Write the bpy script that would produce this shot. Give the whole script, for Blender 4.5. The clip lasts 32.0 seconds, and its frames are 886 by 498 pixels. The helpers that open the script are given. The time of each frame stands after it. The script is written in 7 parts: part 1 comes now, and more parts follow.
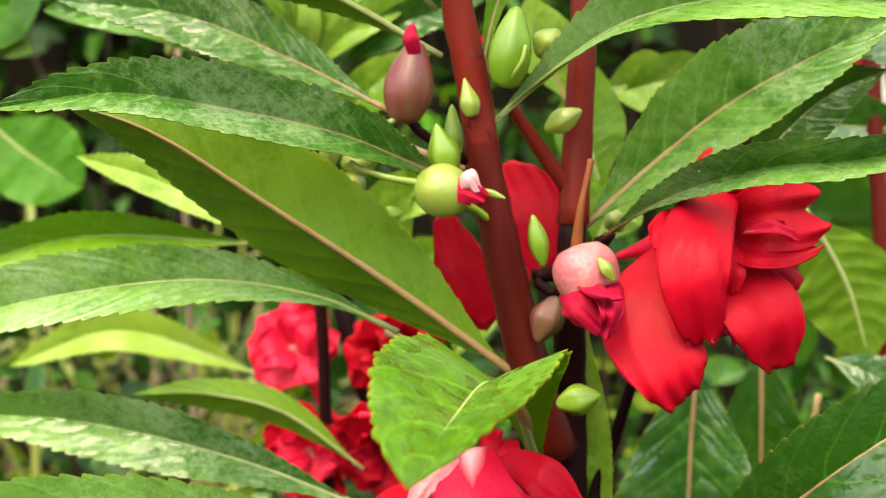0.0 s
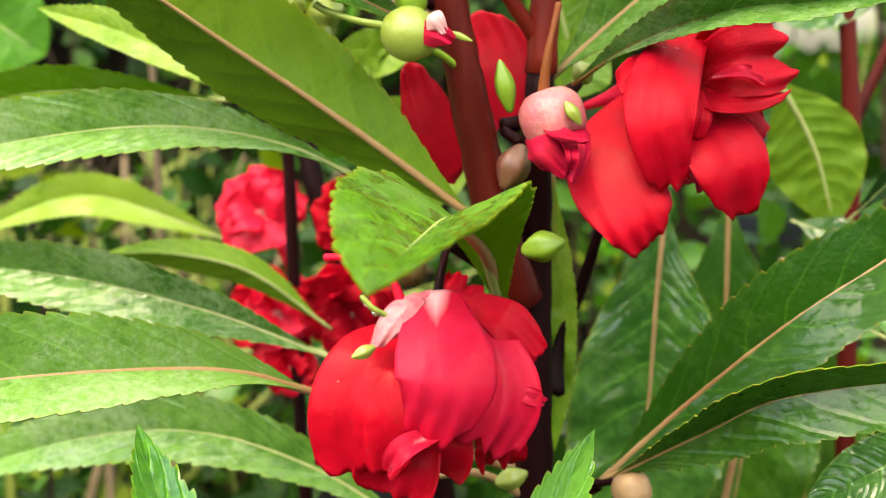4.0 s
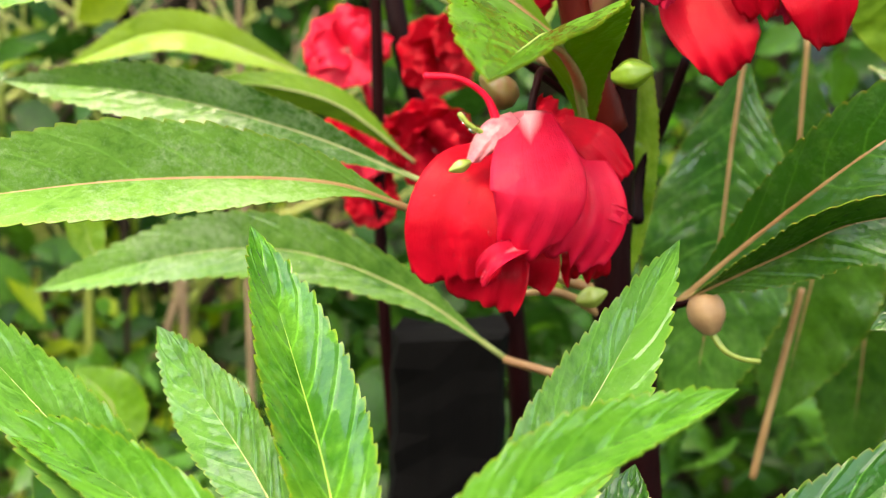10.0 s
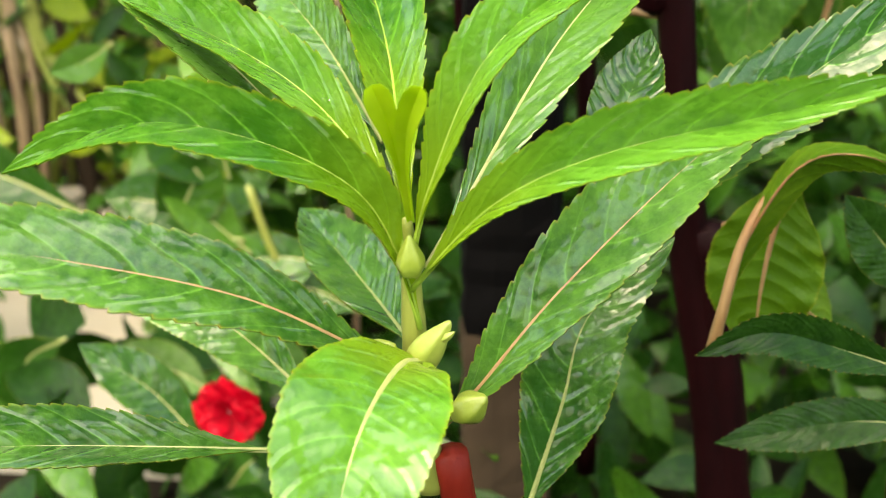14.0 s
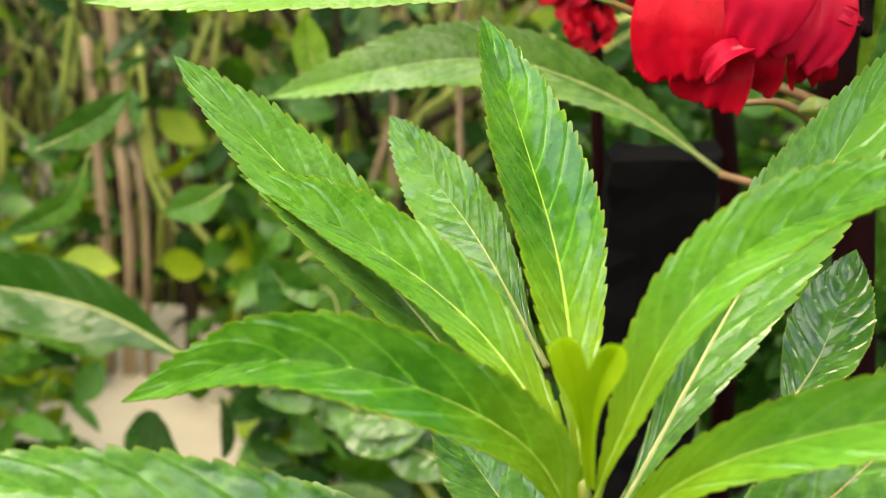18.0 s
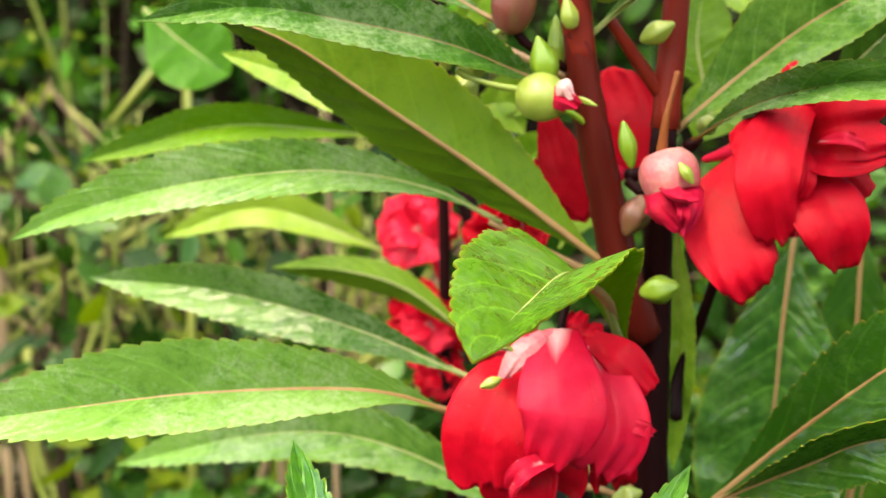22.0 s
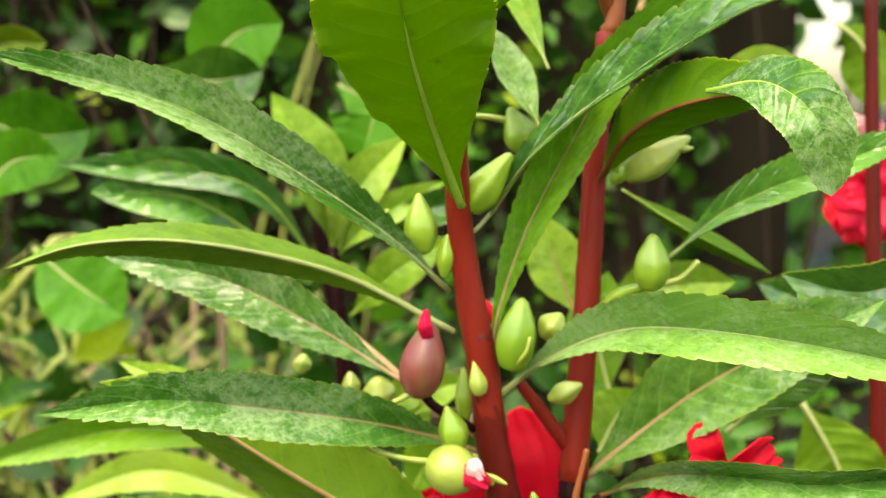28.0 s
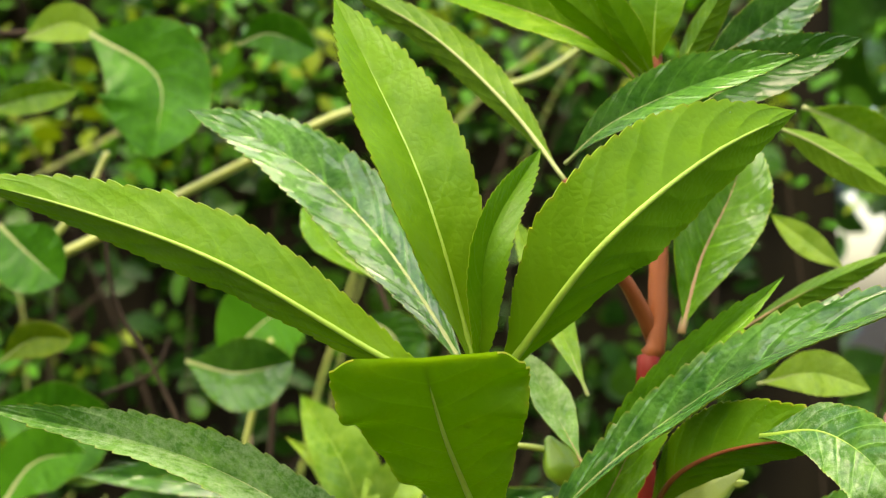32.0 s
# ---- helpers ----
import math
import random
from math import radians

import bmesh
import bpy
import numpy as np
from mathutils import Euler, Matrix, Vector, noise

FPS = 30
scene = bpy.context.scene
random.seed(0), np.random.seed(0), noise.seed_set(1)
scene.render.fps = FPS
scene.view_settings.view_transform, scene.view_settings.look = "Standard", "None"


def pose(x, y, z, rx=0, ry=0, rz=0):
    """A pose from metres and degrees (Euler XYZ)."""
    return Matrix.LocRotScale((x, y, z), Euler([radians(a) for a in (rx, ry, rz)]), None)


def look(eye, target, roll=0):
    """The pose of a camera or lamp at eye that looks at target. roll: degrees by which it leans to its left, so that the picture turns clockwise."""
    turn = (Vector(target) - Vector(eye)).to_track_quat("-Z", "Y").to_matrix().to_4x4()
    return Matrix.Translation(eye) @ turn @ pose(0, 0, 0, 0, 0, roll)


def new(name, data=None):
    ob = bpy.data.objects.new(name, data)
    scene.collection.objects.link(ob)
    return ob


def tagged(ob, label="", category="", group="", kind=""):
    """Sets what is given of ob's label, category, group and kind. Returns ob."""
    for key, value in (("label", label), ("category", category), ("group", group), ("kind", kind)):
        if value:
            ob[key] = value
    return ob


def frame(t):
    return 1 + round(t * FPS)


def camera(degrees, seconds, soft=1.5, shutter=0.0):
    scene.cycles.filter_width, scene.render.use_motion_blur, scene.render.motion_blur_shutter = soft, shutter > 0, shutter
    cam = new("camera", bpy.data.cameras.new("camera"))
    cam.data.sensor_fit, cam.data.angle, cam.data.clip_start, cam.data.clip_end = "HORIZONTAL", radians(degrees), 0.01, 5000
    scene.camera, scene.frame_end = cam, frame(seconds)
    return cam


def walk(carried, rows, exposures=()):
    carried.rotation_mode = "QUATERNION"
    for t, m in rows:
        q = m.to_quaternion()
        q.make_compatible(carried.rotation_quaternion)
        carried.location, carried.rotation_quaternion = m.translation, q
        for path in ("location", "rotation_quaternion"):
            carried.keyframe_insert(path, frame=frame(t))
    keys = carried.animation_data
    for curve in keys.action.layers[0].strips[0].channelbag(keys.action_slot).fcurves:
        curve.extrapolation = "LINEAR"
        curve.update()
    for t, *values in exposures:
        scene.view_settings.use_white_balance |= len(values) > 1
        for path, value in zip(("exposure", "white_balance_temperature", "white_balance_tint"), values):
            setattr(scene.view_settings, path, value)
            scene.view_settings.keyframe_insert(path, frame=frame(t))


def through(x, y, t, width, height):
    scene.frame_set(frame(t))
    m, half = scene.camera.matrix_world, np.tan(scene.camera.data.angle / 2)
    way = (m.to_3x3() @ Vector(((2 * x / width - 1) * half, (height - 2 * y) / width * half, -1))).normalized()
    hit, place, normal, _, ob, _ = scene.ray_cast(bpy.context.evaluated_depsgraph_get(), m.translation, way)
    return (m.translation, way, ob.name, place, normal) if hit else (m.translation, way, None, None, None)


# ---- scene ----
cam = camera(37.48, 32.0, soft=0.95)
cam.data.dof.use_dof = True
cam.data.dof.focus_distance = 0.225
cam.data.dof.aperture_fstop = 25.0

PATH = [
    (0, pose(0.0000, -0.2720, 0.4200, 0, 0, -0.00) @ pose(0, 0, 0, 86.00, 0, 0) @ pose(0, 0, 0, 0, 0, -0.00)),
    (0.5, pose(0.0002, -0.2771, 0.4212, 0, 0, -0.37) @ pose(0, 0, 0, 86.06, 0, 0) @ pose(0, 0, 0, 0, 0, -0.16)),
    (1, pose(0.0010, -0.2759, 0.4202, 0, 0, -0.82) @ pose(0, 0, 0, 86.13, 0, 0) @ pose(0, 0, 0, 0, 0, -0.17)),
    (1.5, pose(0.0011, -0.2743, 0.4184, 0, 0, -1.07) @ pose(0, 0, 0, 85.55, 0, 0) @ pose(0, 0, 0, 0, 0, -0.14)),
    (2, pose(0.0011, -0.2744, 0.4164, 0, 0, -1.08) @ pose(0, 0, 0, 84.92, 0, 0) @ pose(0, 0, 0, 0, 0, -0.07)),
    (2.5, pose(-0.0008, -0.2761, 0.4158, 0, 0, -1.08) @ pose(0, 0, 0, 83.95, 0, 0) @ pose(0, 0, 0, 0, 0, 0.01)),
    (3, pose(-0.0019, -0.2767, 0.4140, 0, 0, -0.97) @ pose(0, 0, 0, 83.00, 0, 0) @ pose(0, 0, 0, 0, 0, 0.21)),
    (3.5, pose(-0.0001, -0.2747, 0.4113, 0, 0, -1.01) @ pose(0, 0, 0, 82.23, 0, 0) @ pose(0, 0, 0, 0, 0, 0.27)),
    (4, pose(0.0016, -0.2726, 0.4089, 0, 0, -1.18) @ pose(0, 0, 0, 81.67, 0, 0) @ pose(0, 0, 0, 0, 0, 0.49)),
    (4.5, pose(0.0023, -0.2710, 0.4098, 0, 0, -1.16) @ pose(0, 0, 0, 81.45, 0, 0) @ pose(0, 0, 0, 0, 0, 0.50)),
    (6.5, pose(0.0049, -0.2722, 0.4096, 0, 0, -1.96) @ pose(0, 0, 0, 81.22, 0, 0) @ pose(0, 0, 0, 0, 0, 0.92)),
    (7, pose(-0.0001, -0.2746, 0.4104, 0, 0, -1.42) @ pose(0, 0, 0, 81.38, 0, 0) @ pose(0, 0, 0, 0, 0, 1.05)),
    (7.5, pose(-0.0073, -0.2778, 0.4105, 0, 0, -0.69) @ pose(0, 0, 0, 81.31, 0, 0) @ pose(0, 0, 0, 0, 0, 1.02)),
    (8, pose(-0.0098, -0.2809, 0.4091, 0, 0, 0.03) @ pose(0, 0, 0, 81.15, 0, 0) @ pose(0, 0, 0, 0, 0, 1.10)),
    (8.5, pose(-0.0121, -0.2854, 0.4075, 0, 0, 0.78) @ pose(0, 0, 0, 80.58, 0, 0) @ pose(0, 0, 0, 0, 0, 1.13)),
    (9, pose(-0.0100, -0.2881, 0.4052, 0, 0, 1.06) @ pose(0, 0, 0, 79.45, 0, 0) @ pose(0, 0, 0, 0, 0, 1.35)),
    (9.5, pose(-0.0065, -0.2879, 0.4041, 0, 0, 1.09) @ pose(0, 0, 0, 77.98, 0, 0) @ pose(0, 0, 0, 0, 0, 1.55)),
    (10, pose(-0.0064, -0.2880, 0.4000, 0, 0, 1.05) @ pose(0, 0, 0, 76.18, 0, 0) @ pose(0, 0, 0, 0, 0, 1.69)),
    (10.5, pose(-0.0050, -0.2917, 0.3968, 0, 0, 1.21) @ pose(0, 0, 0, 74.26, 0, 0) @ pose(0, 0, 0, 0, 0, 1.59)),
    (11, pose(-0.0010, -0.2980, 0.3941, 0, 0, 1.54) @ pose(0, 0, 0, 72.69, 0, 0) @ pose(0, 0, 0, 0, 0, 1.45)),
    (11.5, pose(0.0017, -0.3057, 0.3935, 0, 0, 2.06) @ pose(0, 0, 0, 71.11, 0, 0) @ pose(0, 0, 0, 0, 0, 1.47)),
    (12, pose(0.0032, -0.3121, 0.3928, 0, 0, 2.83) @ pose(0, 0, 0, 69.85, 0, 0) @ pose(0, 0, 0, 0, 0, 1.34)),
    (12.5, pose(0.0033, -0.3187, 0.3883, 0, 0, 3.27) @ pose(0, 0, 0, 68.31, 0, 0) @ pose(0, 0, 0, 0, 0, 1.29)),
    (13, pose(0.0070, -0.3254, 0.3847, 0, 0, 3.84) @ pose(0, 0, 0, 66.81, 0, 0) @ pose(0, 0, 0, 0, 0, 0.36)),
    (13.5, pose(0.0093, -0.3297, 0.3806, 0, 0, 4.26) @ pose(0, 0, 0, 65.90, 0, 0) @ pose(0, 0, 0, 0, 0, -0.23)),
    (14, pose(0.0069, -0.3339, 0.3803, 0, 0, 5.62) @ pose(0, 0, 0, 65.57, 0, 0) @ pose(0, 0, 0, 0, 0, -0.17)),
    (14.5, pose(-0.0056, -0.3335, 0.3827, 0, 0, 7.30) @ pose(0, 0, 0, 64.69, 0, 0) @ pose(0, 0, 0, 0, 0, 0.64)),
    (16.5, pose(-0.0151, -0.3107, 0.3801, 0, 0, 12.48) @ pose(0, 0, 0, 64.91, 0, 0) @ pose(0, 0, 0, 0, 0, 1.41)),
    (17, pose(-0.0159, -0.3032, 0.3791, 0, 0, 11.87) @ pose(0, 0, 0, 66.24, 0, 0) @ pose(0, 0, 0, 0, 0, 1.37)),
    (17.5, pose(-0.0153, -0.3004, 0.3805, 0, 0, 10.73) @ pose(0, 0, 0, 68.40, 0, 0) @ pose(0, 0, 0, 0, 0, 1.89)),
    (18, pose(-0.0102, -0.3012, 0.3875, 0, 0, 9.84) @ pose(0, 0, 0, 70.28, 0, 0) @ pose(0, 0, 0, 0, 0, 1.15)),
    (18.5, pose(-0.0069, -0.2980, 0.3866, 0, 0, 8.68) @ pose(0, 0, 0, 73.03, 0, 0) @ pose(0, 0, 0, 0, 0, 0.75)),
    (19, pose(-0.0053, -0.2974, 0.3880, 0, 0, 8.19) @ pose(0, 0, 0, 74.81, 0, 0) @ pose(0, 0, 0, 0, 0, 0.41)),
    (19.5, pose(-0.0034, -0.2957, 0.4016, 0, 0, 8.49) @ pose(0, 0, 0, 74.11, 0, 0) @ pose(0, 0, 0, 0, 0, 0.58)),
    (20, pose(-0.0027, -0.2962, 0.4075, 0, 0, 8.37) @ pose(0, 0, 0, 75.23, 0, 0) @ pose(0, 0, 0, 0, 0, 0.53)),
    (20.5, pose(-0.0009, -0.2978, 0.4116, 0, 0, 8.13) @ pose(0, 0, 0, 76.57, 0, 0) @ pose(0, 0, 0, 0, 0, 0.65)),
    (21, pose(0.0015, -0.3005, 0.4166, 0, 0, 7.59) @ pose(0, 0, 0, 78.16, 0, 0) @ pose(0, 0, 0, 0, 0, 1.06)),
    (21.5, pose(0.0079, -0.3016, 0.4240, 0, 0, 7.21) @ pose(0, 0, 0, 79.27, 0, 0) @ pose(0, 0, 0, 0, 0, 1.15)),
    (22, pose(0.0122, -0.3004, 0.4281, 0, 0, 6.63) @ pose(0, 0, 0, 80.39, 0, 0) @ pose(0, 0, 0, 0, 0, 0.79)),
    (22.5, pose(0.0191, -0.2957, 0.4299, 0, 0, 5.68) @ pose(0, 0, 0, 80.74, 0, 0) @ pose(0, 0, 0, 0, 0, 1.02)),
    (23, pose(0.0259, -0.2916, 0.4280, 0, 0, 3.81) @ pose(0, 0, 0, 80.79, 0, 0) @ pose(0, 0, 0, 0, 0, 1.38)),
    (23.5, pose(0.0308, -0.2891, 0.4274, 0, 0, 1.84) @ pose(0, 0, 0, 80.84, 0, 0) @ pose(0, 0, 0, 0, 0, 1.66)),
    (24, pose(0.0293, -0.2920, 0.4283, 0, 0, 0.47) @ pose(0, 0, 0, 81.28, 0, 0) @ pose(0, 0, 0, 0, 0, 1.92)),
    (24.5, pose(0.0230, -0.2939, 0.4322, 0, 0, -0.02) @ pose(0, 0, 0, 82.26, 0, 0) @ pose(0, 0, 0, 0, 0, 1.91)),
    (25, pose(0.0176, -0.2959, 0.4365, 0, 0, 0.34) @ pose(0, 0, 0, 83.45, 0, 0) @ pose(0, 0, 0, 0, 0, 1.83)),
    (25.5, pose(0.0151, -0.2979, 0.4411, 0, 0, 0.99) @ pose(0, 0, 0, 84.75, 0, 0) @ pose(0, 0, 0, 0, 0, 1.91)),
    (27.5, pose(0.0112, -0.2911, 0.4862, 0, 0, 2.14) @ pose(0, 0, 0, 83.03, 0, 0) @ pose(0, 0, 0, 0, 0, 1.19)),
    (28, pose(0.0058, -0.2890, 0.4922, 0, 0, 1.75) @ pose(0, 0, 0, 83.66, 0, 0) @ pose(0, 0, 0, 0, 0, 1.03)),
    (28.5, pose(0.0052, -0.2893, 0.4977, 0, 0, 1.88) @ pose(0, 0, 0, 84.71, 0, 0) @ pose(0, 0, 0, 0, 0, 0.73)),
    (29, pose(0.0056, -0.2926, 0.5027, 0, 0, 2.10) @ pose(0, 0, 0, 85.86, 0, 0) @ pose(0, 0, 0, 0, 0, 0.41)),
    (29.5, pose(0.0118, -0.2935, 0.5053, 0, 0, 2.79) @ pose(0, 0, 0, 87.30, 0, 0) @ pose(0, 0, 0, 0, 0, -0.03)),
    (30, pose(0.0145, -0.2910, 0.5090, 0, 0, 3.37) @ pose(0, 0, 0, 88.60, 0, 0) @ pose(0, 0, 0, 0, 0, -0.29)),
    (30.5, pose(0.0108, -0.2891, 0.5162, 0, 0, 3.45) @ pose(0, 0, 0, 89.60, 0, 0) @ pose(0, 0, 0, 0, 0, -0.42)),
    (31, pose(0.0045, -0.2892, 0.5212, 0, 0, 3.32) @ pose(0, 0, 0, 90.59, 0, 0) @ pose(0, 0, 0, 0, 0, -0.38)),
    (31.5, pose(0.0076, -0.2887, 0.5203, 0, 0, 3.71) @ pose(0, 0, 0, 91.65, 0, 0) @ pose(0, 0, 0, 0, 0, -0.58)),
    (32, pose(0.0071, -0.2711, 0.5188, 0, 0, 3.66) @ pose(0, 0, 0, 92.81, 0, 0) @ pose(0, 0, 0, 0, 0, -0.52)),
]
walk(cam, PATH, exposures=[(0.0, 2.24, 7800, 6.0), (9.0, 2.30, 7800, 6.0), (14.0, 2.12, 8000, 6.0), (17.5, 1.98, 8000, 6.0), (24.0, 2.38, 7900, 6.0), (28.0, 2.42, 8100, 6.0), (32.0, 2.12, 8100, 6.0)])

# ---- light: a bright overcast sky with a broad veiled sun ----
world = bpy.data.worlds.new("overcast_sky")
scene.world = world
world.use_nodes = True
wn = world.node_tree
sky = wn.nodes.new("ShaderNodeTexSky")
sky.sky_type = "NISHITA"
sky.sun_disc = False
sky.sun_elevation = radians(67)
sky.sun_rotation = radians(-150)
sky.dust_density = 4.0
sky.air_density = 1.2
wn.nodes["Background"].inputs[1].default_value = 0.15
wn.links.new(sky.outputs[0], wn.nodes["Background"].inputs[0])
sun_data = bpy.data.lights.new("sun", "SUN")
sun_data.energy = 0.9
sun_data.angle = radians(95)
sun_data.color = (1.0, 0.965, 0.9)
sun = new("sun", sun_data)
sun.matrix_world = look((-1.5, -2.6, 7.0), (0, 0, 0))


# ---- materials ----
def nodes_of(name, rough=0.5):
    m = bpy.data.materials.new(name)
    m.use_nodes = True
    nt = m.node_tree
    b = nt.nodes["Principled BSDF"]
    b.inputs["Roughness"].default_value = rough
    return m, nt, b


def ramp(nt, src, stops):
    r = nt.nodes.new("ShaderNodeValToRGB")
    e = r.color_ramp.elements
    while len(e) < len(stops):
        e.new(0.5)
    for i, (p, c) in enumerate(stops):
        e[i].position = p
        e[i].color = (*c, 1)
    nt.links.new(src, r.inputs[0])
    return r.outputs[0]


def noise_at(nt, scale, detail=4, coord=None, rough=0.55):
    n = nt.nodes.new("ShaderNodeTexNoise")
    n.inputs["Scale"].default_value = scale
    n.inputs["Detail"].default_value = detail
    n.inputs["Roughness"].default_value = rough
    if coord is None:
        coord = nt.nodes.new("ShaderNodeTexCoord").outputs["Object"]
    nt.links.new(coord, n.inputs["Vector"])
    return n.outputs["Fac"]


def calc(nt, op, a, b=None, c=None):
    m = nt.nodes.new("ShaderNodeMath")
    m.operation = op
    for i, v in enumerate((a, b, c)):
        if v is None:
            continue
        if isinstance(v, (int, float)):
            m.inputs[i].default_value = v
        else:
            nt.links.new(v, m.inputs[i])
    return m.outputs[0]


def mixed(nt, fac, a, b, mode="MIX"):
    m = nt.nodes.new("ShaderNodeMix")
    m.data_type = "RGBA"
    m.blend_type = mode
    for sock, v in ((m.inputs[0], fac), (m.inputs[6], a), (m.inputs[7], b)):
        if isinstance(v, tuple):
            sock.default_value = (*v, 1)
        elif isinstance(v, (int, float)):
            sock.default_value = v
        else:
            nt.links.new(v, sock)
    return m.outputs[2]


def bumped(nt, b, height, strength, dist):
    u = nt.nodes.new("ShaderNodeBump")
    u.inputs["Strength"].default_value = strength
    u.inputs["Distance"].default_value = dist
    nt.links.new(height, u.inputs["Height"])
    nt.links.new(u.outputs[0], b.inputs["Normal"])
    return u


VEINS = 10.0
TEETH = 32


def leaf_material(name, dark, light, edge, gloss, vein, through_col, wet=0.5, film_sheen=0.0, heel=None, thin=0.27):
    """A leaf surface: mottled green, side veins that curve out from the midrib, a wet film in patches, light through the blade."""
    m, nt, b = nodes_of(name, gloss)
    tc = nt.nodes.new("ShaderNodeTexCoord")
    sep = nt.nodes.new("ShaderNodeSeparateXYZ")
    nt.links.new(tc.outputs["UV"], sep.inputs[0])
    along, across = sep.outputs[0], sep.outputs[1]
    out = calc(nt, "ABSOLUTE", calc(nt, "SUBTRACT", calc(nt, "MULTIPLY", across, 2.0), 1.0))
    wob = calc(nt, "SUBTRACT", noise_at(nt, 90, 3), 0.5)
    sweep = calc(nt, "MULTIPLY", out, calc(nt, "MULTIPLY_ADD", out, 0.8, 0.8))
    course = calc(nt, "SUBTRACT", calc(nt, "MULTIPLY", along, VEINS), sweep)
    near = calc(nt, "ABSOLUTE", calc(nt, "SUBTRACT", calc(nt, "FRACT", calc(nt, "MULTIPLY_ADD", wob, 0.35, course)), 0.5))
    line = calc(nt, "MULTIPLY", ramp(nt, near, [(0.44, (0, 0, 0)), (0.49, (1, 1, 1))]), calc(nt, "SUBTRACT", 1.0, calc(nt, "MULTIPLY", out, 0.6)))
    cells = nt.nodes.new("ShaderNodeTexVoronoi")
    cells.feature = "DISTANCE_TO_EDGE"
    cells.inputs["Scale"].default_value = 620
    nt.links.new(tc.outputs["Object"], cells.inputs["Vector"])
    net = cells.outputs["Distance"]
    mott = noise_at(nt, 300, 6, rough=0.7)
    broad = noise_at(nt, 24, 3)
    info = nt.nodes.new("ShaderNodeObjectInfo").outputs["Random"]
    fac = calc(nt, "ADD", calc(nt, "MULTIPLY", mott, 0.55), calc(nt, "ADD", calc(nt, "MULTIPLY", broad, 0.5), calc(nt, "MULTIPLY", info, 0.22)))
    col = ramp(nt, fac, [(0.54, dark), (0.73, light)])
    rim = ramp(nt, out, [(0.95, (0, 0, 0)), (1.0, (1, 1, 1))])
    col = mixed(nt, calc(nt, "MULTIPLY", rim, 0.32), col, edge)
    tips = calc(nt, "MULTIPLY", rim, ramp(nt, calc(nt, "FRACT", calc(nt, "MULTIPLY", along, TEETH)), [(0.62, (0, 0, 0)), (0.72, (1, 1, 1))]))
    col = mixed(nt, calc(nt, "MULTIPLY", tips, 0.45), col, (0.26, 0.15, 0.02))
    col = mixed(nt, calc(nt, "MULTIPLY", line, vein), col, tuple(min(0.7, c * 1.7) for c in light))
    if heel:
        col = mixed(nt, ramp(nt, calc(nt, "ADD", along, calc(nt, "MULTIPLY", broad, 0.25)), [(0.14, (0.9, 0.9, 0.9)), (0.55, (0, 0, 0))]), col, heel)
    # Pale mottled film; where strong, it also paints sky sheen into the colour.
    if film_sheen:
        film = ramp(nt, calc(nt, "ADD", calc(nt, "MULTIPLY", noise_at(nt, 520, 8, rough=0.85), 0.62), calc(nt, "MULTIPLY", noise_at(nt, 40, 3), 0.42)), [(0.5, (0, 0, 0)), (0.62, (1, 1, 1))])
        col = mixed(nt, calc(nt, "MULTIPLY", film, film_sheen), col, (0.30, 0.42, 0.20))
    nt.links.new(col, b.inputs["Base Color"])
    sheet = nt.nodes.new("ShaderNodeCombineXYZ")
    nt.links.new(calc(nt, "ADD", calc(nt, "MULTIPLY", along, 5.0), calc(nt, "MULTIPLY", wob, 2.2)), sheet.inputs[0])
    nt.links.new(calc(nt, "MULTIPLY", across, 2.4), sheet.inputs[1])
    nt.links.new(calc(nt, "MULTIPLY", info, 40.0), sheet.inputs[2])
    wetmask = ramp(nt, noise_at(nt, 1.5, 6, sheet.outputs[0], 0.65), [(0.45, (0, 0, 0)), (0.5, (1, 1, 1))])
    nt.links.new(calc(nt, "MULTIPLY_ADD", wetmask, -gloss * 0.4, gloss), b.inputs["Roughness"])
    b.inputs["Specular IOR Level"].default_value = 0.12
    nt.links.new(calc(nt, "MULTIPLY", wetmask, wet), b.inputs["Coat Weight"])
    b.inputs["Coat Roughness"].default_value = 0.11
    b.inputs["Coat IOR"].default_value = 1.6
    crease = ramp(nt, near, [(0.3, (1, 1, 1)), (0.5, (0, 0, 0))])
    lumps = noise_at(nt, 130, 2)
    h = calc(nt, "ADD", calc(nt, "MULTIPLY", crease, 0.14), calc(nt, "ADD", calc(nt, "MULTIPLY", lumps, 0.5), calc(nt, "MULTIPLY", net, 0.3)))
    bumped(nt, b, h, 0.6, 0.001)
    film_bump = nt.nodes.new("ShaderNodeBump")
    film_bump.inputs["Strength"].default_value = 0.85
    film_bump.inputs["Distance"].default_value = 0.001
    nt.links.new(calc(nt, "ADD", calc(nt, "MULTIPLY", crease, 0.25), calc(nt, "MULTIPLY", lumps, 0.9)), film_bump.inputs["Height"])
    nt.links.new(film_bump.outputs[0], b.inputs["Coat Normal"])
    tr = nt.nodes.new("ShaderNodeBsdfTranslucent")
    nt.links.new(mixed(nt, calc(nt, "MULTIPLY", line, vein), through_col, tuple(c * 0.8 for c in through_col)), tr.inputs[0])
    mix = nt.nodes.new("ShaderNodeMixShader")
    mix.inputs[0].default_value = thin
    o = nt.nodes["Material Output"]
    nt.links.new(b.outputs[0], mix.inputs[1])
    nt.links.new(tr.outputs[0], mix.inputs[2])
    nt.links.new(mix.outputs[0], o.inputs[0])
    return m


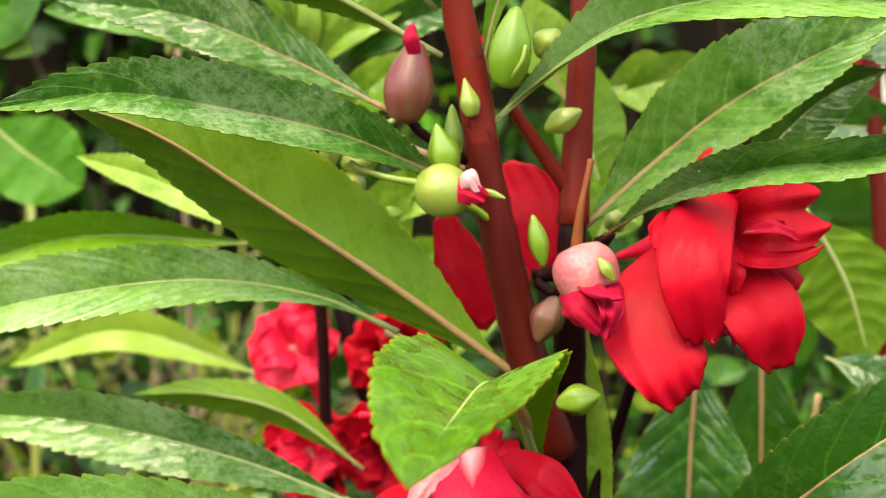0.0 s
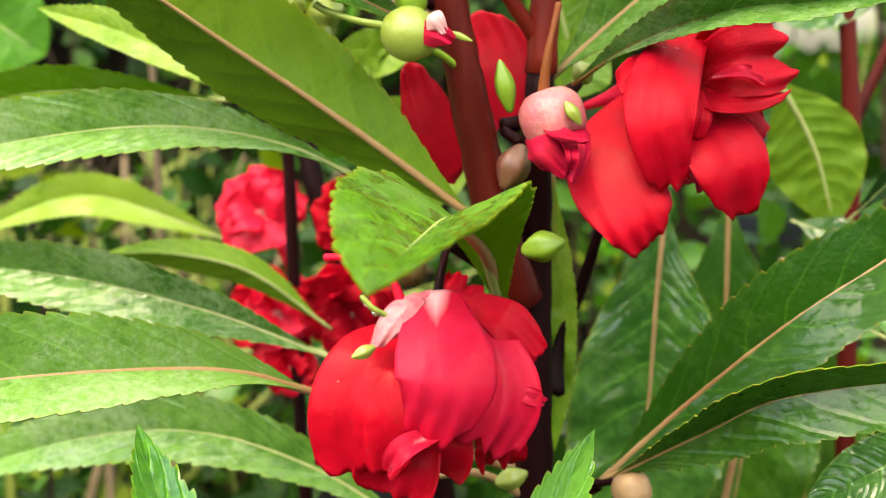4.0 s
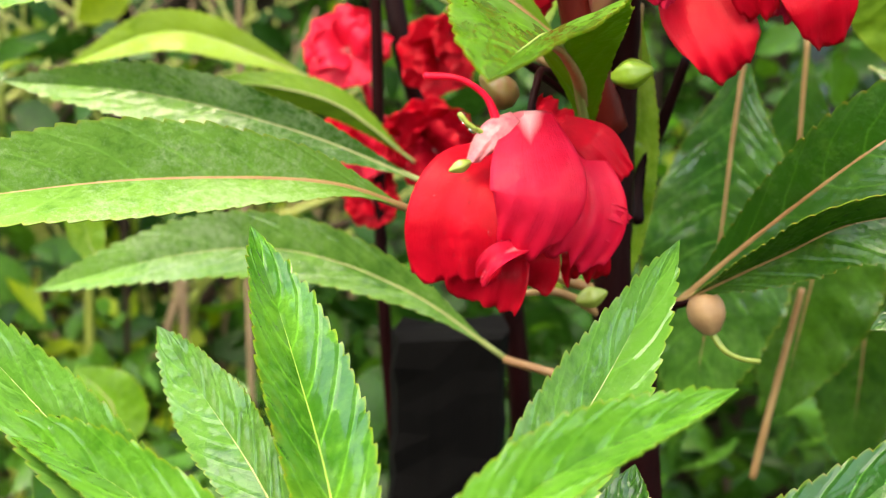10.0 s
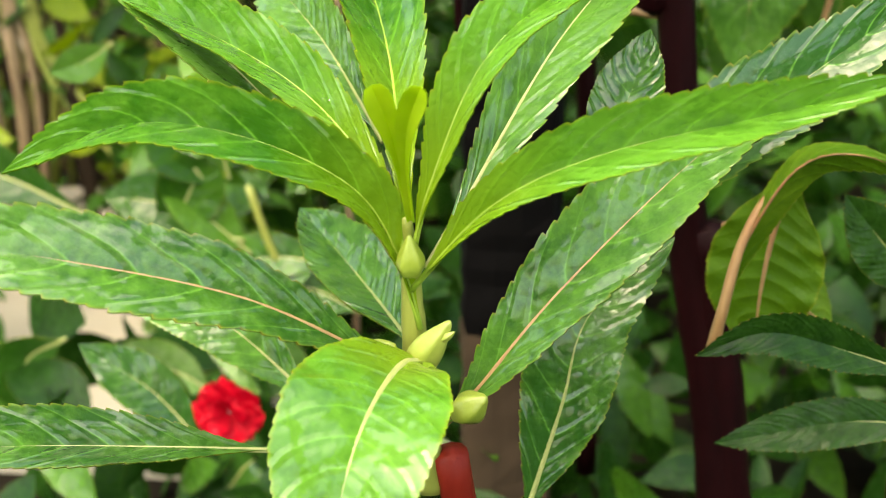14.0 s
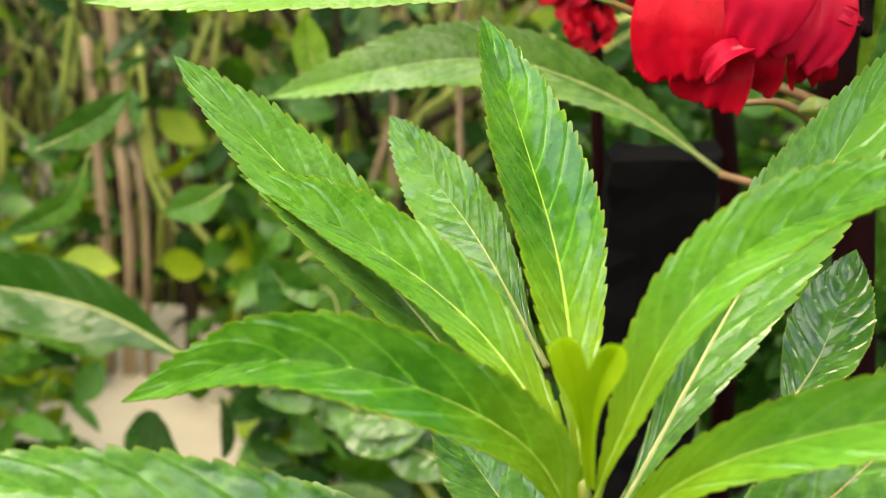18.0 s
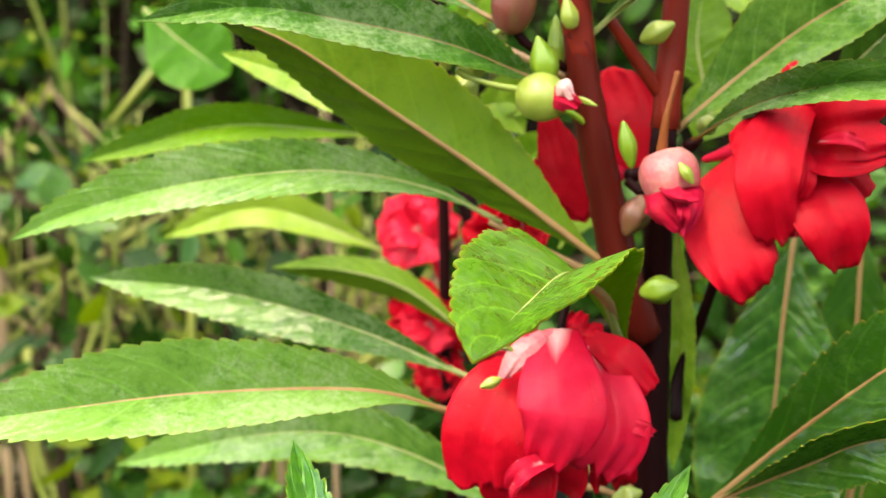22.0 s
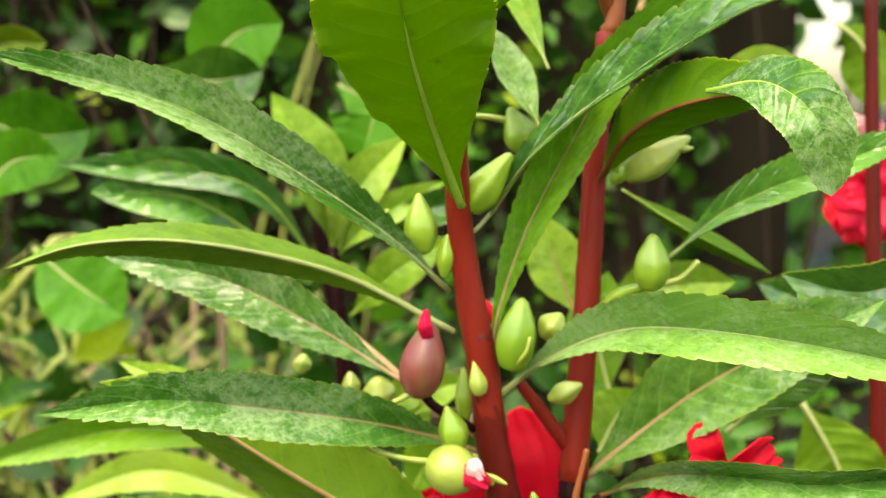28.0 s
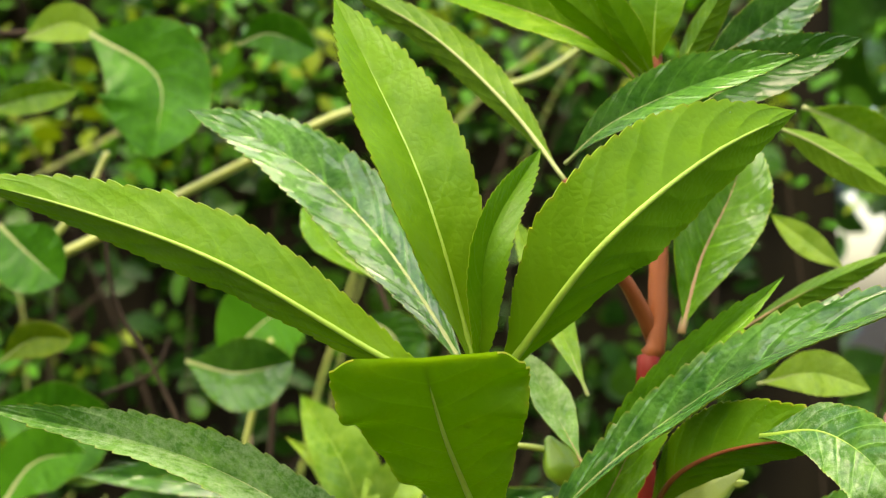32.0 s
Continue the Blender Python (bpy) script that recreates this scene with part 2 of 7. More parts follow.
def soft_material(name, dark, light, rough, scale=120.0, bump=0.0004, through=0.0, spec=0.5, coat=0.0, stretch=(1, 1, 1), heel=None, streak=0.0):
    """Stems, petals, buds: two tones in noise, fine relief, some light let through."""
    m, nt, b = nodes_of(name, rough)
    tc = nt.nodes.new("ShaderNodeTexCoord")
    mp = nt.nodes.new("ShaderNodeMapping")
    mp.inputs["Scale"].default_value = stretch
    nt.links.new(tc.outputs["Object"], mp.inputs[0])
    big = noise_at(nt, scale * 0.3, 3, mp.outputs[0])
    fine = noise_at(nt, scale * 2.2, 5, mp.outputs[0])
    info = nt.nodes.new("ShaderNodeObjectInfo").outputs["Random"]
    fac = calc(nt, "ADD", calc(nt, "ADD", calc(nt, "MULTIPLY", big, 0.6), calc(nt, "MULTIPLY", fine, 0.3)), calc(nt, "MULTIPLY", info, 0.12))
    col = ramp(nt, fac, [(0.36, dark), (0.68, light)])
    if heel:
        sep = nt.nodes.new("ShaderNodeSeparateXYZ")
        nt.links.new(tc.outputs["UV"], sep.inputs[0])
        mid = calc(nt, "ABSOLUTE", calc(nt, "SUBTRACT", sep.outputs[1], 0.47))
        reach = calc(nt, "ADD", calc(nt, "ADD", sep.outputs[0], calc(nt, "MULTIPLY", mid, 1.1)), calc(nt, "MULTIPLY", big, 0.5))
        col = mixed(nt, ramp(nt, reach, [(0.34, (0.9, 0.9, 0.9)), (0.64, (0, 0, 0))]), col, heel)
    nt.links.new(col, b.inputs["Base Color"])
    b.inputs["Specular IOR Level"].default_value = spec
    b.inputs["Coat Weight"].default_value = coat
    b.inputs["Coat Roughness"].default_value = 0.2
    if streak:
        um = nt.nodes.new("ShaderNodeMapping")
        um.inputs["Scale"].default_value = (2.5, 34, 1)
        nt.links.new(tc.outputs["UV"], um.inputs[0])
        lines = noise_at(nt, 1.0, 5, um.outputs[0], 0.65)
        crinkle = noise_at(nt, 150, 4)
        bumped(nt, b, calc(nt, "ADD", calc(nt, "MULTIPLY", lines, streak), calc(nt, "MULTIPLY", crinkle, 0.7)), 0.7, bump)
    else:
        bumped(nt, b, fine, 0.5, bump)
    if through:
        tr = nt.nodes.new("ShaderNodeBsdfTranslucent")
        nt.links.new(col, tr.inputs[0])
        mix = nt.nodes.new("ShaderNodeMixShader")
        mix.inputs[0].default_value = through
        nt.links.new(b.outputs[0], mix.inputs[1])
        nt.links.new(tr.outputs[0], mix.inputs[2])
        nt.links.new(mix.outputs[0], nt.nodes["Material Output"].inputs[0])
    return m


UNDER = leaf_material("leaf_underside", (0.0510, 0.1275, 0.0051), (0.1105, 0.2125, 0.0127), (0.26, 0.32, 0.02), 0.6, 0.25, (0.12, 0.27, 0.008), wet=0.05)
UNDER_YOUNG = leaf_material("young_leaf_underside", (0.075, 0.19, 0.006), (0.13, 0.27, 0.012), (0.32, 0.38, 0.02), 0.55, 0.25, (0.19, 0.38, 0.006), wet=0.1, heel=(0.16, 0.27, 0.008), thin=0.45)
SHEER = leaf_material("sheer_young_leaf", (0.085, 0.20, 0.008), (0.14, 0.28, 0.014), (0.32, 0.38, 0.02), 0.55, 0.3, (0.24, 0.42, 0.012), wet=0.1, thin=0.48)
MATURE = leaf_material("mature_leaf", (0.0171, 0.0820, 0.0093), (0.0808, 0.2240, 0.0264), (0.28, 0.35, 0.03), 0.36, 0.55, (0.09, 0.27, 0.006), wet=1.0, film_sheen=0.12)
# Whitish film on the blade plus painted sheen, hence the lighter greens.
FILM_SHEEN = leaf_material("film_and_sheen_leaf", (0.0330, 0.1196, 0.0123), (0.1334, 0.2852, 0.0460), (0.34, 0.4, 0.04), 0.42, 0.5, (0.11, 0.28, 0.006), wet=0.5, film_sheen=0.7)
YOUNG = leaf_material("young_leaf", (0.0256, 0.1176, 0.0071), (0.0878, 0.2503, 0.0211), (0.36, 0.42, 0.02), 0.36, 0.6, (0.16, 0.40, 0.006), wet=1.0, heel=(0.23, 0.34, 0.01))
PALE = leaf_material("pale_leaf", (0.0880, 0.2080, 0.0080), (0.2210, 0.3570, 0.0340), (0.40, 0.44, 0.04), 0.45, 0.3, (0.26, 0.44, 0.015), wet=0.3, film_sheen=0.15)
OLIVE = leaf_material("olive_leaf", (0.075, 0.135, 0.005), (0.17, 0.24, 0.010), (0.36, 0.34, 0.02), 0.5, 0.3, (0.16, 0.25, 0.005), wet=0.1)
DEEP = leaf_material("deep_green_leaf", (0.0162, 0.0720, 0.0054), (0.0551, 0.1568, 0.0133), (0.13, 0.2, 0.02), 0.42, 0.3, (0.06, 0.17, 0.006), wet=0.5, film_sheen=0.05)
# Near-black green: the shade between and under leaves is put into the colour.
SHADED = leaf_material("shade_darkened_leaf", (0.005, 0.026, 0.003), (0.017, 0.062, 0.007), (0.03, 0.07, 0.012), 0.4, 0.3, (0.018, 0.06, 0.004), wet=0.1)
VINE = leaf_material("vine_leaf", (0.022, 0.10, 0.004), (0.06, 0.21, 0.010), (0.1, 0.25, 0.02), 0.5, 0.3, (0.08, 0.26, 0.006), wet=0.1)
LIGHT = leaf_material("light_leaf", (0.0535, 0.1569, 0.0057), (0.1230, 0.2899, 0.0176), (0.40, 0.46, 0.03), 0.42, 0.6, (0.13, 0.30, 0.008), wet=0.7, film_sheen=0.2)
TIP_LEAF = soft_material("tender_leaf", (0.30, 0.48, 0.012), (0.40, 0.58, 0.02), 0.45, 120, 0.0005, through=0.5, coat=0.1)
TOP_UNDER = {VINE: VINE, LIGHT: UNDER_YOUNG, SHADED: SHADED, MATURE: UNDER, FILM_SHEEN: UNDER, YOUNG: UNDER_YOUNG, PALE: UNDER_YOUNG, OLIVE: UNDER, DEEP: UNDER}
RIB_PALE = soft_material("pale_midrib", (0.25, 0.30, 0.08), (0.38, 0.41, 0.16), 0.5, through=0.15)
RIB_PINK = soft_material("pink_midrib", (0.26, 0.13, 0.05), (0.36, 0.24, 0.10), 0.45, through=0.1)
RIB_GREEN = soft_material("green_midrib", (0.19, 0.32, 0.025), (0.28, 0.42, 0.05), 0.45, through=0.15)
STEM_RED = soft_material("dark_red_stem", (0.075, 0.005, 0.003), (0.19, 0.017, 0.009), 0.42, 90, 0.0010, spec=0.12, stretch=(1, 1, 0.2))
STEM_MID = soft_material("brown_red_stem", (0.035, 0.003, 0.002), (0.115, 0.009, 0.005), 0.42, 90, 0.0012, spec=0.12, stretch=(1, 1, 0.22))
# Red stem darkened almost to black: the leaves' shade is in this colour.
STEM_SHADED = soft_material("shade_darkened_stem", (0.004, 0.0008, 0.001), (0.015, 0.002, 0.0025), 0.5, 90, 0.0008, spec=0.06, stretch=(1, 1, 0.25))
STEM_ORANGE = soft_material("orange_brown_stem", (0.11, 0.026, 0.007), (0.22, 0.065, 0.017), 0.5, 90, 0.0004, spec=0.2, coat=0.06, stretch=(1, 1, 0.25))
STEM_GREEN = soft_material("green_stem", (0.16, 0.22, 0.035), (0.32, 0.34, 0.07), 0.4, 90, 0.0004, through=0.1, coat=0.2, stretch=(1, 1, 0.3))
PETAL = soft_material("red_petal", (0.44, 0.0012, 0.012), (0.72, 0.005, 0.028), 0.45, 110, 0.0020, through=0.33, spec=0.12, coat=0.08, streak=0.22)
PETAL_PINK = soft_material("pink_red_petal", (0.68, 0.004, 0.035), (0.84, 0.028, 0.090), 0.42, 120, 0.0016, through=0.4, spec=0.12, coat=0.15, heel=(0.84, 0.50, 0.52), streak=0.16)
PETAL_WHITE = soft_material("pale_pink_petal", (0.80, 0.30, 0.33), (0.86, 0.58, 0.56), 0.4, 120, 0.0006, through=0.3, streak=0.5)
PETAL_DARK = soft_material("crimson_petal", (0.36, 0.002, 0.02), (0.60, 0.007, 0.05), 0.5, 200, 0.0012, through=0.25, spec=0.15, streak=0.3)
BUD_GREEN = soft_material("green_bud", (0.13, 0.25, 0.012), (0.25, 0.38, 0.03), 0.4, 110, 0.0006, through=0.15, coat=0.3)
BUD_LIGHT = soft_material("yellow_green_bud", (0.20, 0.28, 0.03), (0.34, 0.41, 0.08), 0.38, 160, 0.0006, through=0.15, coat=0.4)
BUD_PINK = soft_material("pink_bud", (0.50, 0.06, 0.10), (0.56, 0.27, 0.23), 0.36, 420, 0.0006, through=0.2, coat=0.4)
CALYX = soft_material("mottled_pink_calyx", (0.55, 0.07, 0.12), (0.72, 0.34, 0.34), 0.4, 420, 0.0006, through=0.25, coat=0.3)
BUD_ROSE = soft_material("rose_and_green_bud", (0.18, 0.02, 0.03), (0.13, 0.13, 0.03), 0.4, 220, 0.0006, through=0.15, coat=0.3, stretch=(1, 1, 0.25))
POD_TAN = soft_material("tan_seed_pod", (0.24, 0.13, 0.06), (0.36, 0.24, 0.11), 0.5, 140, 0.0006)
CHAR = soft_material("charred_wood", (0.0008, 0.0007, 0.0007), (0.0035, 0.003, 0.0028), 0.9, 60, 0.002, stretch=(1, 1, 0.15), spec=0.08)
WOOD = soft_material("weathered_wood", (0.010, 0.007, 0.005), (0.05, 0.034, 0.02), 0.8, 60, 0.002, stretch=(1, 1, 0.12), spec=0.08)
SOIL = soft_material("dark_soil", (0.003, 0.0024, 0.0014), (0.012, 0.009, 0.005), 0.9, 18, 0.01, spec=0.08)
# Colour of the added back boards, almost black to pass for deep shade.
BACKING = soft_material("shade_backing", (0.005, 0.004, 0.002), (0.020, 0.015, 0.007), 0.85, 12, 0.004, stretch=(1, 1, 0.1), spec=0.08)
STRAW = soft_material("dry_stalk", (0.13, 0.085, 0.045), (0.28, 0.2, 0.11), 0.7, 60, 0.001, stretch=(1, 1, 0.2))
PLASTER = soft_material("pale_concrete", (0.22, 0.20, 0.15), (0.38, 0.35, 0.27), 0.85, 6, 0.002)
WATER = bpy.data.materials.new("water")
WATER.use_nodes = True
_wb = WATER.node_tree.nodes["Principled BSDF"]
_wb.inputs["Roughness"].default_value = 0.02
_wb.inputs["Transmission Weight"].default_value = 1.0
_wb.inputs["IOR"].default_value = 1.33


# ---- building blocks ----
def link(name, verts, faces, mats, parent=None, label="", face_mats=None, uvs=None, smooth=True):
    me = bpy.data.meshes.new(name)
    me.from_pydata([tuple(v) for v in verts], [], faces)
    for m in mats:
        me.materials.append(m)
    if face_mats is not None:
        me.polygons.foreach_set("material_index", face_mats)
    me.polygons.foreach_set("use_smooth", [smooth] * len(me.polygons))
    if uvs is not None:
        layer = me.uv_layers.new(name="UVMap")
        idx = np.empty(len(me.loops), dtype=np.int32)
        me.loops.foreach_get("vertex_index", idx)
        layer.data.foreach_set("uv", np.asarray(uvs, dtype=np.float32)[idx].ravel())
    me.update()
    ob = new(name, me)
    if parent is not None:
        ob.parent = parent
    if label:
        tagged(ob, label)
    return ob


def thing(name, label, category, group="", kind="", at=(0, 0, 0)):
    ob = new(name)
    ob.empty_display_size = 0.01
    ob.location = at
    return tagged(ob, label, category, group, kind)


def spline(points, n):
    """n + 1 places along a smooth line through the points, evenly spaced, and its length."""
    p = np.asarray(points, float)
    q = np.vstack([2 * p[0] - p[1], p, 2 * p[-1] - p[-2]])
    out = []
    for i in range(1, len(q) - 2):
        t = np.linspace(0, 1, 24, endpoint=False)[:, None]
        a, b, c, d = q[i - 1], q[i], q[i + 1], q[i + 2]
        out.append(0.5 * (2 * b + (c - a) * t + (2 * a - 5 * b + 4 * c - d) * t**2 + (3 * b - a - 3 * c + d) * t**3))
    out = np.vstack(out + [q[-2][None]])
    s = np.concatenate([[0], np.cumsum(np.linalg.norm(np.diff(out, axis=0), axis=1))])
    g = np.linspace(0, s[-1], n + 1)
    return np.stack([np.interp(g, s, out[:, k]) for k in range(3)], 1), s[-1]


def unit(v):
    v = np.asarray(v, float)
    return v / (np.linalg.norm(v, axis=-1, keepdims=True) + 1e-12)


def frames_along(c, face, at=0.5):
    """Tangents and normals carried without twist along the line c, the normal nearest to face at the given share of the way."""
    t = unit(np.gradient(c, axis=0))
    n = np.zeros_like(c)
    m = int(at * (len(c) - 1))
    f = np.asarray(face, float)
    n[m] = unit(f - t[m] * (f @ t[m]))
    for i in range(m + 1, len(c)):
        n[i] = unit(n[i - 1] - t[i] * (n[i - 1] @ t[i]))
    for i in range(m - 1, -1, -1):
        n[i] = unit(n[i + 1] - t[i] * (n[i + 1] @ t[i]))
    return t, n


def tube(points, radii, sides=10, steps=24, lump=0.0, seed=0, flat=1.0, face=(0, -1, 0.2)):
    """Verts and faces of a round stalk along the points, its radius going through radii, closed at both ends."""
    c, length = spline(points, steps)
    t, n = frames_along(c, face)
    s = np.cross(t, n)
    r = np.interp(np.linspace(0, 1, steps + 1), np.linspace(0, 1, len(radii)), radii)
    rng = np.random.RandomState(seed)
    verts, faces = [], []
    wob = 1 + lump * (rng.rand(steps + 1, sides) - 0.5)
    for i in range(steps + 1):
        for k in range(sides):
            a = 2 * math.pi * k / sides
            verts.append(c[i] + r[i] * wob[i, k] * (s[i] * math.cos(a) + n[i] * math.sin(a) * flat))
    for i in range(steps):
        for k in range(sides):
            a, b = i * sides + k, i * sides + (k + 1) % sides
            faces.append((a, b, b + sides, a + sides))
    verts += [c[0] - t[0] * r[0] * 0.4, c[-1] + t[-1] * r[-1] * 0.6]
    e = len(verts)
    for k in range(sides):
        faces.append((e - 2, (k + 1) % sides, k))
        faces.append((e - 1, steps * sides + k, steps * sides + (k + 1) % sides))
    return verts, faces


def stalk(name, parent, points, radii, mat, label="", sides=12, steps=30, lump=0.1, seed=0):
    points = [p for i, p in enumerate(points) if p[2] > -0.03 or points[i - 1][2] > 0.0]
    if points[-1][2] < -0.03:
        (x0, y0, z0), (x1, y1, z1) = points[-2], points[-1]
        k = (z0 + 0.02) / (z0 - z1)
        points[-1] = (x0 + (x1 - x0) * k, y0 + (y1 - y0) * k, -0.02)
    v, f = tube(points, radii, sides, steps, lump, seed)
    return link(name, v, f, [mat], parent, label)


LEAF_SHAPE = [(0.0, 0.03), (0.06, 0.07), (0.14, 0.26), (0.26, 0.62), (0.4, 0.91), (0.52, 1.0), (0.64, 0.95), (0.78, 0.70), (0.9, 0.36), (0.97, 0.12), (1.0, 0.0)]
BROAD_SHAPE = [(0.0, 0.06), (0.06, 0.14), (0.16, 0.36), (0.3, 0.72), (0.45, 0.96), (0.58, 1.0), (0.72, 0.93), (0.84, 0.72), (0.93, 0.42), (0.98, 0.16), (1.0, 0.0)]

TIP_SHAPE = [(0.0, 0.3), (0.4, 0.36), (0.6, 0.55), (0.8, 0.9), (0.9, 1.0), (0.96, 0.92), (1.0, 0.6)]
CREST_SHAPE = [(0.0, 0.05), (0.16, 0.12), (0.35, 0.40), (0.6, 0.74), (0.82, 0.96), (0.92, 1.0), (0.965, 0.95), (1.0, 0.72)]


def shape_at(shape, u):
    x, y = zip(*shape)
    return np.interp(u, x, y)


def leaf(parent, points, face, half, left=0.0, right=0.0, mat=None, rib=None, seed=0, teeth=TEETH, shape=LEAF_SHAPE, wave=0.07, curl=0.06, label="", fine=True, name="leaf", quilt=0.035, tooth_size=0.19):
    """A toothed lance-shaped leaf along its midrib, puffed between its side veins. face: the way its upper side looks;
    half: half its width; left, right: degrees by which its two halves lift off the plane."""
    rng = np.random.RandomState(seed * 7 + 3)
    steps = teeth * 4 if fine else 24
    cols = 8 if fine else 3
    c, length = spline(points, steps)
    t, n = frames_along(c, face)
    s = np.cross(n, t)
    u = np.linspace(0, 1, steps + 1)
    prof = shape_at(shape, u) * half
    share = prof / half
    phase = rng.rand(4) * 6.28
    rows, uvs = [], []
    thick = 0.00022
    for side, lift in ((1, left), (-1, right)):
        la = radians(lift)
        tooth = np.zeros(steps + 1)
        if fine:
            ph = np.arange(steps + 1) % 4
            each = np.repeat(0.6 + 0.7 * rng.rand(teeth + 1), 4)[: steps + 1]
            tooth = np.array((0.0, 0.55, 0.92, 1.0))[ph] * each * length / teeth * tooth_size
            tooth = tooth * np.clip((share - 0.12) * 4, 0, 1)
        ripple = np.sin(u * 19 + phase[0 if side > 0 else 1]) * 0.6 + np.sin(u * 41 + phase[2 if side > 0 else 3]) * 0.4
        for k in range(cols + 1):
            v = k / cols
            w = prof * v + (tooth if k == cols else 0)
            lag = t * (tooth * 0.9 if k == cols else np.zeros(steps + 1))[:, None]
            out = w * math.cos(la)
            up = w * math.sin(la) - curl * half * v * v * share + wave * half * v**2 * ripple * share
            if fine:
                puff = np.abs(np.sin(math.pi * (u * VEINS - 0.8 * v - 0.8 * v * v))) ** 0.8
                up = up + quilt * half * min(v * 4, 1) * (1 - v**3) * (puff - 0.6) * share
            rows.append(c + s * (side * out)[:, None] + n * up[:, None] + lag)
            uvs.append(np.stack([u, np.full(steps + 1, 0.5 + 0.5 * side * v)], 1))
    m = steps + 1
    nn = unit(n)
    top = np.concatenate([r + nn * thick for r in rows])
    low = np.concatenate([r - nn * thick for r in rows])
    uv = np.concatenate(uvs + uvs)
    total = len(top)
    i = np.arange(steps)
    faces, fm = [], []
    for h in range(2):
        base = h * (cols + 1) * m
        a = (base + np.arange(cols)[:, None] * m + i[None]).ravel()
        q = np.stack([a, a + m, a + m + 1, a + 1], 1)
        q = q[:, ::-1] if h == 0 else q
        e = 2 * total + h * 2 * m + i
        for block, kind in ((q[:, ::-1], 0), (q + total, 1), (np.stack([e, e + 1, e + 1 + m, e + m], 1), 1)):
            faces += block.tolist()
            fm += [kind] * len(block)
    edges = [np.arange(m) + h * (cols + 1) * m + cols * m for h in range(2)]
    rim = np.concatenate([r[e] for e in edges for r in (top, low)])
    uv = np.concatenate([uv] + [uv[e] for e in edges for _ in range(2)])
    ob = link(name, np.concatenate([top, low, rim]), faces, [mat, TOP_UNDER.get(mat, mat)], parent, label, fm, uv)
    if rib is not None:
        rr = min(0.00066, half * 0.054)
        rv, rf = tube(c[:: max(1, steps // 18)] - n[:: max(1, steps // 18)] * rr * 0.05, [rr * 1.5, rr * 1.25, rr, rr * 0.8, rr * 0.55, rr * 0.2], 8, 26, 0.03, seed, 0.85, face)
        link("midrib", rv, rf, [rib], ob)
    return ob


def petal(parent, points, face, half, lift=0.0, cup=0.1, ruffle=0.12, mat=None, seed=0, notch=0.15, name="petal", label="", heel=0.35, lip=0.42):
    """A broad soft petal: narrow heel, wide wavy lip with a notch, cupped and ruffled."""
    rng = np.random.RandomState(seed * 11 + 5)
    steps, cols = 26, 12
    c, length = spline(points, steps)
    t, n = frames_along(c, face)
    s = np.cross(n, t)
    u = np.linspace(0, 1, steps + 1)
    ph = rng.rand(6) * 6.28
    verts, uvs = [], []
    for k in range(-cols, cols + 1):
        v = k / cols
        reach = 1 - lip * abs(v) ** (2.3 + 3 * (0.42 - lip)) - notch * 0.8 * math.exp(-(v / 0.2) ** 2) + 0.03 * math.sin(4.5 * v + ph[0]) + 0.014 * math.sin(14 * v + ph[1]) + 0.008 * math.sin(27 * v + ph[2])
        uu = u * reach
        x = np.interp(uu * steps, np.arange(steps + 1), np.arange(steps + 1))
        i0 = np.clip(x.astype(int), 0, steps - 1)
        fr = (x - i0)[:, None]
        cc = c[i0] * (1 - fr) + c[i0 + 1] * fr
        ss = s[i0] * (1 - fr) + s[i0 + 1] * fr
        nn = n[i0] * (1 - fr) + n[i0 + 1] * fr
        w = half * (heel + (1 - heel) * np.sin(np.clip(u * 1.15, 0, 1) * math.pi / 2) ** 1.2) * (1 - 0.12 * u**6)
        rise = half * (cup * v * v * 2.2 * (0.3 + 0.7 * u) + math.sin(radians(lift)) * abs(v))
        rip = half * ruffle * u**2 * (np.sin(6.5 * v + ph[2] + u * 2) * 0.6 + np.sin(13 * v + ph[3]) * 0.3 * u + 0.35 * np.sin(9 * u + ph[4]) * v)
        rip = rip + half * 0.05 * u**5 * np.sin(15 * v + ph[0]) + half * 0.03 * u * np.sin(7 * u + 3 * v + ph[5]) * np.sin(5 * v - 4 * u + ph[1])
        verts.append(cc + ss * (w * v)[:, None] + nn * (rise + rip)[:, None])
        uvs.append(np.stack([u, np.full(steps + 1, 0.5 + 0.5 * v)], 1))
    m = steps + 1
    faces = []
    top = np.concatenate(verts)
    nn = np.repeat(n[None], len(verts), 0).reshape(-1, 3)
    allv = np.concatenate([top + nn * 0.0002, top - nn * 0.0002])
    total = len(top)
    for k in range(2 * cols):
        for i in range(steps):
            a = k * m + i
            faces.append((a, a + 1, a + m + 1, a + m))
            faces.append((a + total, a + m + total, a + m + 1 + total, a + 1 + total))
    ring = [i for i in range(m)] + [k * m + steps for k in range(1, 2 * cols + 1)] + [2 * cols * m + i for i in range(steps - 1, -1, -1)] + [k * m for k in range(2 * cols - 1, 0, -1)]
    for a, b in zip(ring, ring[1:] + ring[:1]):
        faces.append((a, a + total, b + total, b))
    return link(name, allv, faces, [mat], parent, label, None, np.concatenate(uvs + uvs))


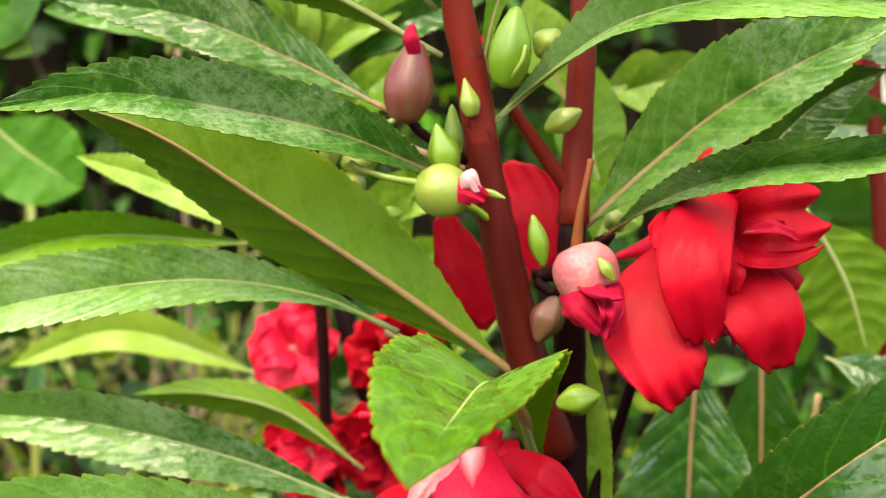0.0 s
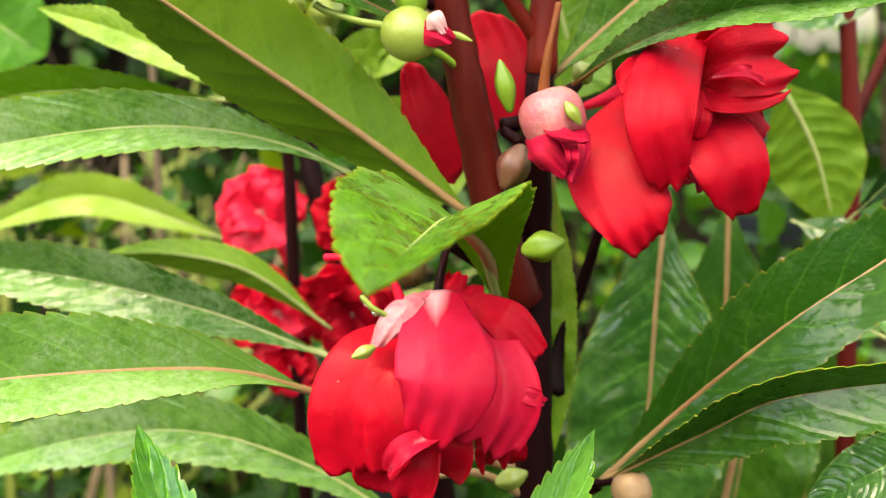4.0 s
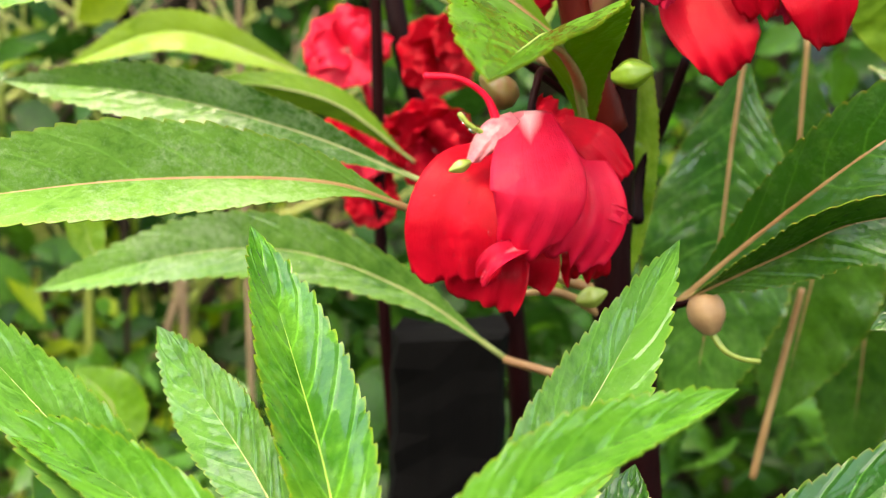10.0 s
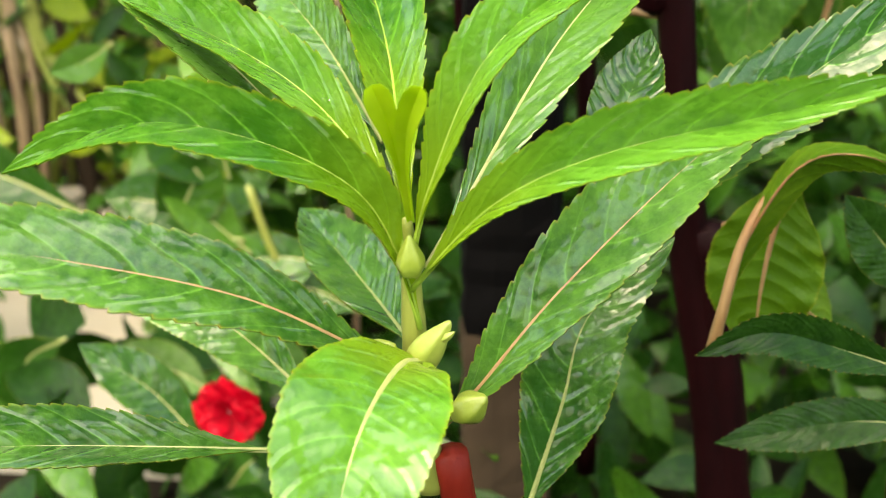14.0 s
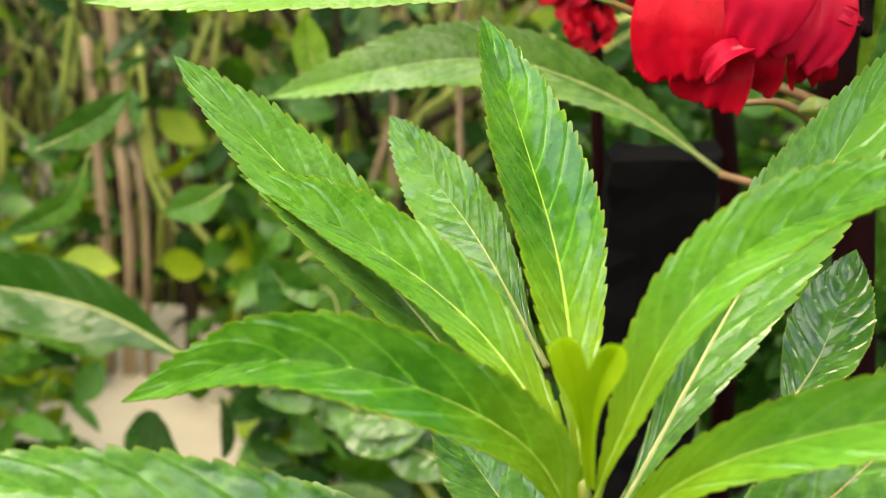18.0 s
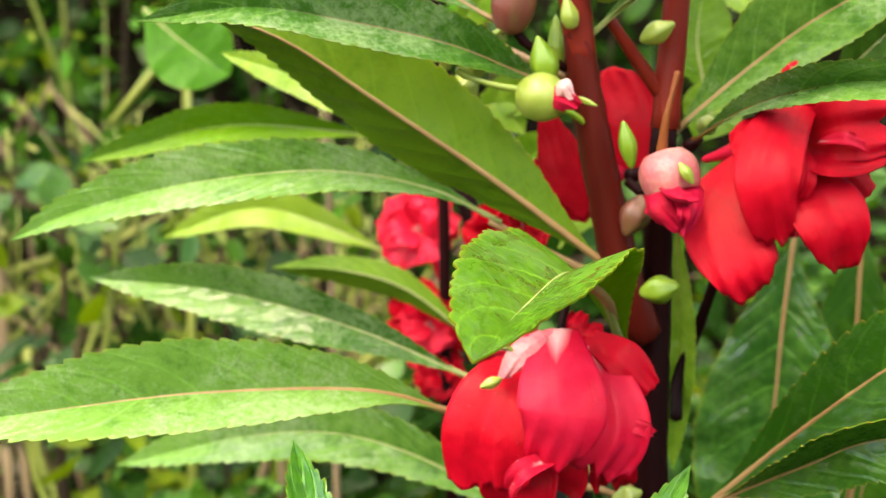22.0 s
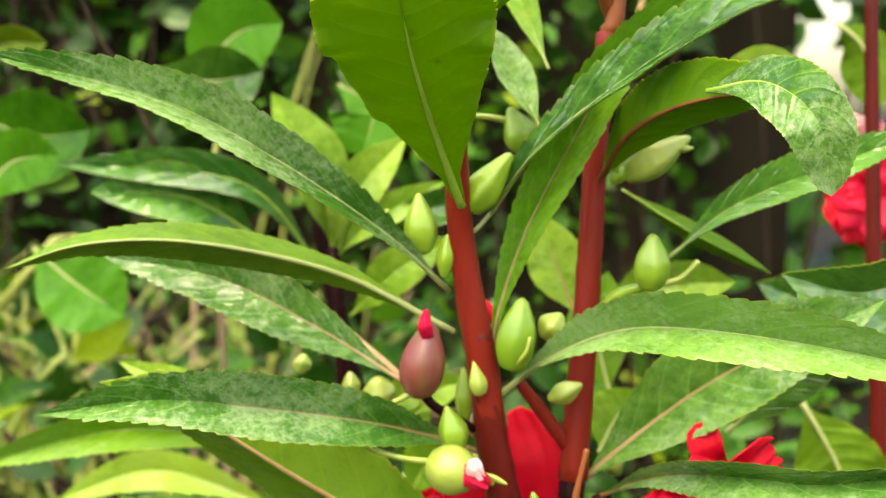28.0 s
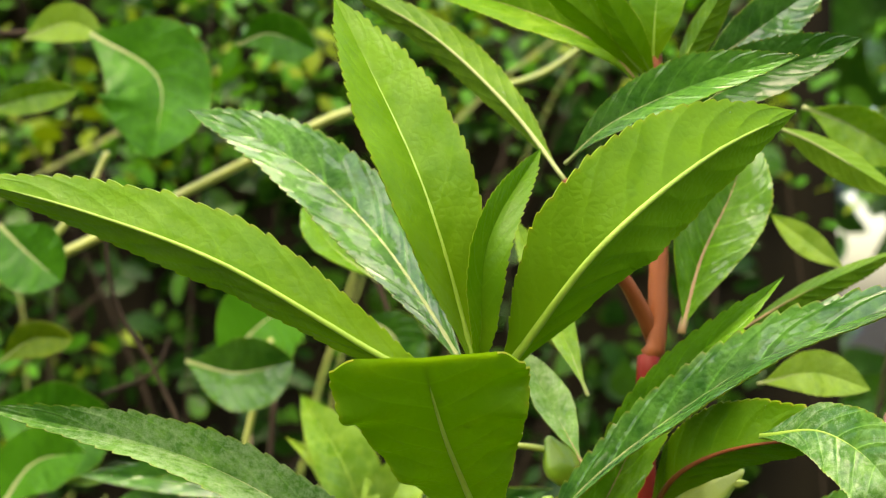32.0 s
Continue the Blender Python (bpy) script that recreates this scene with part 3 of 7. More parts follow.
def pod(name, parent, a, b, r, mat, shape=(0.25, 0.7, 1.0, 0.95, 0.6, 0.15), ribs=5, rib_depth=0.09, label="", seed=0):
    """A plump bud or capsule from a to b, faintly ribbed."""
    a, b = np.asarray(a, float), np.asarray(b, float)
    steps, sides = 20, 20
    c = a + (b - a) * np.linspace(0, 1, steps + 1)[:, None]
    t, n = frames_along(c, (0.3, -1, 0.2))
    s = np.cross(t, n)
    uu = np.linspace(0, 1, steps + 1)
    prof = np.interp(uu, np.linspace(0, 1, len(shape)), shape)
    prof = np.convolve(np.pad(prof, 2, mode="edge"), np.ones(5) / 5, "valid") * r
    prof[0] *= 0.5
    prof[-1] *= 0.3
    verts, faces = [], []
    for i in range(steps + 1):
        for k in range(sides):
            g = 2 * math.pi * k / sides
            q = prof[i] * (1 + rib_depth * math.cos(ribs * g + seed))
            verts.append(c[i] + q * (s[i] * math.cos(g) + n[i] * math.sin(g)))
    for i in range(steps):
        for k in range(sides):
            x, y = i * sides + k, i * sides + (k + 1) % sides
            faces.append((x, y, y + sides, x + sides))
    faces.append(tuple(range(sides - 1, -1, -1)))
    faces.append(tuple(steps * sides + k for k in range(sides)))
    return link(name, verts, faces, [mat], parent, label)


def flower_at(parent, centre, radius, face, seed, mat=None, name="flower", label=""):
    """A double balsam flower seen from afar: a pale cup and nine ruffled petals round it."""
    c, f = np.asarray(centre, float), unit(face)
    side = unit(np.cross(f, (0.1, 0.2, 1)))
    up = np.cross(side, f)
    rng = np.random.RandomState(seed)
    body = pod(name, parent, c - f * radius * 0.35, c + f * radius * 0.1, radius * 0.22, BUD_PINK, label=label)
    for k in range(7):
        a = k * 2.4 + rng.rand() * 0.5
        reach = radius * (1.0 if k < 5 else 0.62)
        way = side * math.cos(a) + up * math.sin(a)
        rise = f * radius * (0.1 if k < 5 else 0.45)
        petal(body, [c, c + way * reach * 0.55 + rise, c + way * reach + rise * (0.6 + 0.5 * rng.rand())], f - way * 0.35, radius * (0.72 if k < 5 else 0.5), cup=0.1, ruffle=0.12, mat=mat or PETAL, seed=seed * 13 + k)
    return body


def stake_post(parent, top, width):
    """A rough square stake from its uneven top down into the soil, charred above and weathered below."""
    t = np.asarray(top, float)
    r = np.random.RandomState(4)
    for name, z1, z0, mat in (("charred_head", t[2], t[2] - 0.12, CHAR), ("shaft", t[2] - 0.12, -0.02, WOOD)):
        verts, faces, rows = [], [], 18
        for i in range(rows + 1):
            z = z1 + (z0 - z1) * i / rows
            for k in range(12):
                a = 2 * math.pi * (k + 0.5) / 12
                q = width / 2 * min(1.25, 1 / max(abs(math.cos(a)), abs(math.sin(a)))) * (1 + 0.10 * (r.rand() - 0.5))
                verts.append((t[0] + q * math.cos(a), t[1] + q * math.sin(a), z + (0.006 * (r.rand() - 0.5) if name == "charred_head" and i == 0 else 0)))
        for i in range(rows):
            for k in range(12):
                a, b = i * 12 + k, i * 12 + (k + 1) % 12
                faces.append((b, a, a + 12, b + 12))
        faces += [tuple(range(12)), tuple(rows * 12 + k for k in range(11, -1, -1))]
        link(name, verts, faces, [mat], parent, "", smooth=False)


def drops_on(ob, count, seed, size=0.0007, name="dew", label="clear rain drops"):
    """Small round drops lying on the upper faces of a mesh."""
    me = ob.data
    r = np.random.RandomState(seed)
    n = len(me.polygons)
    verts, faces = [], []
    made = 0
    for k in r.permutation(n):
        p = me.polygons[int(k)]
        if p.material_index != 0 or p.normal.z < -0.3 or p.area < 1e-9:
            continue
        c, w = np.array(p.center), np.array(p.normal)
        s = size * (0.4 + 1.1 * r.rand() ** 2)
        t = unit(np.cross(w, (0.3, 0.5, 0.8)))
        q = np.cross(w, t)
        base = len(verts)
        for i, (h, rad) in enumerate(((0.0, 1.0), (0.45, 0.85), (0.75, 0.45))):
            for j in range(8):
                a = math.pi * j / 4
                verts.append(c + s * (rad * (t * math.cos(a) + q * math.sin(a)) + w * (h - 0.12)))
        verts.append(c + s * w * 0.75)
        for i in range(2):
            for j in range(8):
                x, y = base + i * 8 + j, base + i * 8 + (j + 1) % 8
                faces.append((x, y, y + 8, x + 8))
        for j in range(8):
            faces.append((base + 16 + j, base + 16 + (j + 1) % 8, base + 24))
        made += 1
        if made >= count:
            break
    d = link(name, verts, faces, [WATER], ob, label)
    d.visible_shadow = False
    return tagged(d, kind="stuff")


def specks_on(ob, count, seed, near, reach, size=0.00035):
    """Flat black specks on the underside of a leaf, round one place."""
    me = ob.data
    r = np.random.RandomState(seed)
    verts, faces = [], []
    made = 0
    for k in r.permutation(len(me.polygons)):
        p = me.polygons[int(k)]
        if p.material_index != 1 or (Vector(near) - p.center).length > reach * (0.3 + r.rand()):
            continue
        c, w = np.array(p.center), np.array(p.normal)
        t = unit(np.cross(w, (0.3, 0.5, 0.8)))
        q = np.cross(w, t)
        s = size * (0.6 + r.rand())
        base = len(verts)
        verts += [c + w * 0.0001 + s * (t * math.cos(a * 1.047) * (0.7 + 0.5 * r.rand()) + q * math.sin(a * 1.047)) for a in range(6)] + [c + w * 0.0002]
        faces += [(base + a, base + (a + 1) % 6, base + 6) for a in range(6)]
        made += 1
        if made >= count:
            break
    return tagged(link("specks", verts, faces, [CHAR], ob, "scattered black specks"), kind="stuff")


# ---- things ----
main_plant = thing("balsam_plant", "flowering garden balsam with two dark red stems and wet toothed leaves", "plant")
stalk('stem', main_plant, [(0.0051, -0.0012, 0.4420), (0.0063, 0.0000, 0.4351), (0.0087, 0.0005, 0.4176), (0.0120, 0.0011, 0.4022), (0.0157, 0.0026, 0.3865), (0.0200, 0.0039, 0.3694), (0.0245, 0.0065, 0.3566)], [0.0033, 0.0037, 0.0041, 0.0045, 0.0048], STEM_MID, 'dark red fleshy stem with swollen nodes', seed=1)
stalk('stem', main_plant, [(0.0084, 0.0004, 0.4210), (0.0062, -0.0004, 0.4351), (0.0030, -0.0015, 0.4504), (0.0009, -0.0030, 0.4644), (-0.0001, -0.0080, 0.4783), (-0.0005, -0.0156, 0.4927), (-0.0013, -0.0214, 0.5064), (-0.0032, -0.0214, 0.5061)], [0.0036, 0.0035, 0.0031, 0.0026, 0.0021, 0.0017], STEM_RED, '', seed=2)
# Lower stem: same red stem, with shade painted in by the darker copy.
stalk('stem', main_plant, [(0.0279, 0.0082, 0.4058), (0.0272, 0.0072, 0.3914), (0.0277, 0.0097, 0.3666), (0.0276, 0.0080, 0.3417), (0.0278, 0.0066, 0.3227), (0.0288, 0.0049, 0.2972)], [0.0030, 0.0034, 0.0037, 0.0040, 0.0044, 0.0047], STEM_SHADED, 'lower red stem, darkened to paint its shade', seed=3)
stalk('stem', main_plant, [(0.0279, 0.0082, 0.4058), (0.0294, 0.0100, 0.4321), (0.0305, 0.0116, 0.4544), (0.0311, 0.0129, 0.4726), (0.0319, 0.0141, 0.4908), (0.0334, 0.0154, 0.5089)], [0.0034, 0.0031, 0.0029, 0.0027, 0.0025], STEM_RED, '', seed=4)
stalk('stem', main_plant, [(0.0334, 0.0154, 0.5089), (0.0351, 0.0157, 0.5128), (0.0363, 0.0191, 0.5376), (0.0368, 0.0235, 0.5634), (0.0363, 0.0246, 0.5790)], [0.0022, 0.0021, 0.0019, 0.0018], STEM_ORANGE, '', seed=5)
stalk('stem', main_plant, [(0.0335, 0.0057, 0.3099), (0.0353, 0.0044, 0.2911), (0.0386, 0.0023, 0.2608), (0.0442, -0.0005, 0.2203), (0.0520, -0.0029, 0.1858), (0.0569, -0.0055, 0.1490)], [0.0047, 0.0051, 0.0056, 0.0062, 0.0066], STEM_SHADED, '', seed=6)
stalk('stem', main_plant, [(0.0472, 0.0007, 0.2372), (0.0518, -0.0017, 0.2037), (0.0575, -0.0042, 0.1680), (0.0728, -0.0128, 0.0441)], [0.0062, 0.0065, 0.0071], STEM_SHADED, '', seed=7)
leaf(main_plant, [(-0.0032, -0.0216, 0.5042), (-0.0043, -0.0243, 0.5139), (-0.0129, -0.0290, 0.5446), (-0.0309, -0.0135, 0.5824)], (0.4382, -0.8988, -0.0145), 0.0105, 30, 30, UNDER_YOUNG, RIB_GREEN, 8, label='bright young upright leaf')
leaf(main_plant, [(-0.0024, -0.0224, 0.5042), (0.0041, -0.0246, 0.5096), (0.0199, -0.0411, 0.5299), (0.0396, -0.0348, 0.5462), (0.0586, -0.0205, 0.5566)], (-0.1504, 0.9047, 0.3986), 0.0132, 30, 24, YOUNG, RIB_GREEN, 9)
leaf(main_plant, [(-0.0039, -0.0207, 0.5041), (-0.0076, -0.0184, 0.5125), (-0.0249, 0.0003, 0.5360), (-0.0458, 0.0100, 0.5542), (-0.0693, 0.0194, 0.5654)], (-0.1036, -0.8629, 0.4947), 0.0092, 28, 28, MATURE, RIB_PALE, 10)
leaf(main_plant, [(-0.0028, -0.0224, 0.5042), (-0.0015, -0.0302, 0.5150), (0.0004, -0.0341, 0.5325), (0.0101, -0.0209, 0.5503)], (0.2544, -0.9379, -0.2359), 0.0047, 40, 40, UNDER_YOUNG, RIB_GREEN, 11)
leaf(main_plant, [(-0.0037, -0.0207, 0.5041), (-0.0093, -0.0240, 0.5063), (-0.0181, -0.0314, 0.5100), (-0.0480, -0.0344, 0.5279), (-0.0747, -0.0337, 0.5382), (-0.0995, -0.0315, 0.5452)], (0.0872, 0.9485, 0.3045), 0.0092, 39, 39, YOUNG, RIB_GREEN, 12)
folded_leaf = leaf(main_plant, [(0.0013, -0.0220, 0.4715), (-0.0036, -0.0360, 0.4860), (-0.0068, -0.0490, 0.4972), (-0.0088, -0.0590, 0.5070), (-0.0093, -0.0630, 0.5116)], (-0.0915, 0.2514, 0.9636), 0.0162, 3, 3, SHEER, RIB_GREEN, 91, shape=CREST_SHAPE, wave=0.14, quilt=0.012, label='broad leaf seen from below, its outer end folded back')
specks_on(folded_leaf, 4, 5, (-0.0055, -0.0575, 0.5030), 0.006, 0.0004)
leaf(main_plant, [(0.0154, 0.0027, 0.5463), (0.0037, 0.0090, 0.5630), (-0.0138, 0.0162, 0.5810), (-0.0348, 0.0214, 0.5943)], (0.3602, 0.9326, -0.0241), 0.0062, 48, 48, MATURE, RIB_PALE, 13)
leaf(main_plant, [(0.0200, 0.0148, 0.5007), (0.0109, 0.0422, 0.5259), (0.0035, 0.0519, 0.5430)], (-0.2529, -0.7748, 0.5795), 0.0050, 36, 36, PALE, RIB_PALE, 14)
leaf(main_plant, [(-0.0285, 0.0422, 0.5264), (-0.0408, 0.0513, 0.5351), (-0.0502, 0.0606, 0.5466)], (-0.0523, -0.7654, 0.6414), 0.0066, 37, 37, PALE, RIB_PALE, 15)
leaf(main_plant, [(0.0182, 0.0054, 0.4872), (0.0121, 0.0147, 0.4983), (0.0061, 0.0198, 0.5104)], (0.0887, -0.8254, 0.5575), 0.0051, 35, 35, FILM_SHEEN, RIB_PINK, 16)
leaf(main_plant, [(0.0353, 0.0237, 0.5673), (0.0239, 0.0203, 0.5784), (0.0038, 0.0209, 0.5880), (-0.0218, 0.0214, 0.5953)], (0.0568, -0.9806, 0.1877), 0.0079, 39, 39, PALE, RIB_PINK, 17)
leaf(main_plant, [(0.0360, 0.0239, 0.5699), (0.0223, 0.0120, 0.5817), (0.0065, 0.0042, 0.5925)], (-0.1036, 0.8126, 0.5735), 0.0038, 26, 26, UNDER_YOUNG, RIB_GREEN, 18)
leaf(main_plant, [(0.0361, 0.0241, 0.5725), (0.0366, 0.0208, 0.5859), (0.0396, 0.0221, 0.6041)], (-0.0806, -0.9952, -0.0555), 0.0064, 16, 16, UNDER_YOUNG, RIB_GREEN, 19)
leaf(main_plant, [(0.0373, 0.0239, 0.5699), (0.0296, 0.0118, 0.5790), (0.0209, 0.0042, 0.5921)], (-0.0110, 0.7518, 0.6593), 0.0038, 26, 26, UNDER_YOUNG, RIB_GREEN, 20)
leaf(main_plant, [(0.0392, 0.0238, 0.5685), (0.0452, 0.0203, 0.5792), (0.0530, 0.0127, 0.5923)], (0.4407, 0.8838, 0.1569), 0.0039, 33, 33, OLIVE, RIB_GREEN, 21)
leaf(main_plant, [(0.0448, 0.0283, 0.5718), (0.0592, 0.0290, 0.5821), (0.0775, 0.0299, 0.5949)], (0.1448, -0.9801, -0.1362), 0.0067, 23, 23, MATURE, RIB_PALE, 22)
leaf(main_plant, [(0.0154, 0.0012, 0.5497), (0.0244, -0.0068, 0.5567), (0.0410, -0.0106, 0.5637), (0.0605, -0.0145, 0.5682)], (-0.2938, -0.9363, 0.1923), 0.0065, 39, 39, MATURE, RIB_PALE, 23)
leaf(main_plant, [(0.0338, 0.0098, 0.5504), (0.0455, 0.0064, 0.5630), (0.0603, 0.0026, 0.5692), (0.0773, 0.0030, 0.5751)], (-0.2897, -0.9518, 0.1009), 0.0074, 33, 33, DEEP, RIB_PALE, 24)
leaf(main_plant, [(0.0409, 0.0200, 0.5139), (0.0462, 0.0254, 0.5303), (0.0536, 0.0307, 0.5446), (0.0599, 0.0360, 0.5596)], (0.0765, -0.9483, 0.3082), 0.0130, 44, 44, LIGHT, RIB_PINK, 25)
stalk('petiole', main_plant, [(0.0348, 0.0174, 0.5128), (0.0299, 0.0121, 0.5226), (0.0227, 0.0068, 0.5328), (0.0154, 0.0027, 0.5463)], [0.0021, 0.0016, 0.0013, 0.0009], STEM_ORANGE, '', seed=26, sides=9, steps=14)
leaf(main_plant, [(0.0533, 0.0243, 0.5137), (0.0685, 0.0249, 0.5224), (0.0911, 0.0256, 0.5323)], (0.1197, 0.9429, -0.3108), 0.0036, 43, 43, OLIVE, RIB_PINK, 27)
leaf(main_plant, [(0.0637, 0.0574, 0.5006), (0.0776, 0.0576, 0.5033), (0.0911, 0.0573, 0.4990)], (-0.0019, -0.9994, 0.0353), 0.0058, 16, 16, PALE, RIB_PALE, 28)
leaf(main_plant, [(0.0845, 0.0967, 0.5753), (0.0967, 0.0964, 0.5703), (0.1146, 0.0956, 0.5588)], (-0.2317, -0.9035, -0.3607), 0.0082, 28, 28, PALE, RIB_PALE, 29)
leaf(main_plant, [(0.0655, 0.0448, 0.5634), (0.0773, 0.0444, 0.5577), (0.0965, 0.0435, 0.5451)], (-0.0408, 0.9895, -0.1387), 0.0049, 36, 36, OLIVE, RIB_PALE, 30)
leaf(main_plant, [(0.0950, 0.0935, 0.5293), (0.0846, 0.0941, 0.5373), (0.0749, 0.0946, 0.5452)], (-0.1378, -0.9848, -0.1053), 0.0040, 16, 16, PALE, RIB_PALE, 31)
leaf(main_plant, [(-0.0015, 0.0011, 0.4505), (-0.0142, -0.0091, 0.4634), (-0.0364, -0.0165, 0.4792), (-0.0617, -0.0198, 0.4922), (-0.1001, -0.0209, 0.5014)], (0.2779, -0.9053, 0.3211), 0.0082, 50, 50, FILM_SHEEN, RIB_PALE, 32, label='long arching leaf with red-tipped teeth')
leaf(main_plant, [(0.0021, -0.0015, 0.4628), (0.0068, -0.0003, 0.4673), (0.0193, -0.0076, 0.4850), (0.0472, -0.0188, 0.5070), (0.0695, -0.0224, 0.5172), (0.0965, -0.0218, 0.5250)], (-0.30, -0.72, 0.62), 0.0066, 34, 40, MATURE, RIB_PALE, 33)
leaf(main_plant, [(0.0074, -0.0001, 0.4339), (0.0104, 0.0027, 0.4487), (0.0160, 0.0038, 0.4653), (0.0243, 0.0033, 0.4826), (0.0366, 0.0014, 0.5039), (0.0597, -0.0005, 0.5258)], (-0.1674, -0.9845, 0.0527), 0.0092, 53, 53, LIGHT, RIB_PINK, 34)
leaf(main_plant, [(0.0322, 0.0088, 0.4758), (0.0364, -0.0075, 0.4862), (0.0447, -0.0198, 0.4924), (0.0558, -0.0299, 0.4949), (0.0633, -0.0369, 0.4923)], (0.5294, 0.6647, 0.5272), 0.0091, 39, 39, YOUNG, STEM_ORANGE, 35, shape=BROAD_SHAPE, label='curled leaf with an orange stalk')
leaf(main_plant, [(0.0496, -0.0264, 0.4957), (0.0588, -0.0382, 0.4973), (0.0665, -0.0472, 0.4904), (0.0703, -0.0448, 0.4765)], (-0.5504, -0.7506, 0.3656), 0.0068, 16, 16, FILM_SHEEN, RIB_GREEN, 36, shape=BROAD_SHAPE, label='glossy drooping outer half of a curled leaf')
leaf(main_plant, [(0.0496, 0.0161, 0.4576), (0.0635, 0.0127, 0.4701), (0.0853, 0.0091, 0.4804), (0.1065, 0.0097, 0.4884)], (-0.3029, -0.8933, 0.3319), 0.0060, 33, 33, MATURE, RIB_PALE, 37)
leaf(main_plant, [(0.0411, 0.0469, 0.4713), (0.0587, 0.0461, 0.4608), (0.0799, 0.0454, 0.4504)], (0.0880, 0.9917, 0.0942), 0.0037, 47, 47, OLIVE, RIB_GREEN, 38)
leaf(main_plant, [(0.0083, 0.0010, 0.4253), (0.0197, -0.0025, 0.4354), (0.0352, -0.0188, 0.4459), (0.0553, -0.0357, 0.4487), (0.0868, -0.0470, 0.4451), (0.1035, -0.0476, 0.4378)], (-0.6902, -0.7217, 0.2524), 0.0094, 49, 49, FILM_SHEEN, RIB_PALE, 39)
leaf(main_plant, [(0.1400, 0.0210, 0.4668), (0.1132, 0.0161, 0.4584), (0.0940, 0.0114, 0.4510), (0.0747, 0.0116, 0.4547)], (0.3087, -0.9298, -0.2007), 0.0152, 37, 37, MATURE, RIB_PALE, 40)
leaf(main_plant, [(0.0293, 0.0123, 0.4037), (0.0481, 0.0093, 0.4211), (0.0653, 0.0059, 0.4342), (0.0961, 0.0028, 0.4505)], (-0.3614, -0.8997, 0.2449), 0.0132, 35, 35, FILM_SHEEN, RIB_PINK, 41)
leaf(main_plant, [(0.0321, 0.0062, 0.4016), (0.0452, -0.0084, 0.4120), (0.0593, -0.0293, 0.4181), (0.0724, -0.0377, 0.4194), (0.0890, -0.0418, 0.4221), (0.1048, -0.0417, 0.4194)], (-0.7157, -0.6914, 0.05), 0.0072, 58, 58, FILM_SHEEN, STEM_ORANGE, 42)
leaf(main_plant, [(0.0664, 0.0258, 0.4135), (0.0843, 0.0228, 0.4324), (0.0980, 0.0191, 0.4395)], (-0.2894, -0.9512, 0.1066), 0.0079, 23, 23, DEEP, RIB_PALE, 43)
leaf(main_plant, [(0.0078, 0.0019, 0.4128), (-0.0034, -0.0012, 0.4174), (-0.0203, -0.0161, 0.4246), (-0.0407, -0.0260, 0.4292), (-0.0601, -0.0326, 0.4318), (-0.0832, -0.0345, 0.4286)], (0.4681, -0.8507, 0.2391), 0.0088, 42, 42, FILM_SHEEN, RIB_PINK, 44)
speckled_leaf = leaf(main_plant, [(0.0161, 0.0025, 0.3735), (-0.0098, -0.0029, 0.3931), (-0.0356, -0.0102, 0.4109), (-0.0571, -0.0143, 0.4249), (-0.0760, -0.0156, 0.4315)], (-0.0287, 0.9538, 0.2992), 0.0147, 35, 35, MATURE, RIB_PINK, 45, label='broad leaf showing its olive underside with black specks')
specks_on(speckled_leaf, 16, 3, (-0.0463, -0.0125, 0.4261), 0.009)
specks_on(speckled_leaf, 6, 4, (-0.0671, -0.0142, 0.4271), 0.005)
leaf(main_plant, [(-0.0111, -0.0004, 0.4297), (-0.0311, 0.0063, 0.4402), (-0.0565, 0.0130, 0.4508), (-0.0846, 0.0184, 0.4544)], (-0.1288, -0.9478, 0.2917), 0.0080, 25, 25, FILM_SHEEN, RIB_PINK, 46)
leaf(main_plant, [(-0.0003, 0.0021, 0.4411), (-0.0258, -0.0037, 0.4545), (-0.0554, -0.0118, 0.4616), (-0.0794, -0.0135, 0.4610), (-0.0977, -0.0122, 0.4548)], (-0.1912, 0.9754, -0.1101), 0.0089, 62, 62, MATURE, RIB_PALE, 47)
leaf(main_plant, [(-0.0097, 0.0066, 0.3827), (-0.0271, 0.0054, 0.3905), (-0.0522, 0.0031, 0.3942), (-0.0849, 0.0028, 0.3903), (-0.1136, 0.0040, 0.3826), (-0.1324, 0.0060, 0.3742)], (0.0019, -0.9, 0.35), 0.0088, 34, 34, FILM_SHEEN, RIB_PALE, 48)
leaf(main_plant, [(-0.0460, 0.0673, 0.3975), (-0.0948, 0.0674, 0.3994), (-0.1381, 0.0666, 0.3879)], (-0.0125, -0.9820, 0.1887), 0.0080, 46, 46, PALE, RIB_PALE, 49)
leaf(main_plant, [(-0.0577, 0.1491, 0.3491), (-0.1044, 0.1501, 0.3639), (-0.1416, 0.1493, 0.3522)], (0.0070, -0.9667, 0.2558), 0.0075, 24, 24, PALE, RIB_PALE, 50)
leaf(main_plant, [(-0.0223, 0.0883, 0.3332), (-0.0444, 0.0894, 0.3487), (-0.0655, 0.0898, 0.3539), (-0.0871, 0.0898, 0.3539)], (-0.0067, 0.9953, -0.0967), 0.0060, 36, 36, OLIVE, RIB_PALE, 51)
leaf(main_plant, [(-0.0155, 0.0164, 0.3408), (-0.0466, 0.0231, 0.3510), (-0.0855, 0.0304, 0.3585), (-0.1236, 0.0348, 0.3599)], (-0.1554, -0.97, 0.18), 0.0092, 36, 36, FILM_SHEEN, RIB_PALE, 52)
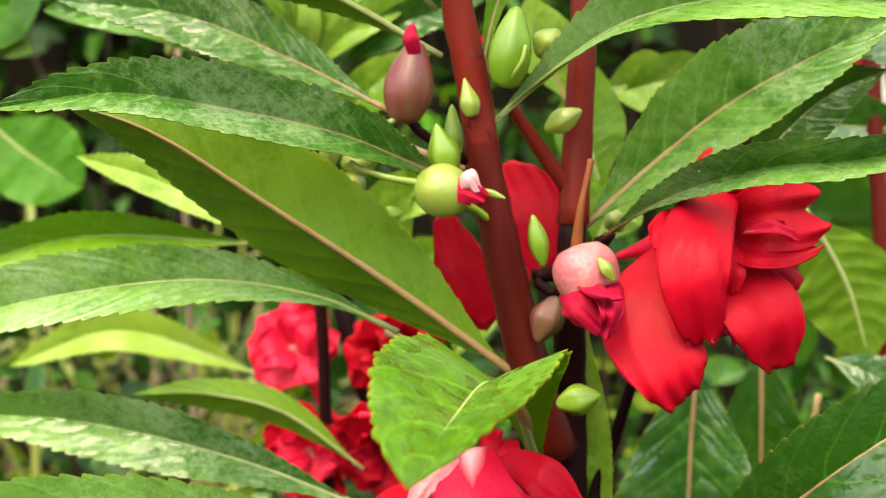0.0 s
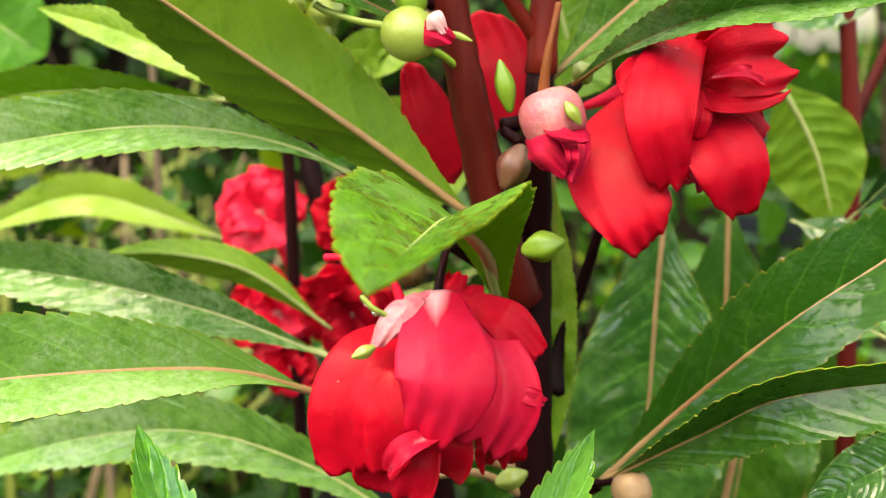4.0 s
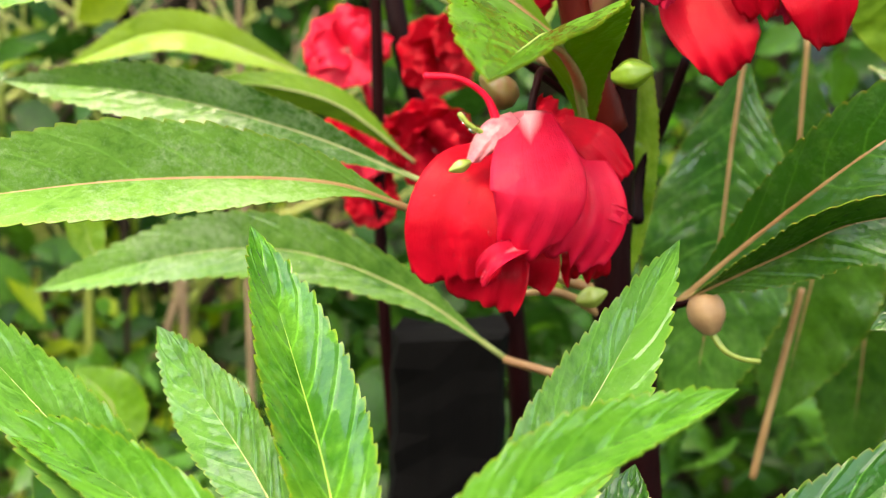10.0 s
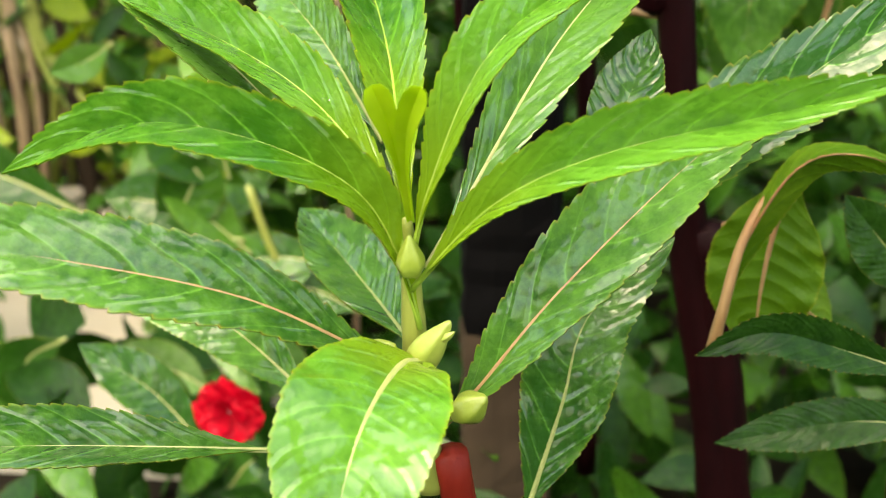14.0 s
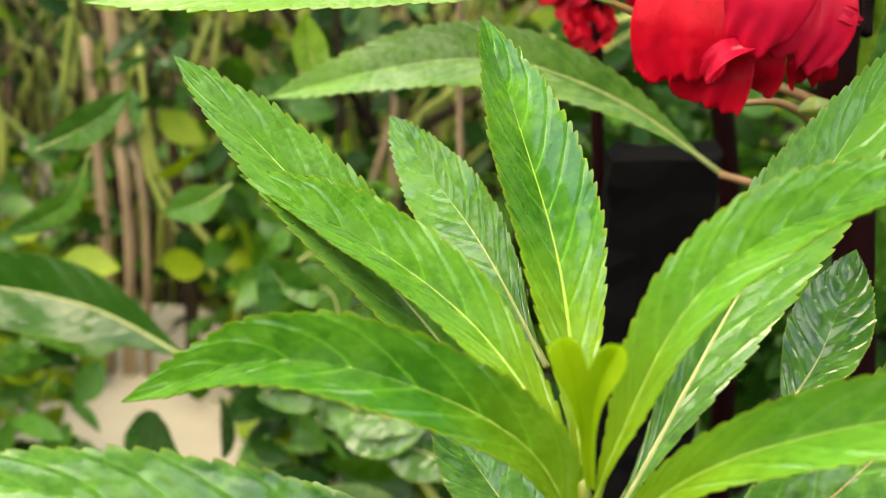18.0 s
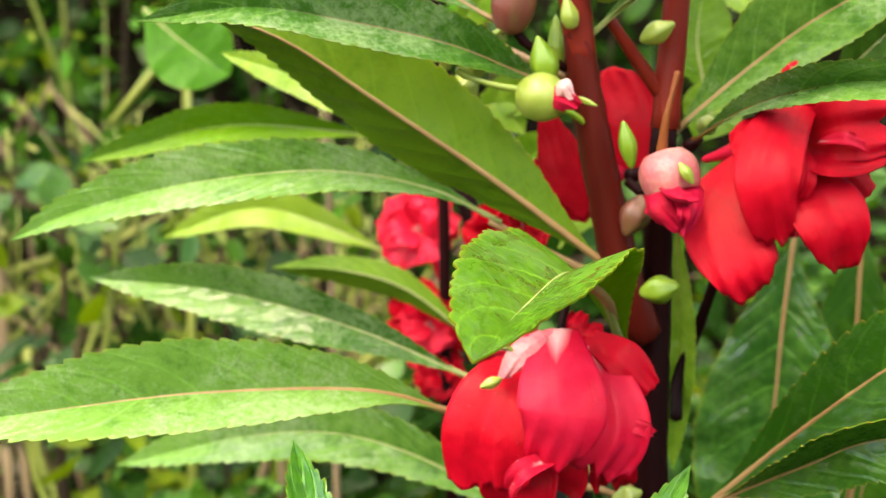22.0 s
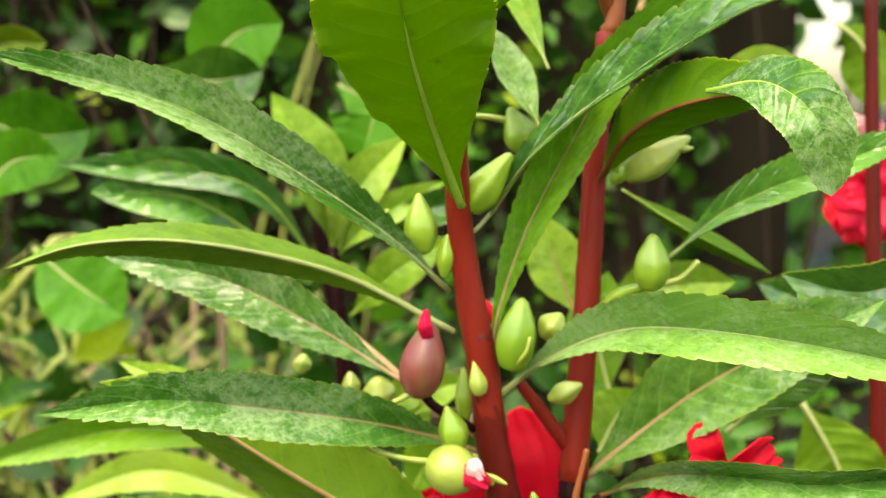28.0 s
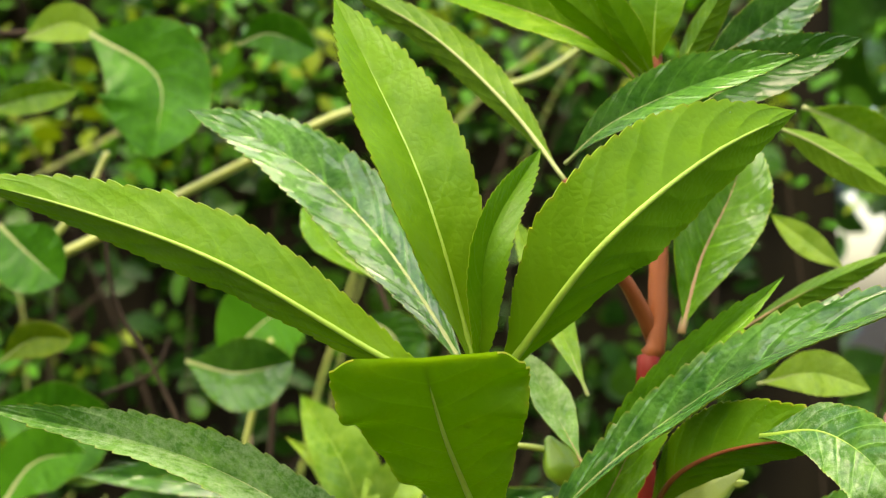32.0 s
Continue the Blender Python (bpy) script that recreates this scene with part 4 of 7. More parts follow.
leaf(main_plant, [(-0.0177, -0.0092, 0.3397), (-0.0372, -0.0214, 0.3478), (-0.0701, -0.0383, 0.3504), (-0.1024, -0.0487, 0.3476), (-0.1291, -0.0515, 0.3436)], (0.3293, -0.7899, 0.5174), 0.0126, 39, 39, FILM_SHEEN, RIB_PINK, 53, label='broad weathered leaf with a pale film')
leaf(main_plant, [(0.0050, 0.0260, 0.2944), (-0.0209, 0.0313, 0.3100), (-0.0511, 0.0362, 0.3183), (-0.0833, 0.0444, 0.3139), (-0.1240, 0.0520, 0.3006)], (-0.1977, -0.86, 0.46), 0.0098, 30, 30, FILM_SHEEN, RIB_PALE, 54)
leaf(main_plant, [(0.0203, 0.0003, 0.3545), (0.0148, -0.0198, 0.3704), (0.0079, -0.0514, 0.3816), (0.0014, -0.0872, 0.3825), (-0.0043, -0.1197, 0.3809)], (0.05, -0.25, 1.0), 0.0155, 32, 30, LIGHT, RIB_PALE, 92, shape=BROAD_SHAPE, wave=0.05, label='pale toothed leaf curling forward over the flower')
leaf(main_plant, [(-0.0395, 0.0374, 0.3970), (-0.0494, 0.0422, 0.4048), (-0.0685, 0.0514, 0.4138), (-0.0933, 0.0603, 0.4204)], (-0.2593, -0.8966, 0.3589), 0.0054, 24, 24, PALE, RIB_PALE, 55)
# The deeper green of these two leaves stands in for shade from above.
leaf(main_plant, [(0.0406, 0.0019, 0.3159), (0.0571, -0.0053, 0.3352), (0.0757, -0.0207, 0.3579), (0.0926, -0.0241, 0.3707), (0.1029, -0.0278, 0.3792), (0.1227, -0.0295, 0.3880)], (-0.5521, -0.8259, 0.1145), 0.0112, 24, 24, DEEP, RIB_PINK, 56)
leaf(main_plant, [(0.0412, -0.0022, 0.3186), (0.0593, -0.0223, 0.3358), (0.0723, -0.0343, 0.3463), (0.1008, -0.0424, 0.3519), (0.1248, -0.0447, 0.3506)], (-0.4735, -0.8108, -0.3442), 0.0090, 39, 39, DEEP, RIB_PINK, 57)
leaf(main_plant, [(0.0703, 0.0826, 0.3728), (0.0680, 0.0807, 0.3456), (0.0661, 0.0784, 0.3129), (0.0606, 0.0745, 0.2575)], (-0.1456, -0.9863, 0.0775), 0.0225, 14, 14, MATURE, RIB_PINK, 58)
leaf(main_plant, [(0.1075, 0.0982, 0.3522), (0.1019, 0.0959, 0.3199), (0.0974, 0.0942, 0.2957), (0.0910, 0.0915, 0.2569)], (-0.3566, -0.9250, 0.1310), 0.0215, 14, 14, DEEP, RIB_PINK, 59)
leaf(main_plant, [(0.1023, 0.0976, 0.4054), (0.1141, 0.0962, 0.3849), (0.1210, 0.0946, 0.3617)], (0.1652, 0.9863, 0.0015), 0.0140, 10, 10, OLIVE, RIB_PALE, 60)
leaf(main_plant, [(0.0327, 0.0237, 0.3840), (0.0339, 0.0233, 0.3542), (0.0342, 0.0233, 0.3176)], (-0.1361, -0.9907, 0.0027), 0.0057, 33, 33, PALE, RIB_PINK, 61)
leaf(main_plant, [(0.1133, 0.0294, 0.3437), (0.1068, 0.0382, 0.3474), (0.1009, 0.0470, 0.3514)], (-0.6604, -0.6378, 0.3964), 0.0072, 16, 16, MATURE, RIB_PALE, 62)
leaf(main_plant, [(0.1102, -0.0222, 0.3365), (0.0946, -0.0228, 0.3285), (0.0790, -0.0233, 0.3205)], (-0.2394, -0.8179, 0.5232), 0.0070, 26, 26, MATURE, RIB_PALE, 63)
leaf(main_plant, [(0.0976, 0.1251, 0.3713), (0.0971, 0.1215, 0.3200), (0.0940, 0.1167, 0.2512)], (-0.2456, -0.9665, 0.0748), 0.0196, 16, 16, DEEP, RIB_PINK, 64)
leaf(main_plant, [(0.1331, 0.1403, 0.3456), (0.1298, 0.1370, 0.2987), (0.1270, 0.1315, 0.2201)], (-0.3076, -0.9480, 0.0813), 0.0196, 16, 16, DEEP, RIB_PINK, 65)
leaf(main_plant, [(0.0665, 0.1145, 0.3418), (0.0634, 0.1111, 0.2937), (0.0614, 0.1072, 0.2380)], (-0.1781, -0.9810, 0.0774), 0.0120, 16, 16, DEEP, RIB_PINK, 66)
stalk('branch', main_plant, [(0.0432, 0.0186, 0.3721), (0.0390, 0.0218, 0.3560), (0.0347, 0.0225, 0.3426), (0.0340, 0.0159, 0.3336)], [0.0012, 0.0015, 0.0016], STEM_SHADED, '', seed=67)
leaf(main_plant, [(0.0966, 0.0169, 0.3578), (0.1103, 0.0101, 0.3524), (0.1254, 0.0053, 0.3467), (0.1410, 0.0020, 0.3373)], (-0.20, -0.85, 0.48), 0.0089, 16, 16, MATURE, RIB_PINK, 306)
leaf(main_plant, [(0.1147, 0.0656, 0.3674), (0.1255, 0.0622, 0.3795), (0.1390, 0.0592, 0.3945), (0.1521, 0.0559, 0.4075)], (-0.20, -0.90, 0.35), 0.0050, 20, 20, SHADED, RIB_PALE, 307)
leaf(main_plant, [(0.1048, 0.0828, 0.3654), (0.1157, 0.0770, 0.3616), (0.1293, 0.0707, 0.3549)], (-0.10, -0.90, 0.40), 0.0061, 14, 14, MATURE, RIB_PALE, 308)
leaf(main_plant, [(0.0582, -0.0584, 0.2764), (0.0550, -0.0593, 0.2648), (0.0529, -0.0613, 0.2503), (0.0521, -0.0633, 0.2355)], (0.20, 0.90, 0.30), 0.0132, 10, 10, DEEP, RIB_PINK, 309, shape=BROAD_SHAPE)
stalk('petiole', main_plant, [(0.0411, -0.0753, 0.2398), (0.0428, -0.0751, 0.2502), (0.0457, -0.0715, 0.2634), (0.0508, -0.0677, 0.2738), (0.0583, -0.0620, 0.2784)], [0.0014, 0.0012, 0.0010, 0.0007], RIB_PINK, '', seed=310, sides=8, steps=14)
shoot_plant = thing("balsam_plant", "young balsam shoot with a whorl of glossy bright green leaves", "plant")
stalk('stem', shoot_plant, [(-0.0173, -0.1466, 0.3001), (-0.0170, -0.1447, 0.2914), (-0.0167, -0.1438, 0.2788), (-0.0160, -0.1415, 0.2634), (-0.0144, -0.1394, 0.2447)], [0.0009, 0.0020, 0.0025, 0.0028], STEM_GREEN, 'pale green stem flushed with red', seed=68)
stalk('stem', shoot_plant, [(-0.0108, -0.1406, 0.2527), (-0.0093, -0.1397, 0.2401), (-0.0047, -0.1383, 0.1994), (0.0081, -0.1356, 0.0554)], [0.0032, 0.0034, 0.0038], STEM_RED, '', seed=69)
leaf(shoot_plant, [(-0.0175, -0.1430, 0.2905), (-0.0192, -0.1369, 0.3043), (-0.0252, -0.1088, 0.3168), (-0.0353, -0.0781, 0.3291), (-0.0473, -0.0489, 0.3446)], (0.0450, -0.3770, 0.9251), 0.0099, 42, 42, YOUNG, RIB_GREEN, 70)
leaf(shoot_plant, [(-0.0175, -0.1464, 0.2912), (-0.0204, -0.1439, 0.3025), (-0.0367, -0.1261, 0.3131), (-0.0597, -0.1086, 0.3194), (-0.0830, -0.0914, 0.3219)], (-0.1517, -0.5593, 0.8150), 0.0082, 50, 50, YOUNG, RIB_GREEN, 71)
leaf(shoot_plant, [(-0.0194, -0.1406, 0.2892), (-0.0264, -0.1341, 0.2959), (-0.0460, -0.1178, 0.3098), (-0.0744, -0.0913, 0.3228), (-0.1033, -0.0682, 0.3374)], (-0.1218, -0.6223, 0.7732), 0.0103, 48, 48, MATURE, RIB_PALE, 72)
leaf(shoot_plant, [(-0.0261, -0.1100, 0.2993), (-0.0403, -0.0838, 0.3088), (-0.0538, -0.0621, 0.3150), (-0.0670, -0.0420, 0.3218)], (-0.4856, -0.5073, 0.7119), 0.0076, 25, 25, MATURE, RIB_PALE, 73)
leaf(shoot_plant, [(-0.0145, -0.1423, 0.2892), (-0.0097, -0.1358, 0.2968), (0.0037, -0.1089, 0.3159), (0.0177, -0.0824, 0.3287), (0.0322, -0.0565, 0.3462)], (0.2340, -0.5845, 0.7769), 0.0097, 37, 37, MATURE, RIB_PALE, 74)
leaf(shoot_plant, [(-0.0161, -0.1470, 0.2945), (-0.0136, -0.1471, 0.3051), (-0.0057, -0.1424, 0.3241), (0.0074, -0.1332, 0.3337), (0.0321, -0.1158, 0.3390)], (-0.2291, -0.7982, 0.5572), 0.0069, 44, 44, YOUNG, RIB_GREEN, 75)
leaf(shoot_plant, [(-0.0164, -0.1488, 0.3006), (-0.0174, -0.1516, 0.3098), (-0.0188, -0.1540, 0.3176), (-0.0208, -0.1558, 0.3243)], (0.30, -0.93, -0.20), 0.0025, 30, 30, TIP_LEAF, None, 76, shape=TIP_SHAPE, fine=False, label='tender blunt tip leaf')
leaf(shoot_plant, [(-0.0162, -0.1488, 0.3006), (-0.0165, -0.1523, 0.3103), (-0.0158, -0.1553, 0.3181), (-0.0136, -0.1575, 0.3248)], (-0.25, -0.94, -0.20), 0.0024, 34, 34, TIP_LEAF, None, 77, shape=TIP_SHAPE, fine=False)
leaf(shoot_plant, [(-0.0154, -0.1455, 0.2798), (-0.0186, -0.1463, 0.2923), (-0.0253, -0.1488, 0.3055), (-0.0414, -0.1516, 0.3144), (-0.0597, -0.1515, 0.3157), (-0.0809, -0.1496, 0.3063)], (0.4222, -0.7288, 0.5391), 0.0075, 43, 43, YOUNG, RIB_GREEN, 78)
leaf(shoot_plant, [(-0.0168, -0.1458, 0.2870), (-0.0034, -0.1497, 0.3039), (0.0129, -0.1516, 0.3134), (0.0363, -0.1512, 0.3200), (0.0579, -0.1491, 0.3257)], (-0.2401, -0.8203, 0.5190), 0.0074, 49, 49, YOUNG, RIB_GREEN, 79)
leaf(shoot_plant, [(-0.0142, -0.1403, 0.2559), (-0.0068, -0.1422, 0.2659), (0.0079, -0.1366, 0.2842), (0.0315, -0.1224, 0.3046), (0.0496, -0.1133, 0.3133)], (-0.1978, -0.7796, 0.5943), 0.0091, 30, 30, MATURE, RIB_PINK, 80)
leaf(shoot_plant, [(0.0051, -0.1284, 0.2797), (0.0338, -0.1098, 0.3023), (0.0509, -0.1007, 0.3112), (0.0751, -0.0893, 0.3273)], (0.1229, -0.8006, 0.5865), 0.0088, 21, 21, MATURE, RIB_PALE, 81)
leaf(shoot_plant, [(0.0013, -0.1156, 0.2194), (0.0084, -0.1096, 0.2445), (0.0131, -0.1041, 0.2622), (0.0295, -0.0946, 0.2755)], (-0.1122, -0.9403, 0.3214), 0.0098, 16, 16, MATURE, RIB_PALE, 82)
leaf(shoot_plant, [(-0.0151, -0.1444, 0.2713), (-0.0223, -0.1483, 0.2756), (-0.0410, -0.1575, 0.2900), (-0.0661, -0.1630, 0.2978), (-0.0839, -0.1661, 0.3011), (-0.1062, -0.1693, 0.3046)], (0.3501, -0.6438, 0.6804), 0.0080, 26, 26, MATURE, RIB_PINK, 83)
leaf(shoot_plant, [(-0.0420, -0.0976, 0.2337), (-0.0661, -0.0920, 0.2521), (-0.0928, -0.0875, 0.2563)], (0.0707, -0.8413, 0.5360), 0.0075, 16, 16, MATURE, RIB_PALE, 84)
leaf(shoot_plant, [(-0.0203, -0.1129, 0.2580), (-0.0351, -0.0872, 0.2602), (-0.0526, -0.0630, 0.2655)], (-0.2450, -0.2965, 0.9231), 0.0093, 31, 31, MATURE, RIB_PALE, 85)
leaf(shoot_plant, [(-0.0146, -0.1484, 0.2751), (-0.0172, -0.1566, 0.2789), (-0.0199, -0.1694, 0.2791), (-0.0222, -0.1783, 0.2739), (-0.0244, -0.1851, 0.2619)], (0.1791, -0.2566, 0.9498), 0.0130, 23, 23, YOUNG, RIB_PALE, 86, shape=BROAD_SHAPE)
leaf(shoot_plant, [(-0.0418, -0.1390, 0.2504), (-0.0600, -0.1447, 0.2536), (-0.0881, -0.1473, 0.2537), (-0.1160, -0.1476, 0.2500)], (0.0532, -0.5443, 0.8372), 0.0075, 39, 39, MATURE, RIB_PALE, 87)
leaf(shoot_plant, [(0.0098, -0.1146, 0.2950), (0.0173, -0.1013, 0.3026), (0.0225, -0.0876, 0.3154)], (-0.0534, -0.5873, 0.8076), 0.0072, 25, 25, MATURE, RIB_PALE, 88)
leaf(shoot_plant, [(-0.0950, -0.0169, 0.1693), (-0.1097, -0.0157, 0.1866), (-0.1301, -0.0147, 0.2003)], (0.3415, -0.8281, 0.4446), 0.0086, 16, 16, MATURE, RIB_PALE, 89)
leaf(main_plant, [(0.0864, -0.0885, 0.2422), (0.0687, -0.0881, 0.2478), (0.0504, -0.0919, 0.2538), (0.0353, -0.0948, 0.2492)], (0.2810, -0.9225, 0.2646), 0.0054, 24, 24, SHADED, RIB_PALE, 90)
leaf(main_plant, [(0.0954, -0.0811, 0.2253), (0.0725, -0.0810, 0.2270), (0.0427, -0.0815, 0.2199)], (-0.0513, -0.8306, 0.5545), 0.0057, 16, 16, SHADED, RIB_PALE, 91)
leaf(main_plant, [(0.0947, -0.0542, 0.2440), (0.0833, -0.0535, 0.2547), (0.0705, -0.0525, 0.2692)], (0.0555, -0.9909, 0.1227), 0.0080, 16, 16, SHADED, RIB_PALE, 92)
leaf(main_plant, [(0.0425, -0.0713, 0.2439), (0.0460, -0.0701, 0.2613), (0.0555, -0.0729, 0.2825), (0.0683, -0.0726, 0.2859), (0.0849, -0.0730, 0.2798)], (0.4107, 0.8671, -0.2819), 0.0061, 55, 55, OLIVE, RIB_PINK, 93)
leaf(main_plant, [(0.0453, -0.0448, 0.2577), (0.0575, -0.0457, 0.2439), (0.0732, -0.0466, 0.2314)], (-0.1245, 0.9718, -0.2002), 0.0111, 16, 16, DEEP, RIB_PINK, 94)
f_right = pod('flower', main_plant, (0.0366, 0.0052, 0.3988), (0.0516, -0.0033, 0.4050), 0.0036, PETAL_PINK, label='scarlet double balsam flower wet with drops', seed=95, shape=(0.22, 0.32, 0.5, 0.8, 1.0, 0.9), ribs=3)
petal(f_right, [(0.0490, -0.0057, 0.4022), (0.0397, -0.0143, 0.3901), (0.0440, -0.0222, 0.3786), (0.0474, -0.0201, 0.3723)], (-0.20, -0.91, 0.35), 0.0092, mat=PETAL, seed=96, ruffle=0.09, cup=-0.05, notch=0.05, heel=0.5, lip=0.22)
petal(f_right, [(0.0567, -0.0079, 0.4158), (0.0495, -0.0201, 0.4074), (0.0473, -0.0266, 0.3969), (0.0509, -0.0226, 0.3834)], (-0.25, -0.92, 0.31), 0.0074, mat=PETAL, seed=97, ruffle=0.16, cup=-0.08, notch=0.0, heel=0.55, lip=0.34)
petal(f_right, [(0.0545, -0.0102, 0.3995), (0.0582, -0.0200, 0.3950), (0.0624, -0.0242, 0.3882), (0.0650, -0.0206, 0.3786)], (-0.05, -0.86, 0.51), 0.0082, mat=PETAL, seed=98, ruffle=0.13, cup=0.04, notch=0.04, heel=0.3, lip=0.3)
petal(f_right, [(0.0576, -0.0063, 0.3994), (0.0642, -0.0108, 0.3968), (0.0710, -0.0115, 0.3929)], (0.10, -0.94, 0.31), 0.0063, mat=PETAL, seed=99, ruffle=0.16, notch=0.0, heel=0.3, lip=0.25)
petal(f_right, [(0.0558, -0.0086, 0.4040), (0.0615, -0.0212, 0.4016), (0.0729, -0.0171, 0.4032)], (0.00, -0.76, 0.65), 0.0049, mat=PETAL, seed=100, ruffle=0.25, cup=0.1, notch=0.06, heel=0.4, lip=0.2)
petal(f_right, [(0.0564, -0.0083, 0.4062), (0.0628, -0.0192, 0.4086), (0.0745, -0.0131, 0.4103)], (0.10, -0.97, 0.20), 0.0080, mat=PETAL, seed=101, ruffle=0.24, cup=0.1, notch=0.1, heel=0.35, lip=0.18)
petal(f_right, [(0.0583, -0.0071, 0.4074), (0.0637, -0.0143, 0.4141), (0.0711, -0.0078, 0.4182)], (0.10, -0.98, -0.16), 0.0068, mat=PETAL, seed=102, ruffle=0.2, cup=0.08, notch=0.1, heel=0.4, lip=0.2)
petal(f_right, [(0.0595, -0.0004, 0.4120), (0.0568, -0.0017, 0.4165), (0.0560, 0.0011, 0.4218)], (-0.10, -0.97, 0.20), 0.0040, mat=PETAL, seed=103, ruffle=0.12, notch=0.03, heel=0.7, lip=0.2)
petal(f_right, [(0.0528, -0.0092, 0.4062), (0.0475, -0.0130, 0.4073), (0.0419, -0.0177, 0.4019)], (-0.49, -0.78, 0.39), 0.0047, mat=PETAL, seed=104, ruffle=0.14, notch=0.0, heel=0.5, lip=0.25)
petal(f_right, [(0.0528, -0.0045, 0.3970), (0.0578, -0.0096, 0.3904), (0.0569, -0.0127, 0.3827)], (0.00, -0.98, 0.21), 0.0046, mat=PETAL_DARK, seed=105, ruffle=0.16, lip=0.3)
petal(f_right, [(0.0555, -0.0156, 0.4041), (0.0559, -0.0225, 0.3989), (0.0547, -0.0212, 0.3934)], (0.31, -0.93, 0.21), 0.0024, mat=PETAL, seed=106, ruffle=0.25, notch=0.0, cup=0.2, lip=0.3)
petal(f_right, [(0.0589, -0.0175, 0.4053), (0.0627, -0.0246, 0.4063), (0.0677, -0.0219, 0.4043)], (0.00, -0.71, 0.71), 0.0022, mat=PETAL_PINK, seed=107, ruffle=0.3, notch=0.0, cup=0.25, lip=0.3)
pod('heart', f_right, (0.0557, -0.0039, 0.4016), (0.0590, -0.0105, 0.3984), 0.0042, PETAL_DARK, seed=110)
f_hang = pod('flower', main_plant, (0.0058, -0.0227, 0.3630), (-0.0023, -0.0275, 0.3567), 0.0034, CALYX, label='drooping pink-red double flower beaded with rain', seed=111, shape=(0.5, 0.9, 1.0, 0.9, 0.55, 0.2), ribs=3)
petal(f_hang, [(0.0026, -0.0189, 0.3537), (-0.0055, -0.0282, 0.3513), (-0.0088, -0.0324, 0.3424), (-0.0076, -0.0313, 0.3299)], (-0.25, -0.93, 0.25), 0.0107, mat=PETAL, seed=112, ruffle=0.12, cup=0.03, notch=0.0, heel=0.6, lip=0.08)
petal(f_hang, [(0.0055, -0.0245, 0.3644), (0.0060, -0.0364, 0.3586), (0.0070, -0.0428, 0.3501), (0.0032, -0.0384, 0.3376)], (0.00, -0.95, 0.30), 0.0097, mat=PETAL_PINK, seed=113, ruffle=0.07, cup=-0.1, notch=0.0, heel=0.45, lip=0.28)
petal(f_hang, [(0.0053, -0.0372, 0.3395), (-0.0004, -0.0434, 0.3381), (-0.0032, -0.0411, 0.3325)], (-0.30, -0.81, 0.51), 0.0025, mat=PETAL_PINK, seed=114, ruffle=0.25, cup=0.3, notch=0.0, heel=0.7, lip=0.3)
petal(f_hang, [(0.0114, -0.0212, 0.3599), (0.0158, -0.0294, 0.3528), (0.0170, -0.0337, 0.3445), (0.0124, -0.0320, 0.3346)], (0.30, -0.93, 0.20), 0.0093, mat=PETAL_PINK, seed=115, ruffle=0.2, cup=-0.03, notch=0.08, heel=0.5, lip=0.14)
petal(f_hang, [(0.0194, -0.0294, 0.3461), (0.0230, -0.0316, 0.3456), (0.0266, -0.0290, 0.3436)], (0.20, -0.96, 0.20), 0.0018, mat=PETAL_PINK, seed=116, ruffle=0.3, notch=0.1, heel=0.6, lip=0.3)
petal(f_hang, [(0.0189, -0.0299, 0.3429), (0.0220, -0.0312, 0.3413), (0.0242, -0.0286, 0.3386)], (0.20, -0.96, 0.20), 0.0016, mat=PETAL_PINK, seed=117, ruffle=0.3, notch=0.1, heel=0.6, lip=0.3)
petal(f_hang, [(0.0120, -0.0189, 0.3617), (0.0190, -0.0245, 0.3589), (0.0262, -0.0228, 0.3513)], (0.36, -0.86, 0.36), 0.0049, mat=PETAL, seed=118, ruffle=0.1, cup=-0.06, notch=0.0, heel=0.5, lip=0.2)
petal(f_hang, [(-0.0023, -0.0220, 0.3384), (-0.0016, -0.0299, 0.3328), (-0.0033, -0.0281, 0.3243)], (-0.10, -0.97, 0.20), 0.0088, mat=PETAL, seed=119, ruffle=0.2, notch=0.04, heel=0.6, lip=0.2)
petal(f_hang, [(0.0055, -0.0241, 0.3390), (0.0065, -0.0288, 0.3347), (0.0050, -0.0257, 0.3283)], (0.00, -0.95, 0.30), 0.0068, mat=PETAL, seed=120, ruffle=0.26, notch=0.05, heel=0.6, lip=0.2)
petal(f_hang, [(0.0155, -0.0234, 0.3388), (0.0180, -0.0280, 0.3351), (0.0177, -0.0248, 0.3295)], (0.10, -0.97, 0.20), 0.0053, mat=PETAL, seed=121, ruffle=0.3, notch=0.1, heel=0.6, lip=0.2)
petal(f_hang, [(0.0088, -0.0154, 0.3576), (0.0104, -0.0188, 0.3623), (0.0122, -0.0144, 0.3647)], (0.10, -0.95, 0.30), 0.0050, mat=PETAL, seed=122, ruffle=0.2, notch=0.05, heel=0.6, lip=0.25)
petal(f_hang, [(0.0025, -0.0275, 0.3638), (-0.0023, -0.0309, 0.3607), (-0.0065, -0.0307, 0.3543)], (-0.36, -0.88, 0.31), 0.0029, mat=CALYX, seed=126, ruffle=0.14, cup=-0.1, notch=0.0, heel=0.5, lip=0.4)
stalk('spur', f_hang, [(-0.0007, -0.0278, 0.3617), (-0.0034, -0.0269, 0.3673), (-0.0088, -0.0263, 0.3707), (-0.0158, -0.0261, 0.3711)], [0.0011, 0.0007, 0.0006, 0.0008], PETAL_PINK, 'slender curved pink spur', seed=125, sides=8)
